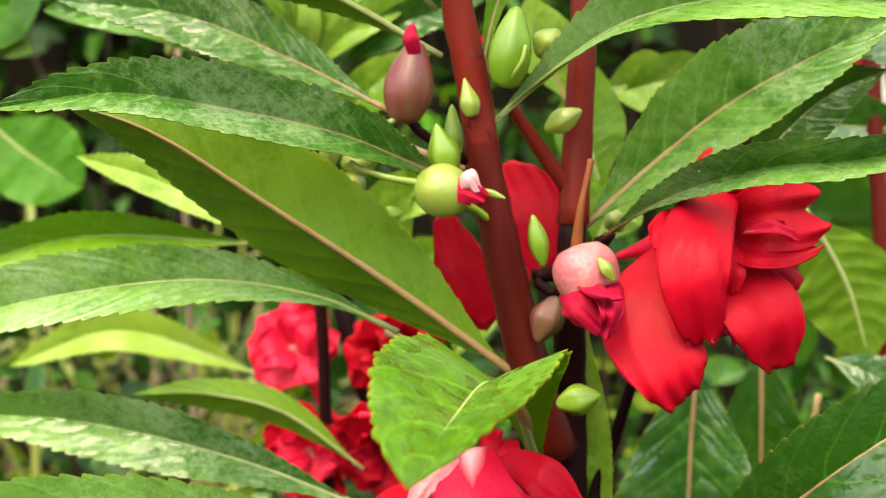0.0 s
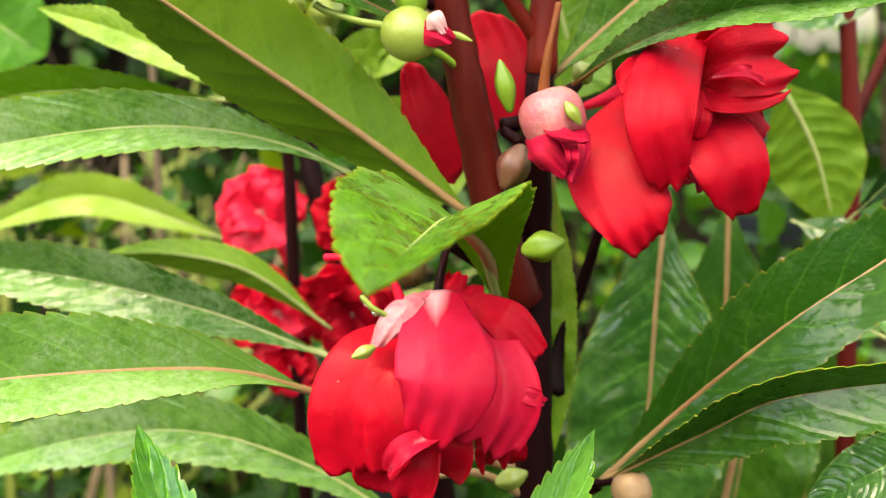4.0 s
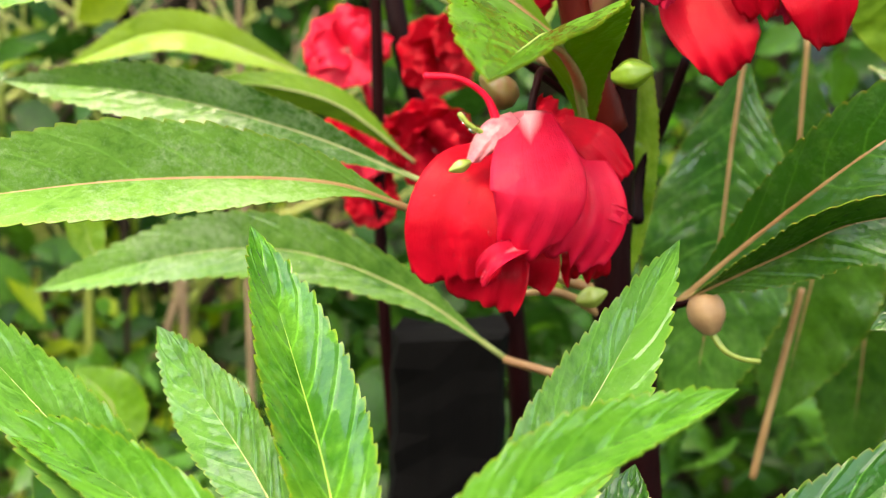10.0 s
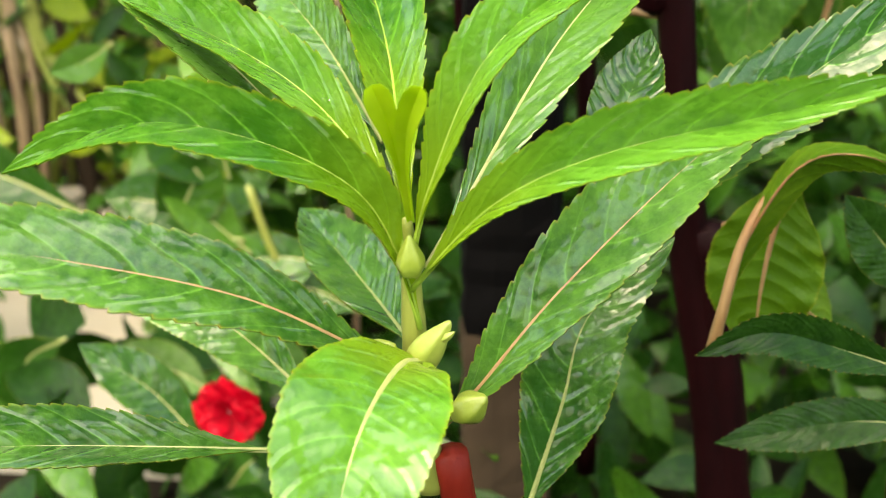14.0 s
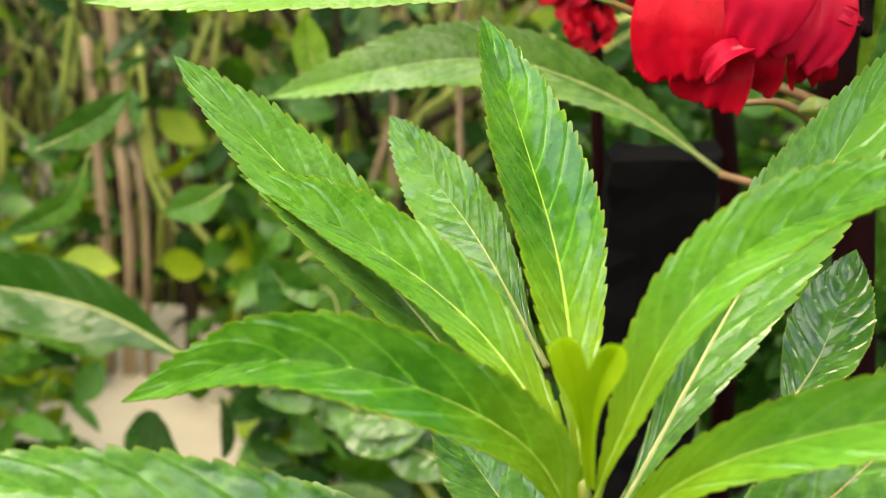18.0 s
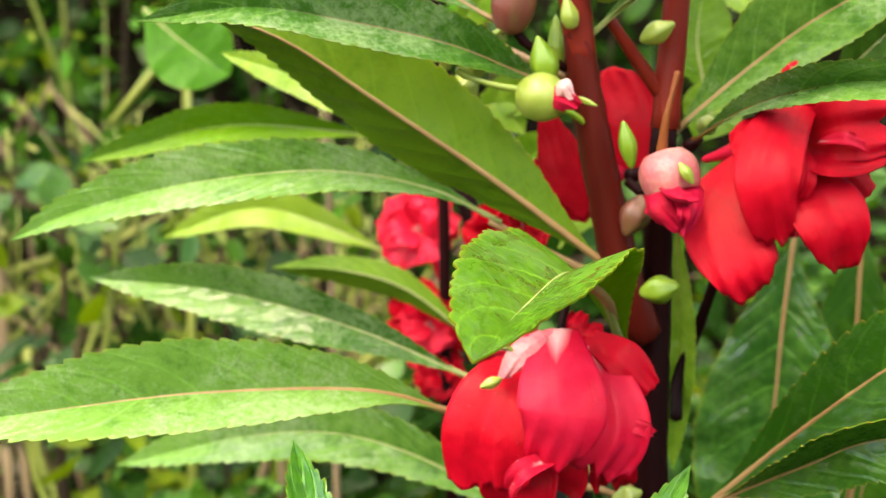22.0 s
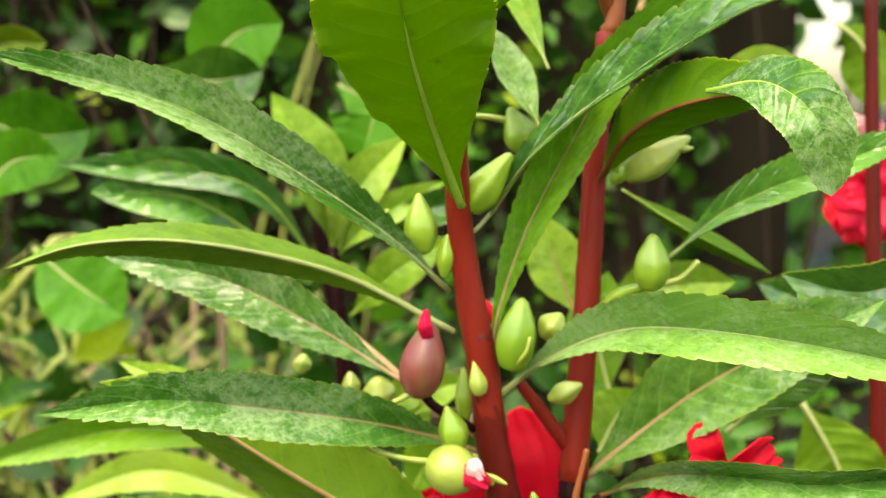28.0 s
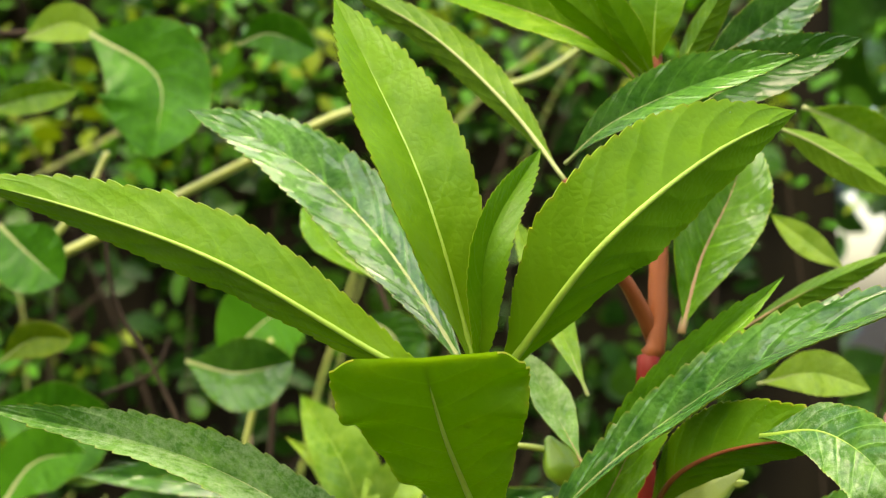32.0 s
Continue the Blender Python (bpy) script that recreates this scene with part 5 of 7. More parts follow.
stalk('anther', f_hang, [(-0.0033, -0.0299, 0.3604), (-0.0063, -0.0306, 0.3619), (-0.0087, -0.0302, 0.3643)], [0.0005, 0.0006, 0.0005], BUD_LIGHT, '', seed=129, sides=8, steps=8)
pod('sepal', f_hang, (-0.0060, -0.0336, 0.3554), (-0.0104, -0.0348, 0.3535), 0.0013, BUD_LIGHT, seed=130)
stalk('pedicel', main_plant, [(0.0057, -0.0204, 0.3626), (0.0068, -0.0174, 0.3681), (0.0087, -0.0096, 0.3713), (0.0153, 0.0012, 0.3664)], [0.0009, 0.0008, 0.0011], STEM_SHADED, '', seed=130, sides=8)
stalk('pedicel', main_plant, [(0.0170, 0.0053, 0.3639), (0.0082, 0.0014, 0.3700), (0.0035, -0.0026, 0.3728), (0.0017, -0.0026, 0.3740)], [0.0015, 0.0013, 0.0006], STEM_SHADED, '', seed=131, sides=8)
f_back = pod('flower', main_plant, (0.0188, 0.0141, 0.3926), (0.0152, 0.0177, 0.3961), 0.0022, PETAL_DARK, label='scarlet flower half hidden behind the stem', seed=132)
petal(f_back, [(0.0183, 0.0201, 0.3936), (0.0209, 0.0193, 0.4061), (0.0154, 0.0228, 0.4193)], (-0.0769, -0.9926, 0.0937), 0.0086, mat=PETAL, seed=133, ruffle=0.05, cup=0.04, notch=0.0, heel=0.25)
petal(f_back, [(0.0188, 0.0244, 0.3942), (0.0239, 0.0248, 0.3994), (0.0272, 0.0252, 0.4052)], (-0.0505, -0.9929, 0.1081), 0.0051, mat=PETAL, seed=134, ruffle=0.06)
petal(f_back, [(0.0123, 0.0212, 0.3843), (0.0046, 0.0202, 0.3946), (0.0001, 0.0211, 0.4079)], (0.0238, -0.9997, 0.0100), 0.0066, mat=PETAL, seed=135, ruffle=0.06, cup=0.05, notch=0.0, heel=0.6)
petal(f_back, [(0.0112, 0.0278, 0.3815), (0.0034, 0.0257, 0.3876), (-0.0041, 0.0262, 0.3954)], (0.1058, -0.9944, 0.0036), 0.0052, mat=PETAL, seed=136, ruffle=0.12)
b_pink = pod('bud', main_plant, (0.0264, -0.0159, 0.4026), (0.0294, -0.0182, 0.3935), 0.0066, BUD_PINK, label='half-open bud with pink cap and crumpled crimson petals', seed=137, shape=(0.55, 0.9, 1.0, 1.0, 0.95, 0.8), ribs=2, rib_depth=0.03)
petal(b_pink, [(0.0289, -0.0164, 0.3949), (0.0264, -0.0239, 0.3921), (0.0283, -0.0235, 0.3880)], (-0.31, -0.93, 0.21), 0.0044, mat=PETAL_DARK, seed=138, ruffle=0.1, cup=-0.35, notch=0.0, heel=0.85, lip=0.3)
petal(b_pink, [(0.0244, -0.0173, 0.3951), (0.0253, -0.0258, 0.3922), (0.0302, -0.0267, 0.3870)], (-0.47, -0.83, 0.31), 0.0032, mat=PETAL_DARK, seed=139, ruffle=0.2, cup=-0.35, notch=0.0, heel=0.9, lip=0.35)
petal(b_pink, [(0.0339, -0.0164, 0.3960), (0.0332, -0.0250, 0.3922), (0.0310, -0.0259, 0.3855)], (0.42, -0.88, 0.21), 0.0028, mat=PETAL_DARK, seed=140, ruffle=0.2, cup=-0.3, notch=0.0, heel=0.9, lip=0.35)
petal(b_pink, [(0.0273, -0.0213, 0.3956), (0.0293, -0.0282, 0.3941), (0.0335, -0.0273, 0.3936)], (0.10, -0.73, 0.68), 0.0021, mat=PETAL_DARK, seed=141, ruffle=0.3, cup=0.2, notch=0.0, heel=0.9, lip=0.3)
petal(b_pink, [(0.0298, -0.0237, 0.3934), (0.0305, -0.0291, 0.3911), (0.0303, -0.0280, 0.3884)], (0.21, -0.93, 0.31), 0.0016, mat=PETAL_DARK, seed=144, ruffle=0.35, cup=0.3, notch=0.0, heel=0.9, lip=0.3)
stalk('spur', b_pink, [(0.0262, -0.0159, 0.4022), (0.0269, -0.0171, 0.4100), (0.0289, -0.0164, 0.4195)], [0.0012, 0.0009, 0.0006, 0.0007], STEM_ORANGE, 'orange-red straight spur', seed=142, sides=8)
pod('sepal', b_pink, (0.0296, -0.0239, 0.4009), (0.0327, -0.0246, 0.3965), 0.0013, BUD_LIGHT, label='yellow-green sepal', seed=143)
pod('bud', main_plant, (0.0235, -0.0030, 0.3913), (0.0193, -0.0054, 0.3822), 0.0036, BUD_ROSE, label='', seed=148)
stalk('pedicel', main_plant, [(0.0197, 0.0005, 0.3939), (0.0229, -0.0030, 0.3919)], [0.0011, 0.0012], STEM_SHADED, '', seed=149, sides=8, steps=6)
pod('bud', main_plant, (0.0202, -0.0111, 0.3982), (0.0178, -0.0121, 0.4087), 0.0020, BUD_GREEN, label='', seed=150)
b_round = pod('bud', main_plant, (-0.0050, -0.0116, 0.4145), (0.0049, -0.0152, 0.4126), 0.0054, BUD_LIGHT, label='round yellow-green bud with a pink tip', seed=151, shape=(0.45, 0.85, 1.0, 1.0, 0.85, 0.55), ribs=4, rib_depth=0.02)
stalk('spur', b_round, [(-0.0044, -0.0125, 0.4149), (-0.0105, -0.0141, 0.4160), (-0.0160, -0.0148, 0.4177), (-0.0184, -0.0147, 0.4190)], [0.0009, 0.0007, 0.0006, 0.0008], BUD_LIGHT, '', seed=152, sides=8)
petal(b_round, [(0.0023, -0.0177, 0.4139), (0.0056, -0.0202, 0.4134), (0.0085, -0.0195, 0.4121)], (-0.2559, -0.9620, 0.0949), 0.0028, mat=PETAL_DARK, seed=153, ruffle=0.4, cup=-0.3, notch=0.0, heel=0.8)
petal(b_round, [(0.0034, -0.0184, 0.4156), (0.0048, -0.0209, 0.4161), (0.0070, -0.0202, 0.4136)], (-0.3611, -0.9108, 0.2002), 0.0020, mat=PETAL_WHITE, seed=154, ruffle=0.2, cup=-0.3, notch=0.0, heel=0.8)
pod('sepal', b_round, (0.0073, -0.0168, 0.4139), (0.0122, -0.0186, 0.4121), 0.0007, BUD_LIGHT, label='', seed=155)
stalk('pedicel', main_plant, [(0.0007, -0.0084, 0.4120), (0.0065, -0.0043, 0.4095), (0.0113, -0.0003, 0.4058)], [0.0008, 0.0008], BUD_GREEN, '', seed=156, sides=8, steps=6)
pod('bud', main_plant, (0.0013, -0.0081, 0.4167), (-0.0014, -0.0099, 0.4267), 0.0033, BUD_GREEN, label='', seed=157, shape=(0.5, 0.9, 1.0, 0.8, 0.45, 0.1))
pod('bud', main_plant, (0.0231, -0.0096, 0.3701), (0.0315, -0.0129, 0.3725), 0.0032, BUD_GREEN, label='olive-green pointed bud', seed=158)
pod('bud', main_plant, (0.0401, 0.0208, 0.4035), (0.0369, 0.0212, 0.4085), 0.0025, BUD_LIGHT, label='', seed=159)
b_rose = pod('bud', main_plant, (-0.0081, -0.0031, 0.4270), (-0.0054, -0.0036, 0.4439), 0.0052, BUD_ROSE, label='plump rose and green bud showing a red tip', seed=160, shape=(0.45, 0.88, 1.0, 0.9, 0.62, 0.28), ribs=5, rib_depth=0.05)
petal(b_rose, [(-0.0057, -0.0064, 0.4409), (-0.0064, -0.0079, 0.4442), (-0.0063, -0.0043, 0.4470)], (0.0289, -0.9439, 0.3290), 0.0017, mat=PETAL_DARK, seed=161, ruffle=0.3, cup=-0.3, notch=0.0, heel=0.8)
stalk('spur', b_rose, [(-0.0079, -0.0038, 0.4289), (-0.0141, -0.0041, 0.4256), (-0.0192, -0.0032, 0.4251)], [0.0008, 0.0006, 0.0005], BUD_LIGHT, '', seed=162, sides=8)
stalk('pedicel', main_plant, [(-0.0073, -0.0030, 0.4287), (-0.0041, -0.0024, 0.4248), (0.0049, -0.0002, 0.4193)], [0.0011, 0.0010], STEM_SHADED, '', seed=163, sides=8, steps=8)
b_hook = pod('bud', main_plant, (-0.0074, -0.0034, 0.4592), (-0.0085, -0.0042, 0.4727), 0.0037, BUD_GREEN, label='green pointed bud with a hooked spur', seed=164, shape=(0.45, 0.85, 1.0, 0.85, 0.5, 0.12))
stalk('spur', b_hook, [(-0.0102, -0.0041, 0.4618), (-0.0139, -0.0057, 0.4637), (-0.0153, -0.0053, 0.4690)], [0.0006, 0.0006, 0.0005], BUD_LIGHT, '', seed=165, sides=8, steps=12)
pod('bud', main_plant, (-0.0027, -0.0029, 0.4540), (-0.0020, -0.0031, 0.4637), 0.0020, BUD_GREEN, label='', seed=166)
pod('bud', main_plant, (0.0024, -0.0027, 0.4691), (0.0116, -0.0052, 0.4818), 0.0040, BUD_GREEN, label='', seed=167, shape=(0.5, 0.9, 1.0, 0.75, 0.5, 0.2))
pod('sepal', main_plant, (-0.0044, -0.0021, 0.4779), (-0.0110, -0.0034, 0.4840), 0.0012, BUD_LIGHT, label='', seed=168)
pod('bud', main_plant, (0.0160, 0.0177, 0.4813), (0.0112, 0.0176, 0.4917), 0.0041, BUD_GREEN, label='', seed=169, shape=(0.5, 0.9, 1.0, 0.8, 0.45, 0.15))
stalk('pedicel', main_plant, [(0.0119, 0.0182, 0.4884), (0.0073, 0.0183, 0.4893), (0.0020, 0.0183, 0.4896)], [0.0008, 0.0007], BUD_LIGHT, '', seed=170, sides=8, steps=8)
pod('bud', main_plant, (0.0367, 0.0063, 0.4768), (0.0514, 0.0036, 0.4859), 0.0045, BUD_LIGHT, label='swollen light green bud with split tip', seed=171, shape=(0.4, 0.85, 1.0, 0.85, 0.45, 0.12))
pod('sepal', main_plant, (0.0481, 0.0034, 0.4830), (0.0521, 0.0026, 0.4835), 0.0009, BUD_LIGHT, label='', seed=172)
pod('bud', main_plant, (0.0372, 0.0046, 0.4759), (0.0340, 0.0047, 0.4783), 0.0025, BUD_GREEN, label='', seed=173)
b_oval = pod('bud', main_plant, (0.0435, 0.0029, 0.4513), (0.0437, 0.0020, 0.4642), 0.0041, BUD_GREEN, label='dark green oval bud', seed=174, shape=(0.45, 0.9, 1.0, 0.9, 0.55, 0.2))
stalk('spur', b_oval, [(0.0454, 0.0029, 0.4526), (0.0503, 0.0022, 0.4545), (0.0539, 0.0016, 0.4583)], [0.0007, 0.0006, 0.0007], BUD_LIGHT, '', seed=175, sides=8, steps=12)
stalk('pedicel', main_plant, [(0.0330, 0.0110, 0.4453), (0.0377, 0.0070, 0.4499), (0.0434, 0.0038, 0.4525)], [0.0014, 0.0015, 0.0010], BUD_GREEN, '', seed=176, sides=8, steps=10)
b_long = pod('bud', main_plant, (0.0127, -0.0052, 0.4341), (0.0148, -0.0066, 0.4504), 0.0045, BUD_GREEN, label='long green bud with ribbed sides', seed=177, shape=(0.5, 0.9, 1.0, 0.9, 0.6, 0.2), ribs=6, rib_depth=0.07)
stalk('spur', b_long, [(0.0130, -0.0076, 0.4353), (0.0156, -0.0099, 0.4389), (0.0165, -0.0097, 0.4422)], [0.0006, 0.0005, 0.0005], BUD_LIGHT, '', seed=178, sides=8, steps=10)
pod('bud', main_plant, (0.0196, -0.0013, 0.4406), (0.0238, -0.0009, 0.4463), 0.0033, BUD_LIGHT, label='', seed=179)
pod('bud', main_plant, (0.0060, -0.0056, 0.4283), (0.0043, -0.0059, 0.4360), 0.0021, BUD_LIGHT, label='', seed=180, shape=(0.5, 0.9, 1.0, 0.7, 0.4, 0.1))
pod('bud', main_plant, (0.0214, 0.0028, 0.4258), (0.0289, 0.0014, 0.4299), 0.0026, BUD_LIGHT, label='', seed=181)
stalk('branch', main_plant, [(0.0266, 0.0087, 0.4136), (0.0197, 0.0051, 0.4230), (0.0142, 0.0014, 0.4306)], [0.0018, 0.0016, 0.0013], STEM_RED, '', seed=182, sides=9, steps=12)
stalk('branch', main_plant, [(0.0054, 0.0010, 0.4242), (0.0074, 0.0058, 0.4324), (0.0095, 0.0108, 0.4434), (0.0100, 0.0112, 0.4487)], [0.0014, 0.0013, 0.0009], RIB_PINK, '', seed=183, sides=8, steps=12)
pod('bud', main_plant, (0.0085, 0.0107, 0.4415), (0.0066, 0.0111, 0.4473), 0.0017, PETAL_PINK, label='', seed=184)
pod('bud', main_plant, (-0.0154, 0.0348, 0.4202), (-0.0240, 0.0346, 0.4185), 0.0043, BUD_LIGHT, label='', seed=185)
pod('bud', main_plant, (-0.0191, 0.0341, 0.4107), (-0.0244, 0.0345, 0.4160), 0.0040, BUD_LIGHT, label='', seed=186)
pod('bud', main_plant, (-0.0244, 0.0348, 0.4212), (-0.0290, 0.0348, 0.4206), 0.0036, BUD_LIGHT, label='', seed=187)
pod('bud', main_plant, (-0.0369, 0.0352, 0.4259), (-0.0416, 0.0352, 0.4263), 0.0026, BUD_LIGHT, label='', seed=188)
pod('bud', main_plant, (0.0026, 0.0090, 0.4175), (0.0019, 0.0100, 0.4314), 0.0021, BUD_GREEN, label='', seed=189)
b_pod = pod('seed_pod', main_plant, (0.0462, -0.0078, 0.3227), (0.0488, -0.0101, 0.3141), 0.0043, POD_TAN, label='round tan seed pod with a thin curved tail', seed=190, shape=(0.6, 0.95, 1.0, 0.95, 0.7, 0.3), ribs=5, rib_depth=0.02)
pod('bud', main_plant, (0.0025, -0.0100, 0.3643), (-0.0045, -0.0130, 0.3704), 0.0037, BUD_ROSE, label='', seed=191, shape=(0.5, 0.9, 1.0, 0.9, 0.6, 0.2))
stalk('tail', b_pod, [(0.0487, -0.0093, 0.3143), (0.0515, -0.0112, 0.3109), (0.0553, -0.0113, 0.3092), (0.0594, -0.0114, 0.3087)], [0.0008, 0.0006, 0.0006], BUD_LIGHT, '', seed=192, sides=8, steps=14)
stalk('pedicel', main_plant, [(0.0465, -0.0079, 0.3217), (0.0407, -0.0022, 0.3184), (0.0298, 0.0060, 0.3142)], [0.0010, 0.0009, 0.0011], STEM_SHADED, '', seed=193, sides=8, steps=10)
pod('bud', main_plant, (0.0187, -0.0047, 0.3192), (0.0256, -0.0045, 0.3216), 0.0025, BUD_LIGHT, label='', seed=194)
stalk('petiole', main_plant, [(0.0285, 0.0059, 0.3114), (0.0161, 0.0021, 0.3191), (0.0070, 0.0021, 0.3188)], [0.0012, 0.0010, 0.0008], RIB_PINK, '', seed=195, sides=8, steps=10)
stalk('petiole', main_plant, [(0.0200, 0.0050, 0.3545), (0.0160, -0.0165, 0.3690), (0.0108, -0.0380, 0.3772), (0.0066, -0.0580, 0.3808)], [0.0017, 0.0014, 0.0010, 0.0005], RIB_PINK, '', seed=305, sides=8, steps=14)
stalk('petiole', main_plant, [(-0.0190, -0.0083, 0.3399), (-0.0004, 0.0028, 0.3283), (0.0308, 0.0071, 0.3165)], [0.0010, 0.0012, 0.0013], RIB_PINK, '', seed=196, sides=8, steps=12)
stalk('petiole', main_plant, [(0.0042, 0.0260, 0.2946), (0.0193, 0.0174, 0.2935), (0.0337, 0.0063, 0.2941)], [0.0010, 0.0011, 0.0013], RIB_PINK, '', seed=197, sides=8, steps=12)
stalk('petiole', main_plant, [(-0.0123, 0.0066, 0.3829), (0.0014, 0.0103, 0.3752), (0.0238, 0.0096, 0.3655)], [0.0009, 0.0010, 0.0012], RIB_PINK, '', seed=198, sides=8, steps=12)
stalk('petiole', main_plant, [(0.0414, -0.0005, 0.3174), (0.0358, 0.0034, 0.3128), (0.0286, 0.0058, 0.3100)], [0.0012, 0.0014, 0.0015], STEM_SHADED, '', seed=199, sides=8, steps=10)
stalk('petiole', main_plant, [(0.0301, 0.0106, 0.4043), (0.0274, 0.0078, 0.4006), (0.0243, 0.0058, 0.3959), (0.0198, 0.0032, 0.3949)], [0.0012, 0.0016, 0.0018], STEM_SHADED, '', seed=200, sides=8, steps=10)
stalk('petiole', main_plant, [(0.0325, 0.0045, 0.4020), (0.0354, 0.0038, 0.4032), (0.0274, 0.0076, 0.3969), (0.0252, 0.0092, 0.3956)], [0.0011, 0.0013, 0.0016], STEM_SHADED, '', seed=201, sides=8, steps=10)
stalk('petiole', main_plant, [(-0.0296, 0.0526, 0.4319), (-0.0170, 0.0352, 0.4259), (-0.0060, 0.0136, 0.4217), (0.0049, 0.0022, 0.4174)], [0.0008, 0.0009, 0.0008], RIB_PINK, '', seed=202, sides=8, steps=10)
pod('bud', shoot_plant, (-0.0245, -0.1450, 0.2739), (-0.0193, -0.1473, 0.2774), 0.0021, BUD_LIGHT, label='', seed=203)
b_sh = pod('bud', shoot_plant, (-0.0166, -0.1476, 0.2732), (-0.0101, -0.1495, 0.2835), 0.0028, BUD_LIGHT, label='fresh yellow-green bud with a forked tip', seed=204, shape=(0.45, 0.9, 1.0, 0.8, 0.5, 0.15))
pod('sepal', b_sh, (-0.0120, -0.1497, 0.2798), (-0.0093, -0.1504, 0.2821), 0.0007, BUD_LIGHT, label='', seed=205)
pod('bud', shoot_plant, (-0.0099, -0.1466, 0.2638), (-0.0042, -0.1488, 0.2693), 0.0029, BUD_LIGHT, label='', seed=206)
pod('bud', shoot_plant, (-0.0127, -0.1450, 0.2615), (-0.0111, -0.1465, 0.2658), 0.0016, BUD_LIGHT, label='', seed=207)
pod('bud', shoot_plant, (-0.0163, -0.1489, 0.2912), (-0.0165, -0.1501, 0.2985), 0.0023, BUD_LIGHT, label='', seed=208, shape=(0.6, 1.0, 0.95, 0.7, 0.4, 0.1))
stalk('petiole', shoot_plant, [(-0.0141, -0.1401, 0.2592), (-0.0146, -0.1436, 0.2702), (-0.0152, -0.1440, 0.2768)], [0.0012, 0.0011, 0.0009], STEM_RED, '', seed=209, sides=8, steps=8)
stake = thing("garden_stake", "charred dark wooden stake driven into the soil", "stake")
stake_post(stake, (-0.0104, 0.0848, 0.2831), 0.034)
back_plant = thing("balsam_plant", "balsam with red blossoms standing behind, seen soft", "plant", group="plants behind")
stalk('stem', back_plant, [(-0.0522, 0.1569, 0.4603), (-0.0449, 0.1544, 0.4254), (-0.0357, 0.1518, 0.3887), (-0.0287, 0.1412, 0.3588), (-0.0151, 0.1390, 0.3264), (0.0065, 0.1365, 0.2904), (0.0155, 0.1314, 0.2185), (0.0209, 0.1214, 0.0747)], [0.0031, 0.0037, 0.0040, 0.0045], STEM_SHADED, '', seed=210)
flower_at(back_plant, (-0.0464, 0.1328, 0.3606), 0.0154, (-0.3000, -1.0000, 0.4000), 3, PETAL_PINK)
flower_at(back_plant, (-0.0170, 0.1074, 0.3623), 0.0129, (0.1000, -1.0000, 0.1000), 4, PETAL)
flower_at(back_plant, (-0.0180, 0.0972, 0.3387), 0.0149, (0.0000, -1.0000, -0.3000), 5, PETAL)
flower_at(back_plant, (-0.0395, 0.1138, 0.3326), 0.0110, (-0.3000, -1.0000, 0.2000), 6, PETAL_PINK)
flower_at(back_plant, (-0.0413, 0.1222, 0.3302), 0.0156, (-0.3000, -1.0000, 0.1000), 7, PETAL)
flower_at(back_plant, (-0.0168, 0.0970, 0.3359), 0.0129, (0.0000, -1.0000, -0.1000), 8, PETAL)
flower_at(back_plant, (-0.0095, 0.0993, 0.3682), 0.0097, (0.0000, -1.0000, 0.1000), 18, PETAL)
flower_at(back_plant, (-0.0363, 0.1127, 0.3161), 0.0090, (0.0000, -1.0000, 0.2000), 9, PETAL)
stalk('pedicel', back_plant, [(-0.0411, 0.1322, 0.3507), (-0.0354, 0.1314, 0.3399), (-0.0262, 0.1352, 0.3339)], [0.0015, 0.0015], PETAL_PINK, '', seed=211, sides=8, steps=8)
side_plant = thing("balsam_plant", "tall balsam with a dark red stem and faded flowers", "plant", group="plants behind")
stalk('stem', side_plant, [(0.1243, 0.1284, 0.5405), (0.1271, 0.1239, 0.4763), (0.1296, 0.1201, 0.4221), (0.1320, 0.1178, 0.3886), (0.1324, 0.1138, 0.3324), (0.1329, 0.1107, 0.2873), (0.1352, 0.1034, 0.1837), (0.1398, 0.0930, 0.0340)], [0.0021, 0.0027, 0.0031, 0.0033, 0.0035], STEM_MID, '', seed=212)
flower_at(side_plant, (0.1326, 0.1402, 0.4653), 0.0138, (-0.4000, -1.0000, 0.2000), 10, PETAL_PINK)
flower_at(side_plant, (0.1265, 0.1413, 0.4820), 0.0103, (-0.2000, -1.0000, 0.1000), 11, PETAL_WHITE)
flower_at(side_plant, (0.1344, 0.1568, 0.4595), 0.0134, (-0.4000, -1.0000, 0.2000), 12, PETAL)
stalk('branch', side_plant, [(0.1428, 0.1517, 0.3868), (0.1523, 0.1533, 0.4088), (0.1580, 0.1543, 0.4225)], [0.0024, 0.0016], STEM_MID, '', seed=213, sides=8, steps=8)
leaf(side_plant, [(0.1455, 0.1206, 0.4287), (0.1173, 0.1206, 0.4298), (0.0924, 0.1212, 0.4382)], (-0.0226, -0.9981, -0.0573), 0.0129, 25, 25, MATURE, RIB_PALE, 214, fine=False)
leaf(side_plant, [(0.1614, 0.1498, 0.3594), (0.1445, 0.1324, 0.3542), (0.1268, 0.1149, 0.3478)], (0.3384, -0.5804, 0.7407), 0.0093, 28, 28, DEEP, RIB_PALE, 215, fine=False)
leaf(side_plant, [(0.1234, 0.1612, 0.5219), (0.1331, 0.1605, 0.5126), (0.1376, 0.1591, 0.4918)], (0.3623, 0.9259, 0.1066), 0.0109, 23, 23, OLIVE, RIB_PALE, 216, fine=False)
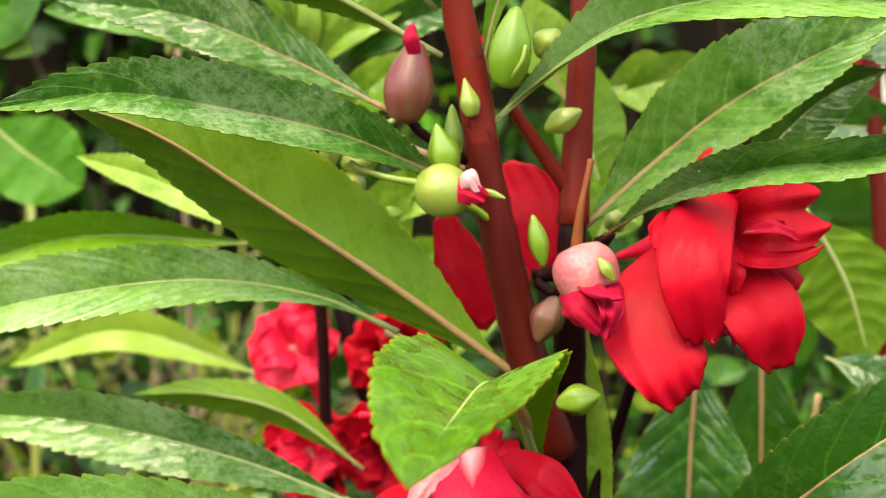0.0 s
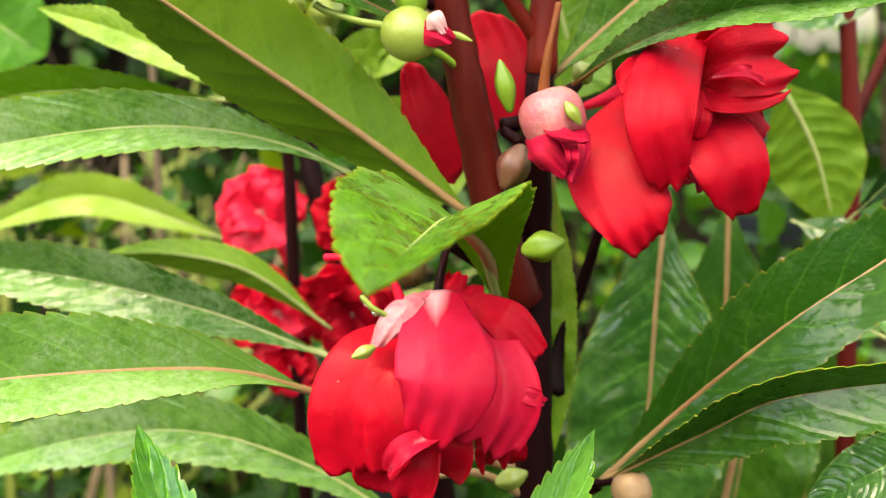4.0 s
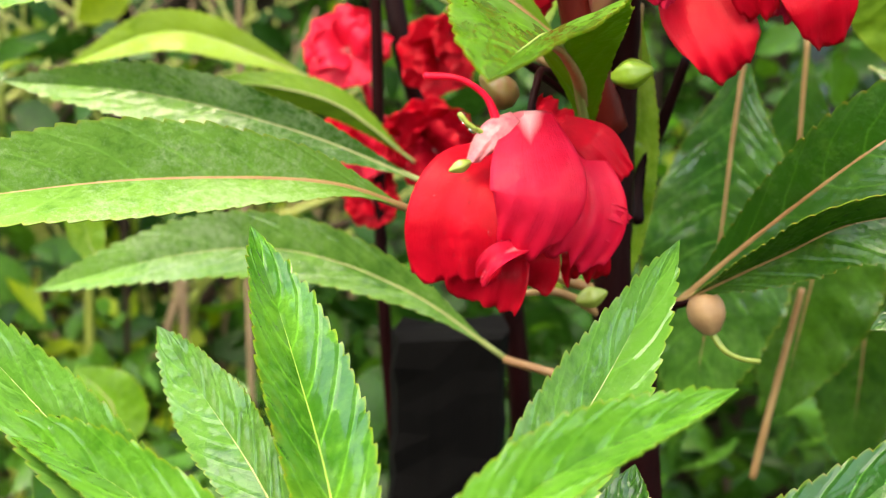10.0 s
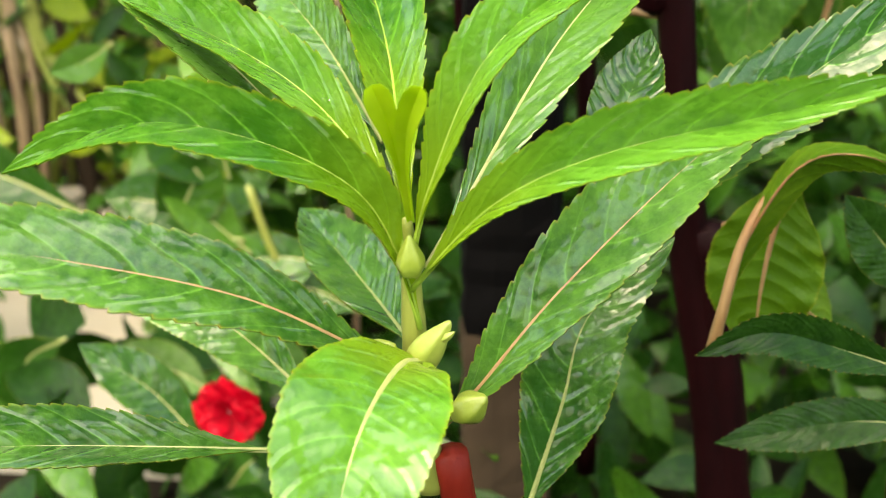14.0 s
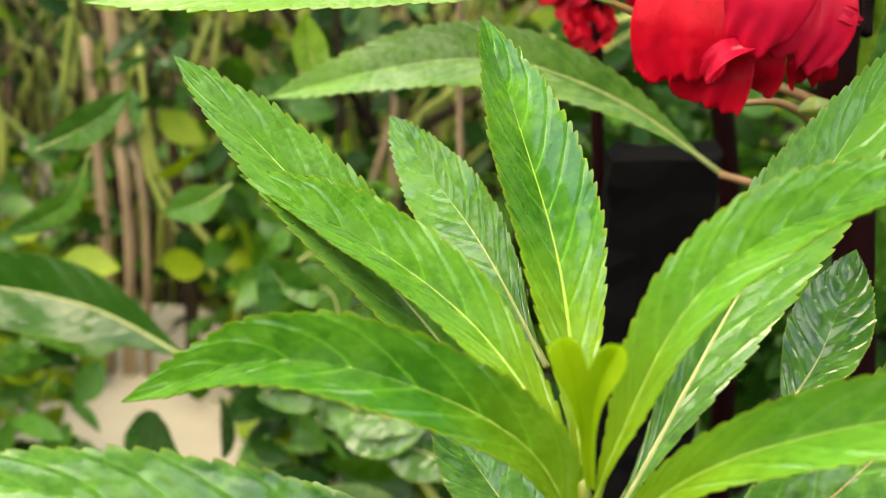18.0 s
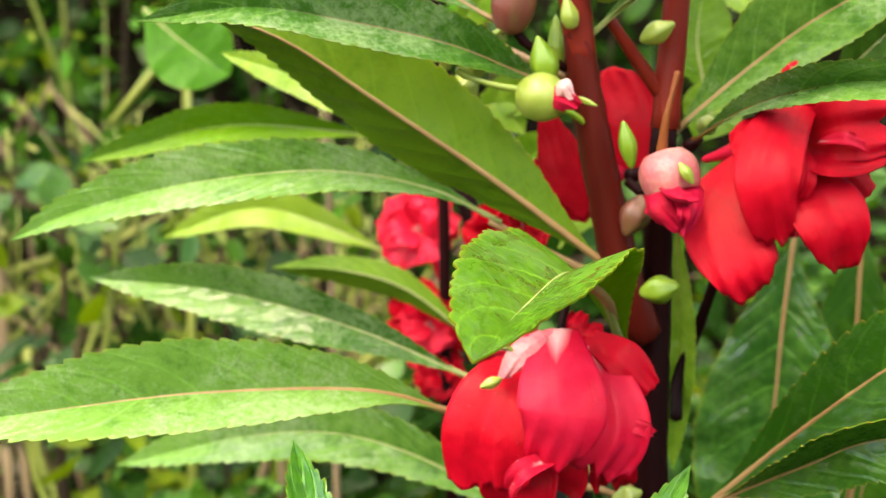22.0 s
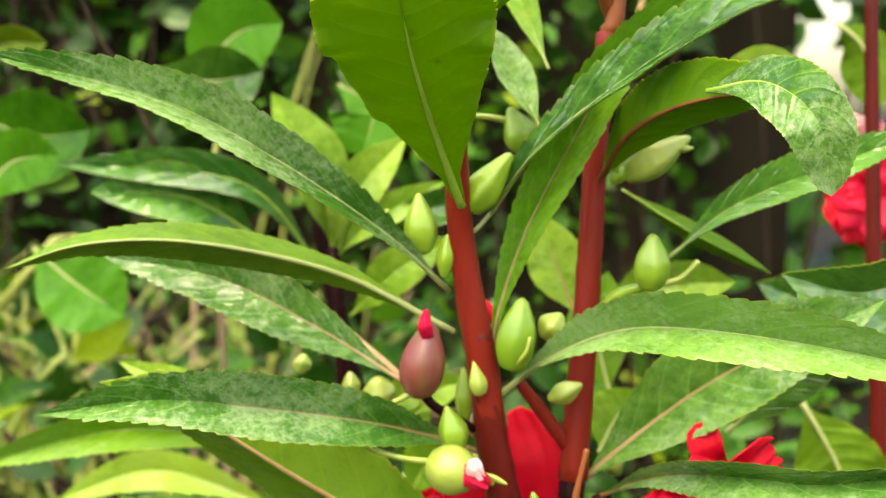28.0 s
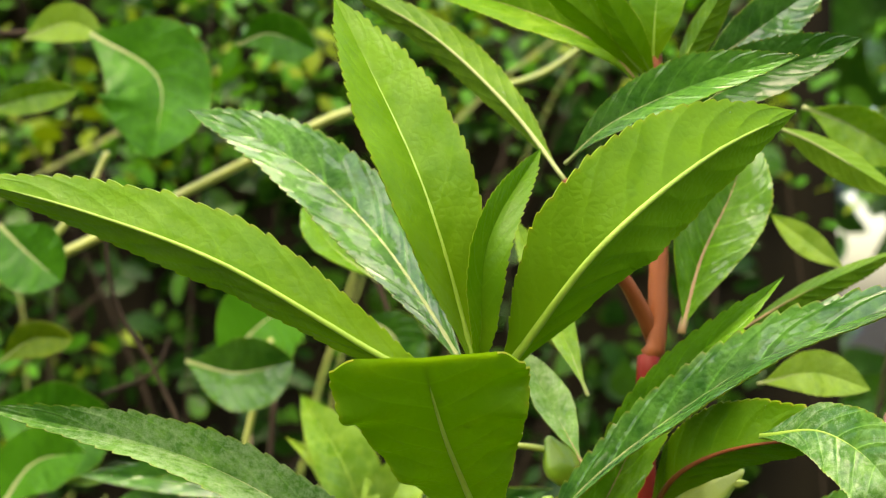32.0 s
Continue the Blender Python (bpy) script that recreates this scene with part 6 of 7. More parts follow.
leaf(side_plant, [(0.0426, 0.0872, 0.4384), (0.0535, 0.0873, 0.4399), (0.0666, 0.0874, 0.4415)], (-0.0097, -0.9894, 0.1449), 0.0096, 26, 26, PALE, RIB_PALE, 217, fine=False)
leaf(side_plant, [(0.0322, 0.0698, 0.4344), (0.0264, 0.0708, 0.4483), (0.0221, 0.0718, 0.4623)], (0.0738, -0.9926, 0.0959), 0.0090, 23, 23, PALE, RIB_PINK, 218, fine=False)
leaf(side_plant, [(0.0438, 0.0851, 0.4089), (0.0401, 0.0862, 0.4252), (0.0421, 0.0876, 0.4449)], (-0.0848, -0.9942, 0.0655), 0.0102, 16, 16, PALE, RIB_PALE, 219, fine=False)
leaf(side_plant, [(0.0464, 0.0869, 0.4352), (0.0609, 0.0874, 0.4413), (0.0788, 0.0874, 0.4425)], (0.0085, -0.9995, 0.0318), 0.0077, 24, 24, PALE, RIB_PALE, 220, fine=False)
leaf(side_plant, [(0.0394, 0.0672, 0.3967), (0.0438, 0.0679, 0.4063), (0.0499, 0.0684, 0.4144)], (-0.1490, -0.9763, 0.1571), 0.0090, 16, 16, PALE, RIB_PALE, 221, fine=False)
young_plant = thing("balsam_plant", "pale young balsam shoot glowing behind the stems", "plant", group="plants behind")
stalk('stem', young_plant, [(-0.0416, 0.1218, 0.4460), (-0.0394, 0.1203, 0.4245), (-0.0368, 0.1172, 0.3812), (-0.0292, 0.1083, 0.2529), (-0.0041, 0.1044, 0.0756), (0.0272, 0.0982, -0.1342)], [0.0018, 0.0020, 0.0022, 0.0023], STEM_SHADED, '', seed=222)
leaf(young_plant, [(-0.0416, 0.1218, 0.4460), (-0.0463, 0.1150, 0.4713), (-0.0607, 0.1167, 0.4946)], (0.3802, -0.9234, 0.0525), 0.0109, 30, 30, PALE, RIB_GREEN, 223, fine=False)
leaf(young_plant, [(-0.0412, 0.1219, 0.4478), (-0.0533, 0.1151, 0.4729), (-0.0649, 0.1158, 0.4823)], (0.1117, -0.9889, -0.0981), 0.0037, 25, 25, PALE, RIB_GREEN, 224, fine=False)
leaf(young_plant, [(-0.0398, 0.1218, 0.4460), (-0.0321, 0.1147, 0.4664), (-0.0184, 0.1158, 0.4823)], (-0.1435, -0.9866, -0.0781), 0.0082, 24, 24, PALE, RIB_GREEN, 225, fine=False)
leaf(young_plant, [(-0.0397, 0.1216, 0.4442), (-0.0284, 0.1139, 0.4559), (-0.0059, 0.1148, 0.4686)], (-0.2473, -0.9661, 0.0735), 0.0055, 26, 26, PALE, RIB_GREEN, 226, fine=False)
leaf(young_plant, [(-0.0416, 0.1218, 0.4460), (-0.0390, 0.1142, 0.4592), (-0.0410, 0.1150, 0.4714)], (0.1094, -0.9603, -0.2568), 0.0037, 16, 16, PALE, RIB_GREEN, 227, fine=False)
leaf(young_plant, [(-0.0469, 0.1215, 0.4423), (-0.0709, 0.1147, 0.4673), (-0.1277, 0.1150, 0.4715)], (0.1703, -0.9504, 0.2604), 0.0078, 37, 37, MATURE, RIB_GREEN, 228, fine=False)
leaf(young_plant, [(-0.0632, 0.1219, 0.4473), (-0.0868, 0.1144, 0.4618), (-0.1170, 0.1144, 0.4629)], (0.2201, -0.9217, 0.3193), 0.0110, 30, 30, MATURE, RIB_GREEN, 229, fine=False)
leaf(young_plant, [(-0.0326, 0.1218, 0.4462), (-0.0109, 0.1142, 0.4598), (0.0134, 0.1147, 0.4673)], (-0.0809, -0.9850, -0.1526), 0.0064, 25, 25, MATURE, RIB_GREEN, 230, fine=False)
leaf(young_plant, [(-0.0358, 0.1203, 0.4246), (-0.0211, 0.1129, 0.4403), (-0.0037, 0.1136, 0.4512)], (-0.1583, -0.9858, -0.0559), 0.0073, 16, 16, PALE, RIB_GREEN, 231, fine=False)
leaf(back_plant, [(-0.0253, 0.0844, 0.3983), (-0.0130, 0.0852, 0.4107), (-0.0037, 0.0856, 0.4168)], (0.0369, -0.9990, 0.0267), 0.0056, 16, 16, PALE, RIB_GREEN, 232, fine=False)
leaf(back_plant, [(-0.0145, 0.0846, 0.4014), (-0.0068, 0.0851, 0.4091), (0.0025, 0.0853, 0.4122)], (-0.0635, -0.9836, 0.1687), 0.0056, 25, 25, PALE, RIB_GREEN, 233, fine=False)
leaf(back_plant, [(0.0025, 0.0820, 0.3644), (0.0087, 0.0828, 0.3768), (0.0179, 0.0835, 0.3860)], (-0.0404, -0.9943, 0.0984), 0.0064, 16, 16, PALE, RIB_GREEN, 234, fine=False)
leaf(back_plant, [(-0.0145, 0.0828, 0.3768), (-0.0083, 0.0837, 0.3891), (0.0009, 0.0844, 0.3983)], (0.0075, -0.9979, 0.0644), 0.0080, 16, 16, PALE, RIB_GREEN, 235, fine=False)
leaf(back_plant, [(-0.0083, 0.0842, 0.3968), (-0.0145, 0.0848, 0.4045), (-0.0222, 0.0851, 0.4091)], (0.0048, -0.9972, 0.0752), 0.0064, 16, 16, PALE, RIB_GREEN, 236, fine=False)
vine = thing("vine", "climbing vine with broad bright leaves on thin yellow-green stalks", "vine")
leaf(vine, [(-0.1484, 0.1851, 0.6203), (-0.1232, 0.1839, 0.6032), (-0.1246, 0.1819, 0.5746)], (-0.0159, -0.9980, 0.0615), 0.0231, 25, 25, VINE, RIB_PALE, 237, shape=BROAD_SHAPE, fine=False)
leaf(vine, [(-0.1791, 0.1803, 0.5512), (-0.1685, 0.1795, 0.5410), (-0.1560, 0.1788, 0.5308)], (0.0039, -0.9972, 0.0742), 0.0145, 25, 25, VINE, RIB_PALE, 238, shape=BROAD_SHAPE, fine=False)
leaf(vine, [(-0.1890, 0.1831, 0.5921), (-0.1684, 0.1835, 0.5979), (-0.1519, 0.1836, 0.5997)], (0.0941, -0.9118, -0.3998), 0.0063, 26, 26, PALE, RIB_PALE, 239, shape=BROAD_SHAPE, fine=False)
leaf(vine, [(-0.1111, 0.1769, 0.5029), (-0.0931, 0.1766, 0.4988), (-0.0734, 0.1769, 0.5026)], (-0.0012, -0.9933, -0.1156), 0.0142, 25, 25, DEEP, RIB_PALE, 240, shape=BROAD_SHAPE, fine=False)
leaf(vine, [(-0.1755, 0.1734, 0.4528), (-0.1641, 0.1744, 0.4682), (-0.1462, 0.1747, 0.4720)], (0.0937, -0.9929, -0.0738), 0.0122, 16, 16, VINE, RIB_PALE, 241, shape=BROAD_SHAPE, fine=False)
leaf(vine, [(-0.0499, 0.1779, 0.5180), (-0.0382, 0.1774, 0.5101), (-0.0343, 0.1763, 0.4946)], (-0.1041, -0.9946, -0.0003), 0.0121, 26, 26, DEEP, RIB_PALE, 242, shape=BROAD_SHAPE, fine=False)
leaf(vine, [(-0.1774, 0.1769, 0.5033), (-0.1655, 0.1774, 0.5111), (-0.1513, 0.1774, 0.5110)], (0.0894, -0.9678, -0.2351), 0.0072, 25, 25, OLIVE, RIB_PALE, 243, shape=BROAD_SHAPE, fine=False)
leaf(vine, [(-0.0948, 0.1847, 0.6149), (-0.0826, 0.1850, 0.6188), (-0.0663, 0.1845, 0.6122)], (-0.0369, -0.9456, -0.3231), 0.0094, 24, 24, VINE, RIB_PALE, 244, shape=BROAD_SHAPE, fine=False)
leaf(vine, [(-0.1733, 0.1850, 0.6188), (-0.1568, 0.1854, 0.6247), (-0.1442, 0.1851, 0.6202)], (0.0150, -0.9704, -0.2411), 0.0074, 16, 16, PALE, RIB_PALE, 245, shape=BROAD_SHAPE, fine=False)
leaf(vine, [(-0.1939, 0.2097, 0.4855), (-0.1675, 0.2092, 0.4774), (-0.1456, 0.2094, 0.4799)], (-0.0153, -0.9979, -0.0627), 0.0203, 24, 24, VINE, RIB_PALE, 246, shape=BROAD_SHAPE, fine=False)
leaf(vine, [(-0.1087, 0.2106, 0.4978), (-0.0894, 0.2120, 0.5174), (-0.0722, 0.2123, 0.5219)], (0.1116, -0.9888, -0.0996), 0.0179, 16, 16, VINE, RIB_PALE, 247, shape=BROAD_SHAPE, fine=False)
leaf(vine, [(-0.0502, 0.2107, 0.4988), (-0.0371, 0.2101, 0.4905), (-0.0411, 0.2087, 0.4711)], (-0.0809, -0.9958, 0.0430), 0.0179, 24, 24, VINE, RIB_PALE, 248, shape=BROAD_SHAPE, fine=False)
leaf(vine, [(-0.1671, 0.2061, 0.4340), (-0.1516, 0.2053, 0.4213), (-0.1317, 0.2044, 0.4086)], (0.1380, -0.9558, 0.2596), 0.0181, 16, 16, VINE, RIB_PALE, 249, shape=BROAD_SHAPE, fine=False)
leaf(vine, [(-0.1805, 0.2078, 0.4576), (-0.1674, 0.2083, 0.4644), (-0.1498, 0.2078, 0.4582)], (0.0004, -0.9988, 0.0490), 0.0068, 16, 16, PALE, RIB_PALE, 250, shape=BROAD_SHAPE, fine=False)
stalk('tendril', vine, [(-0.1975, 0.2043, 0.5297), (-0.1698, 0.2050, 0.5400), (-0.1359, 0.2062, 0.5565), (-0.0936, 0.2076, 0.5772), (-0.0703, 0.2085, 0.5896), (-0.0534, 0.2089, 0.5957)], [0.0021, 0.0017], STEM_GREEN, '', seed=251, sides=7, steps=14)
stalk('tendril', vine, [(-0.1721, 0.2053, 0.5443), (-0.1576, 0.2067, 0.5632), (-0.1494, 0.2078, 0.5802)], [0.0015, 0.0012], STEM_GREEN, '', seed=252, sides=7, steps=14)
stalk('tendril', vine, [(-0.1173, 0.2004, 0.4733), (-0.1304, 0.2022, 0.5000), (-0.1459, 0.2041, 0.5271), (-0.1514, 0.2074, 0.5738)], [0.0009, 0.0008], WOOD, '', seed=253, sides=7, steps=14)
stalk('tendril', vine, [(-0.1492, 0.2015, 0.4898), (-0.1304, 0.2021, 0.4979), (-0.1243, 0.2030, 0.5103)], [0.0009, 0.0007], WOOD, '', seed=254, sides=7, steps=14)
stalk('tendril', vine, [(-0.0983, 0.1992, 0.4571), (-0.0944, 0.2006, 0.4773), (-0.0865, 0.2029, 0.5100)], [0.0014, 0.0012], STEM_GREEN, '', seed=255, sides=7, steps=14)
stalk('tendril', vine, [(-0.1925, 0.2111, 0.6269), (-0.1726, 0.2111, 0.6264), (-0.1484, 0.2107, 0.6215)], [0.0013, 0.0010], WOOD, '', seed=256, sides=7, steps=14)
stalk('tendril', vine, [(-0.0491, 0.2046, 0.5344), (-0.0428, 0.2035, 0.5178), (-0.0408, 0.2026, 0.5055)], [0.0012, 0.0010], WOOD, '', seed=257, sides=7, steps=14)
stalk('tendril', vine, [(-0.0071, 0.2093, 0.6011), (0.0139, 0.2097, 0.6071), (0.0349, 0.2107, 0.6216)], [0.0015, 0.0012], STEM_GREEN, '', seed=258, sides=7, steps=14)
stalk('tendril', vine, [(-0.0852, 0.2014, 0.4875), (-0.0870, 0.1994, 0.4600), (-0.0906, 0.1960, 0.4109)], [0.0013, 0.0010], WOOD, '', seed=260, sides=7, steps=14)
stalk('tendril', vine, [(-0.1090, 0.2684, 0.4713), (-0.1042, 0.2667, 0.3245), (-0.0946, 0.2597, -0.0188)], [0.0014, 0.0018], STRAW, '', seed=261, sides=7, steps=14)
stalks = thing("dry_stalks", "bundle of thin dry stalks leaning among the weeds", "stalks")
stalk('stalk', stalks, [(-0.3491, 0.4466, 0.3393), (-0.3437, 0.4411, 0.2597), (-0.3393, 0.4362, 0.1909), (-0.3268, 0.4323, 0.1348), (-0.3461, 0.3698, -0.7599)], [0.0026, 0.0027], STRAW, '', seed=262, sides=7, steps=10)
stalk('stalk', stalks, [(-0.3057, 0.4462, 0.3335), (-0.3045, 0.4411, 0.2608), (-0.3087, 0.4358, 0.1853)], [0.0021, 0.0021], WOOD, '', seed=263, sides=7, steps=10)
stalk('stalk', stalks, [(-0.2071, 0.4436, 0.2965), (-0.2041, 0.4400, 0.2439), (-0.2026, 0.4367, 0.1968), (-0.1952, 0.3720, -0.7273)], [0.0018, 0.0019], WOOD, '', seed=264, sides=7, steps=10)
stalk('stalk', stalks, [(-0.3589, 0.4452, 0.3194), (-0.3689, 0.4410, 0.2589), (-0.3793, 0.4366, 0.1963)], [0.0021, 0.0022], STEM_GREEN, '', seed=265, sides=7, steps=10)
stalk('stalk', stalks, [(-0.2745, 0.4465, 0.3372), (-0.2723, 0.4431, 0.2884), (-0.2810, 0.4381, 0.2175)], [0.0018, 0.0018], STEM_GREEN, '', seed=266, sides=7, steps=10)
stalk('stalk', stalks, [(-0.3586, 0.4373, 0.2057), (-0.3572, 0.4334, 0.1500), (-0.3560, 0.4288, 0.0840), (-0.3909, 0.3342, -1.2688)], [0.0028, 0.0030], STRAW, '', seed=267, sides=7, steps=10)
stalk('stalk', stalks, [(-0.3312, 0.4369, 0.2007), (-0.3181, 0.4326, 0.1389), (-0.2816, 0.4293, 0.0914), (-0.2667, 0.4278, 0.0705), (-0.2523, 0.3386, -1.2062)], [0.0025, 0.0026], STEM_GREEN, '', seed=268, sides=7, steps=10)
stalk('stalk', stalks, [(-0.3094, 0.4370, 0.2022), (-0.3071, 0.4322, 0.1327), (-0.3006, 0.4284, 0.0783), (-0.3042, 0.3369, -1.2296)], [0.0024, 0.0026], WOOD, '', seed=269, sides=7, steps=10)
stalk('stalk', stalks, [(-0.2767, 0.4438, 0.2983), (-0.2570, 0.4454, 0.3213), (-0.2343, 0.4470, 0.3441)], [0.0020, 0.0020], STEM_GREEN, '', seed=270, sides=7, steps=10)
stalk('stalk', stalks, [(-0.1962, 0.4319, 0.1292), (-0.1731, 0.4355, 0.1802), (-0.1699, 0.4378, 0.2134), (-0.1573, 0.3867, -0.5179)], [0.0027, 0.0026], STRAW, '', seed=271, sides=7, steps=10)
stalk('stalk', stalks, [(-0.3427, 0.4349, 0.1717), (-0.3390, 0.4319, 0.1288), (-0.3377, 0.4298, 0.0991), (-0.4459, 0.3242, -1.4112)], [0.0033, 0.0034], STRAW, '', seed=272, sides=7, steps=10)
stalk('stalk', stalks, [(0.1507, 0.4292, 0.0905), (0.1619, 0.4246, 0.0240), (0.1727, 0.4191, -0.0543), (0.2844, 0.3465, -1.0927)], [0.0025, 0.0026], WOOD, '', seed=273, sides=7, steps=10)
stalk('stalk', stalks, [(0.1821, 0.4252, 0.0324), (0.1954, 0.4209, -0.0292), (0.2057, 0.4163, -0.0939)], [0.0024, 0.0024], STEM_GREEN, '', seed=274, sides=7, steps=10)
stalk('stalk', stalks, [(0.1372, 0.4277, 0.0682), (0.1532, 0.4246, 0.0237), (0.1542, 0.4224, -0.0072), (0.2645, 0.3463, -1.0955)], [0.0021, 0.0022], STEM_GREEN, '', seed=275, sides=7, steps=10)
stalk('stalk', stalks, [(-0.3621, 0.4394, 0.2367), (-0.3569, 0.4349, 0.1717), (-0.3537, 0.4291, 0.0885), (-0.3718, 0.3451, -1.1125)], [0.0032, 0.0034], STRAW, '', seed=276, sides=7, steps=10)
stalk('stalk', stalks, [(-0.3279, 0.4391, 0.2322), (-0.3183, 0.4339, 0.1572), (-0.2855, 0.4308, 0.1136), (-0.2633, 0.4292, 0.0902)], [0.0021, 0.0022], STEM_GREEN, '', seed=277, sides=7, steps=10)
stalk('stalk', stalks, [(-0.4313, 0.4387, 0.2254), (-0.4197, 0.4343, 0.1632), (-0.4390, 0.4298, 0.0989), (-0.4982, 0.3416, -1.1621)], [0.0025, 0.0026], STEM_GREEN, '', seed=278, sides=7, steps=10)
stalk('stalk', stalks, [(-0.3103, 0.4373, 0.2064), (-0.3038, 0.4325, 0.1372), (-0.2968, 0.4295, 0.0942), (-0.2898, 0.3473, -1.0804)], [0.0028, 0.0029], WOOD, '', seed=279, sides=7, steps=10)
stalk('stalk', stalks, [(-0.3585, 0.4479, 0.3577), (-0.3523, 0.4437, 0.2968), (-0.3445, 0.4383, 0.2209), (-0.3398, 0.4344, 0.1644), (-0.3384, 0.3800, -0.6129)], [0.0028, 0.0029], STRAW, '', seed=280, sides=7, steps=10)
stalk('stalk', stalks, [(-0.2737, 0.4488, 0.3699), (-0.2461, 0.4504, 0.3934), (-0.2291, 0.4516, 0.4100), (-0.2121, 0.3817, -0.5886)], [0.0027, 0.0027], STEM_GREEN, '', seed=281, sides=7, steps=10)
stalk('stalk', stalks, [(-0.3055, 0.4457, 0.3256), (-0.2986, 0.4438, 0.2988), (-0.2882, 0.4410, 0.2583)], [0.0021, 0.0021], STEM_GREEN, '', seed=282, sides=7, steps=10)
low_plant = thing("balsam_plant", "low balsam with dark leaves and red flowers near the ground", "plant", group="plants behind")
flower_at(low_plant, (-0.1014, 0.0334, 0.1500), 0.0125, (0.0000, -1.0000, 0.2000), 20, PETAL)
flower_at(low_plant, (-0.3433, 0.2093, -0.0079), 0.0322, (0.0000, -1.0000, 0.3000), 21, PETAL)
flower_at(low_plant, (-0.3069, 0.2110, 0.0155), 0.0177, (0.0000, -1.0000, 0.3000), 22, PETAL)
leaf(low_plant, [(-0.1987, 0.1330, 0.1191), (-0.2172, 0.1322, 0.1071), (-0.2194, 0.1302, 0.0797)], (0.1352, -0.9908, -0.0018), 0.0151, 16, 16, DEEP, RIB_PALE, 283, fine=False)
leaf(low_plant, [(-0.1550, 0.1361, 0.1628), (-0.1400, 0.1378, 0.1878), (-0.1347, 0.1394, 0.2113)], (0.1170, -0.9929, 0.0205), 0.0141, 16, 16, DEEP, RIB_PALE, 284, fine=False)
leaf(low_plant, [(-0.0850, 0.1360, 0.1627), (-0.1082, 0.1356, 0.1562), (-0.1314, 0.1362, 0.1644)], (0.0139, -0.8977, 0.4403), 0.0143, 16, 16, MATURE, RIB_PALE, 285, fine=False)
leaf(low_plant, [(-0.1174, 0.1359, 0.1604), (-0.1357, 0.1370, 0.1762), (-0.1539, 0.1379, 0.1893)], (0.3656, -0.7749, 0.5155), 0.0118, 28, 28, DEEP, RIB_PALE, 286, fine=False)
leaf(low_plant, [(-0.1812, 0.1368, 0.1729), (-0.2298, 0.1382, 0.1932), (-0.3046, 0.1386, 0.1998)], (0.0671, -0.9255, 0.3728), 0.0172, 21, 21, DEEP, RIB_PALE, 287, fine=False)
leaf(low_plant, [(-0.1199, 0.1363, 0.1661), (-0.1401, 0.1364, 0.1683), (-0.1582, 0.1360, 0.1615)], (-0.0402, -0.9148, 0.4019), 0.0113, 16, 16, DEEP, RIB_PALE, 288, fine=False)
leaf(low_plant, [(-0.1409, 0.1399, 0.2176), (-0.1282, 0.1409, 0.2316), (-0.1413, 0.1420, 0.2473)], (0.2443, -0.9671, 0.0716), 0.0129, 16, 16, LIGHT, RIB_PALE, 289, fine=False)
leaf(low_plant, [(-0.0723, 0.1342, 0.1370), (-0.0925, 0.1349, 0.1461), (-0.1126, 0.1350, 0.1482)], (0.1157, -0.8725, 0.4747), 0.0124, 16, 16, MATURE, RIB_PALE, 290, fine=False)
leaf(low_plant, [(-0.2126, 0.1291, 0.0630), (-0.2244, 0.1308, 0.0879), (-0.2388, 0.1320, 0.1041)], (0.4822, -0.7973, 0.3630), 0.0147, 16, 16, DEEP, RIB_PALE, 291, fine=False)
leaf(low_plant, [(-0.2226, 0.1424, 0.2535), (-0.2326, 0.1410, 0.2334), (-0.2617, 0.1399, 0.2175)], (0.0930, -0.9952, -0.0315), 0.0056, 16, 16, DEEP, RIB_PALE, 292, fine=False)
leaf(low_plant, [(-0.1672, 0.1418, 0.2452), (-0.1782, 0.1413, 0.2379), (-0.1939, 0.1409, 0.2323)], (-0.0270, -0.9918, 0.1253), 0.0076, 16, 16, DEEP, RIB_PALE, 293, fine=False)
leaf(low_plant, [(-0.1319, 0.1378, 0.1875), (-0.1447, 0.1389, 0.2042), (-0.1553, 0.1400, 0.2188)], (0.1938, -0.9579, 0.2118), 0.0131, 26, 26, DEEP, RIB_PALE, 294, fine=False)
leaf(low_plant, [(-0.2445, 0.1424, 0.2529), (-0.2216, 0.1432, 0.2647), (-0.2057, 0.1441, 0.2780)], (0.0483, -0.9988, -0.0049), 0.0076, 16, 16, DEEP, RIB_PALE, 295, fine=False)
leaf(low_plant, [(-0.1311, 0.1443, 0.2810), (-0.1372, 0.1453, 0.2950), (-0.1391, 0.1463, 0.3100)], (0.4193, -0.8903, 0.1777), 0.0071, 24, 24, PALE, RIB_PALE, 296, fine=False)
leaf(low_plant, [(-0.1342, 0.1314, 0.0961), (-0.1580, 0.1322, 0.1079), (-0.1869, 0.1316, 0.0986)], (0.0107, -0.9553, 0.2955), 0.0166, 31, 31, FILM_SHEEN, RIB_PALE, 297, fine=False)
leaf(low_plant, [(-0.1344, 0.1281, 0.0484), (-0.1190, 0.1293, 0.0667), (-0.0992, 0.1291, 0.0630)], (-0.1576, -0.8833, 0.4415), 0.0152, 16, 16, MATURE, RIB_PALE, 298, fine=False)
leaf(low_plant, [(-0.1305, 0.1361, 0.1635), (-0.1499, 0.1372, 0.1794), (-0.1769, 0.1375, 0.1832)], (0.1647, -0.8784, 0.4487), 0.0139, 16, 16, DEEP, RIB_PALE, 299, fine=False)
leaf(low_plant, [(-0.0831, 0.1356, 0.1556), (-0.1056, 0.1358, 0.1596), (-0.1333, 0.1354, 0.1537)], (-0.0188, -0.8367, 0.5474), 0.0105, 24, 24, MATURE, RIB_PALE, 300, fine=False)
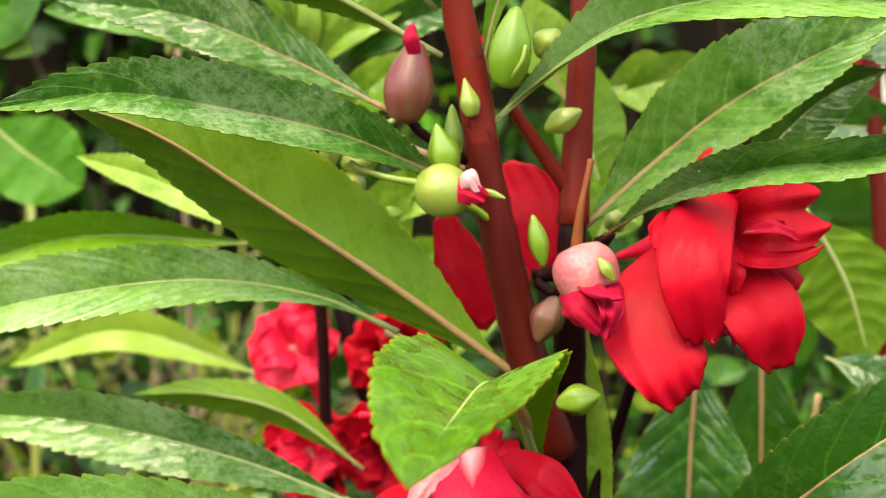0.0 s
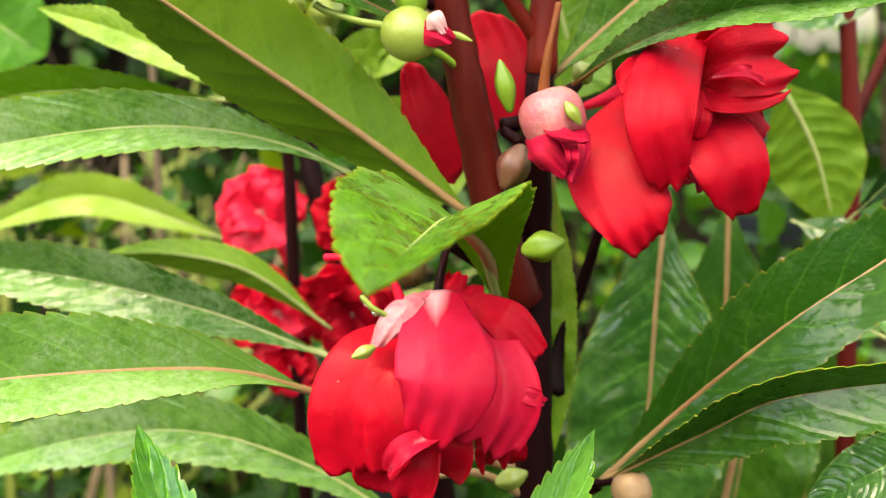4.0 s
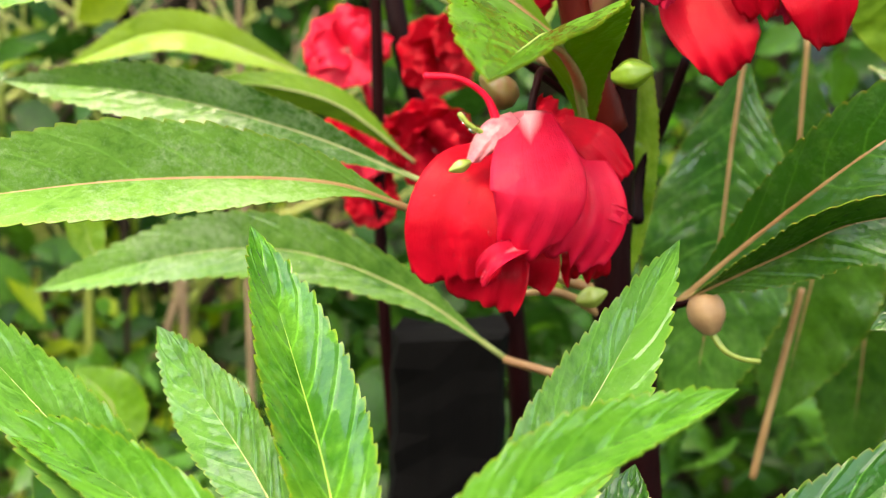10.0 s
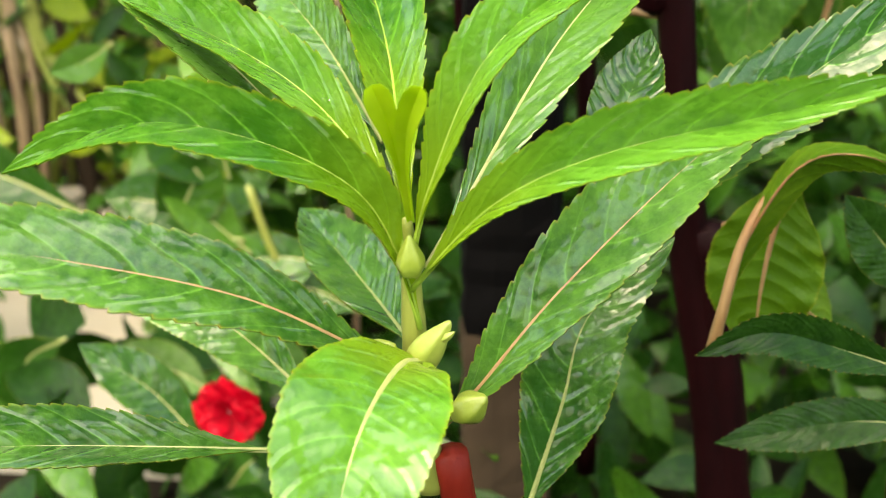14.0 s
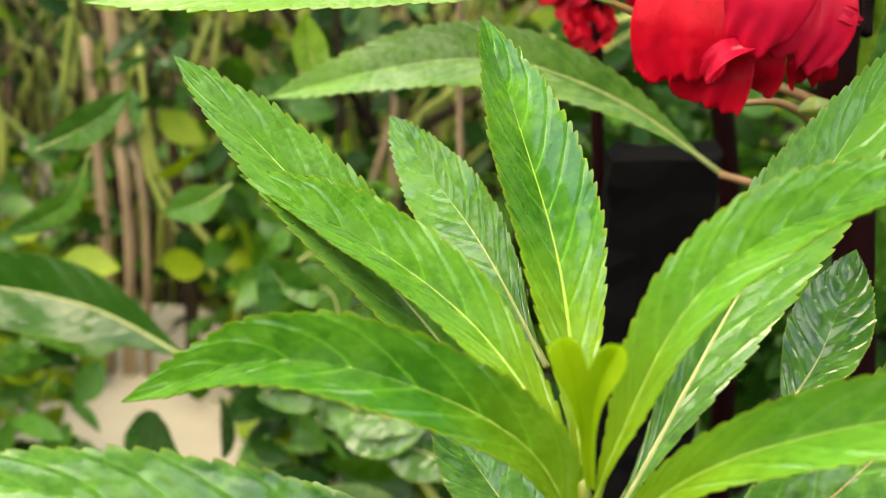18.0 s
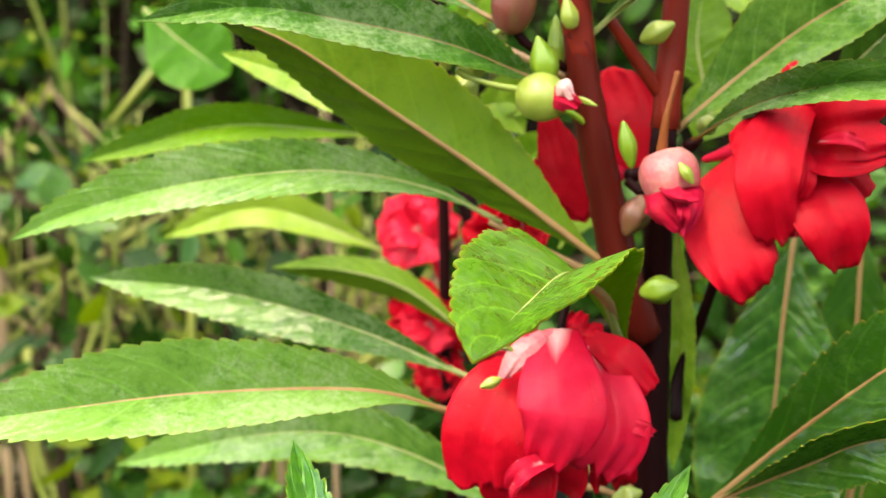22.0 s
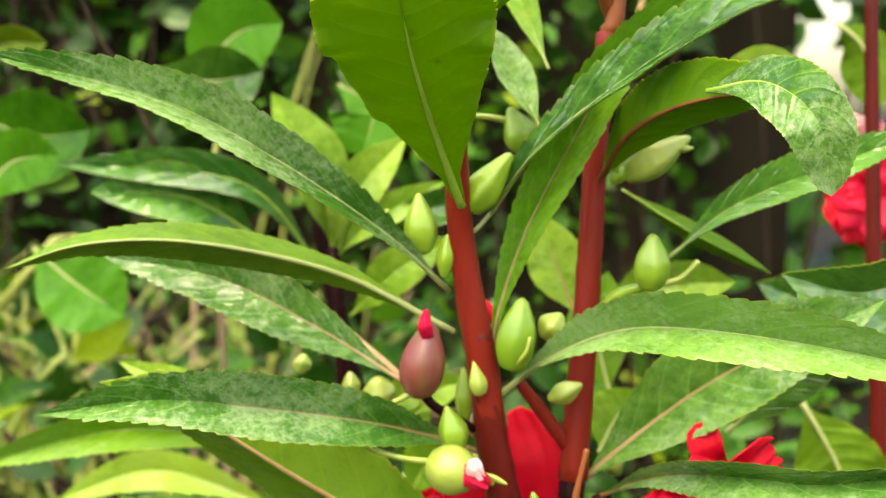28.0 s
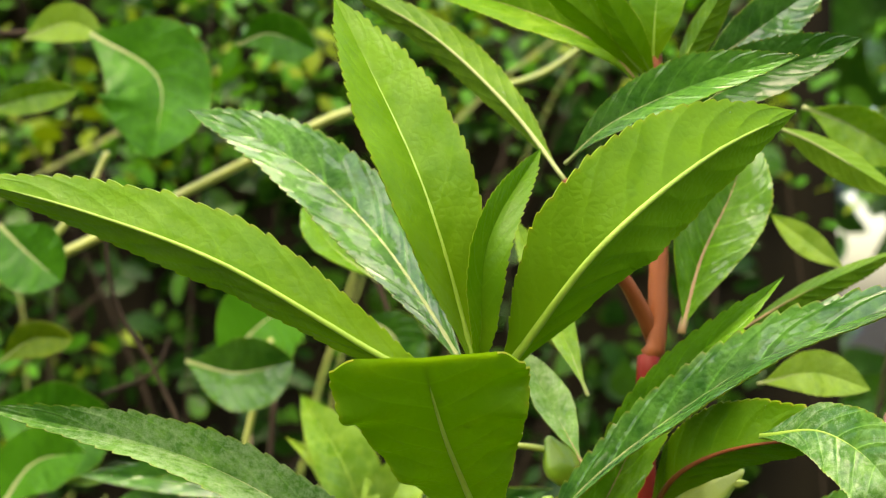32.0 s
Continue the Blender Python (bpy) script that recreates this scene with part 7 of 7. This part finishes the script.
leaf(low_plant, [(-0.1244, 0.1381, 0.1919), (-0.1301, 0.1392, 0.2078), (-0.1502, 0.1392, 0.2072)], (0.1920, -0.9012, 0.3885), 0.0091, 16, 16, DEEP, RIB_PALE, 301, fine=False)
leaf(low_plant, [(-0.0895, 0.1313, 0.0952), (-0.1122, 0.1327, 0.1147), (-0.1400, 0.1331, 0.1212)], (0.1095, -0.9538, 0.2796), 0.0168, 31, 31, FILM_SHEEN, RIB_PALE, 302, fine=False)
stalk('stem', low_plant, [(-0.1170, 0.1379, 0.1892), (-0.1081, 0.1359, 0.1611), (-0.0942, 0.1343, 0.1373), (-0.0701, 0.1312, 0.0928), (-0.0169, 0.0941, -0.4372)], [0.0016, 0.0018, 0.0021], STEM_GREEN, '', seed=303)
stalk('stem', side_plant, [(0.0908, 0.0776, 0.3018), (0.0863, 0.0759, 0.2774), (0.0806, 0.0736, 0.2446)], [0.0010, 0.0012], RIB_PINK, '', seed=304, sides=7)
for _ob, _n, _sd, _sz in [(f_right.children[0], 46, 1, 0.0006), (f_right.children[1], 24, 2, 0.0005), (f_right.children[2], 30, 3, 0.0006), (f_hang.children[0], 16, 4, 0.0008), (f_hang.children[1], 34, 5, 0.0007), (f_hang.children[3], 26, 6, 0.0006), (f_right.children[4], 14, 7, 0.0005)]:
    drops_on(_ob, _n, _sd, _sz)
_wet = [ob for plant in (main_plant, shoot_plant) for ob in plant.children if ob.name.startswith("leaf") and ob.data.materials[0] in (FILM_SHEEN, MATURE, YOUNG)]
for _k, _ob in enumerate(_wet[::3]):
    drops_on(_ob, 26, 40 + _k, 0.0005)

# ---- ground, paving and the growth behind ----
rng = np.random.RandomState(5)
n_g = 60
gx = np.sign(np.linspace(-1, 1, n_g + 1)) * np.abs(np.linspace(-1, 1, n_g + 1)) ** 4 * 300
gv = [(x, y, 0.012 * noise.noise(Vector((x * 5, y * 5, 0.3))) if abs(x) < 4 and abs(y) < 4 else 0) for y in gx for x in gx]
gf = [(j * (n_g + 1) + i, j * (n_g + 1) + i + 1, (j + 1) * (n_g + 1) + i + 1, (j + 1) * (n_g + 1) + i) for j in range(n_g) for i in range(n_g)]
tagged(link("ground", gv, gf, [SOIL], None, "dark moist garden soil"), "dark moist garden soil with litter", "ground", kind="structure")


def slab(name, x0, y0, z0, x1, y1, z1, mat, parent=None, label=""):
    bm = bmesh.new()
    bmesh.ops.create_cube(bm, size=1)
    for v in bm.verts:
        v.co = Vector(((x0 + x1) / 2 + v.co.x * (x1 - x0), (y0 + y1) / 2 + v.co.y * (y1 - y0), (z0 + z1) / 2 + v.co.z * (z1 - z0)))
    bmesh.ops.bevel(bm, geom=list(bm.edges), offset=min(x1 - x0, y1 - y0, z1 - z0) * 0.12, segments=2, affect="EDGES")
    me = bpy.data.meshes.new(name)
    bm.to_mesh(me)
    bm.free()
    me.materials.append(mat)
    ob = new(name, me)
    if parent:
        ob.parent = parent
    if label:
        tagged(ob, label)
    return ob


tagged(slab("pavement", -1.9, 0.2, -0.05, -0.13, 0.55, 0.02, PLASTER), "pale worn concrete path beyond the plants", "pavement", kind="structure")
tagged(slab("pavement", -1.9, 0.56, -0.05, -0.5, 0.98, 0.018, PLASTER), "pale worn concrete path beyond the plants", "pavement", kind="structure")
# Invented board backing; its near-black colour fills the hedge gaps with shade.
backing = tagged(new("wall_back"), "added near-black board backing for the shaded gaps behind the growth", "wall", kind="structure")
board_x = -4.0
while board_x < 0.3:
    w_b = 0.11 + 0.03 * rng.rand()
    slab("board", board_x, 1.42, -0.05, board_x + w_b + 0.004, 1.445 + 0.01 * rng.rand(), 1.1 + 0.05 * rng.rand(), BACKING, backing)
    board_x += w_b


def hedge(name, count, x0, x1, y0, y1, z0, z1, size, mats, seed, label, category, gap=None):
    """A bank of many small bent leaves, one mesh."""
    r = np.random.RandomState(seed)
    verts, faces, fm, uvs = [], [], [], []
    for i in range(count):
        p = np.array((x0 + (x1 - x0) * r.rand(), y0 + (y1 - y0) * r.rand(), z0 + (z1 - z0) * r.rand() ** 0.9))
        if gap and gap(p):
            continue
        s = size * (0.5 + r.rand())
        d = unit(r.randn(3) * (1, 0.8, 0.6) + (0, -0.2, -0.35))
        f = unit(np.cross(d, r.randn(3)) + (0, -0.5, 0.5))
        f = unit(f - d * (f @ d))
        w = np.cross(f, d) * s * (0.15 + 0.2 * r.rand())
        b = len(verts)
        for u, h in ((0, 0.06), (0.1, 0.42), (0.24, 0.8), (0.42, 1.0), (0.6, 0.93), (0.78, 0.64), (0.91, 0.28), (1, 0.01)):
            c = p + d * s * u - f * s * 0.18 * u * u
            verts += [c - w * h + f * s * 0.06 * h, c, c + w * h + f * s * 0.06 * h]
            uvs += [(u, 0), (u, 0.5), (u, 1)]
        m = r.randint(len(mats))
        for k in range(7):
            a = b + 3 * k
            faces += [(a, a + 1, a + 4, a + 3), (a + 1, a + 2, a + 5, a + 4)]
            fm += [m, m]
    return tagged(link(name, verts, faces, mats, None, label, fm, uvs), label, category, kind="stuff")


def canes(name, count, x0, x1, y0, y1, top, mats, seed, label, category):
    """Many thin upright stalks rooted in the soil, bent and crossing, one mesh."""
    r = np.random.RandomState(seed)
    verts, faces, fm = [], [], []
    for i in range(count):
        a = np.array((x0 + (x1 - x0) * r.rand(), y0 + (y1 - y0) * r.rand(), -0.01))
        h = top * (0.55 + 0.6 * r.rand())
        lean = r.randn(2) * 0.07
        p = [a, a + (lean[0] * 0.3, lean[1] * 0.2, h * 0.45), a + (lean[0], lean[1] * 0.5, h * 0.8), a + (lean[0] * (1.5 + r.rand()), lean[1] * 0.6, h)]
        rad = 0.001 + 0.0025 * r.rand() ** 2
        v, f = tube(p, [rad * 1.2, rad, rad * 0.6], 6, 8, 0.1, i)
        b = len(verts)
        verts += v
        faces += [tuple(k + b for k in q) for q in f]
        fm += [r.randint(len(mats))] * len(f)
    return tagged(link(name, verts, faces, mats, None, label, fm), label, category, kind="stuff")


canes("dry_grass", 480, -1.1, -0.12, 0.5, 1.0, 0.34, [STRAW, STEM_GREEN, STEM_GREEN, WOOD, STEM_GREEN, WOOD], 21, "thin brown and yellow-green stalks growing close together", "grass")
canes("hedge_stalks", 45, -1.0, 0.5, 0.8, 1.2, 0.85, [WOOD, STEM_GREEN, WOOD, STEM_SHADED], 22, "thin bare stalks inside the hedge", "stalks")
hedge("hedge_leaves", 15000, -1.4, 1.2, 0.85, 1.38, 0.0, 1.15, 0.022, [DEEP, SHADED, VINE, OLIVE, OLIVE, VINE, VINE], 11, "dense dark hedge of mixed creeping leaves", "hedge", lambda p: (p[0] > 0.2 and 0.47 < p[2] < 0.66 and rng.rand() < 0.65) or noise.noise(Vector((p[0] * 4.5, 3.1, p[2] * 4.5))) < 0.08 or ((p[0] - (-0.20)) ** 2 / 0.055 + (p[2] - 0.57) ** 2 / 0.03 < 1 and rng.rand() < 0.8))
# Mostly near-black leaves here, so the gaps behind carry painted shade.
hedge("ivy_leaves", 4000, -1.6, 0.3, 1.36, 1.42, 0.0, 1.12, 0.04, [SHADED, SHADED, DEEP], 15, "ivy leaves over the backing boards, darkened for shade", "ivy")
hedge("weed_leaves", 4400, -1.0, -0.1, 0.36, 0.85, 0.0, 0.36, 0.026, [DEEP, SHADED, DEEP, SHADED, OLIVE, SHADED], 12, "tangle of low weeds between the plants", "weeds", lambda p: noise.noise(Vector((p[0] * 6, p[1] * 6, p[2] * 4))) < 0.0)
# Right-hand weeds get the dark leaf colours in place of overhead shade.
hedge("weed_leaves", 2600, -0.1, 0.7, 0.36, 0.85, 0.0, 0.36, 0.026, [SHADED, SHADED, SHADED, DEEP], 17, "tangle of low weeds with shade put into their colour", "weeds", lambda p: noise.noise(Vector((p[0] * 6, p[1] * 6, p[2] * 4))) < 0.0)
hedge("creeping_weeds", 3600, -0.75, -0.1, 0.2, 0.5, 0.0, 0.17, 0.024, [DEEP, MATURE, SHADED, OLIVE, DEEP], 14, "low creeping weeds on the path edge", "weeds", lambda p: noise.noise(Vector((p[0] * 9, p[1] * 9, 0.4))) < 0.0)
hedge("far_wood", 3600, -0.2, 4.2, 1.9, 3.4, 0.0, 2.6, 0.2, [DEEP, DEEP, MATURE], 13, "shaded trees and shrubs in the distance", "trees", lambda p: rng.rand() < (0.75 if 0.5 < p[2] < 0.8 else 0.1))
# Shade at ground level is painted by near-black leaf colour.
hedge("ground_weeds", 3000, -0.2, 0.6, 0.06, 0.95, 0.0, 0.12, 0.036, [SHADED, SHADED, SHADED, SHADED, DEEP], 16, "weeds over the soil behind the plants, coloured as if in shade", "weeds")
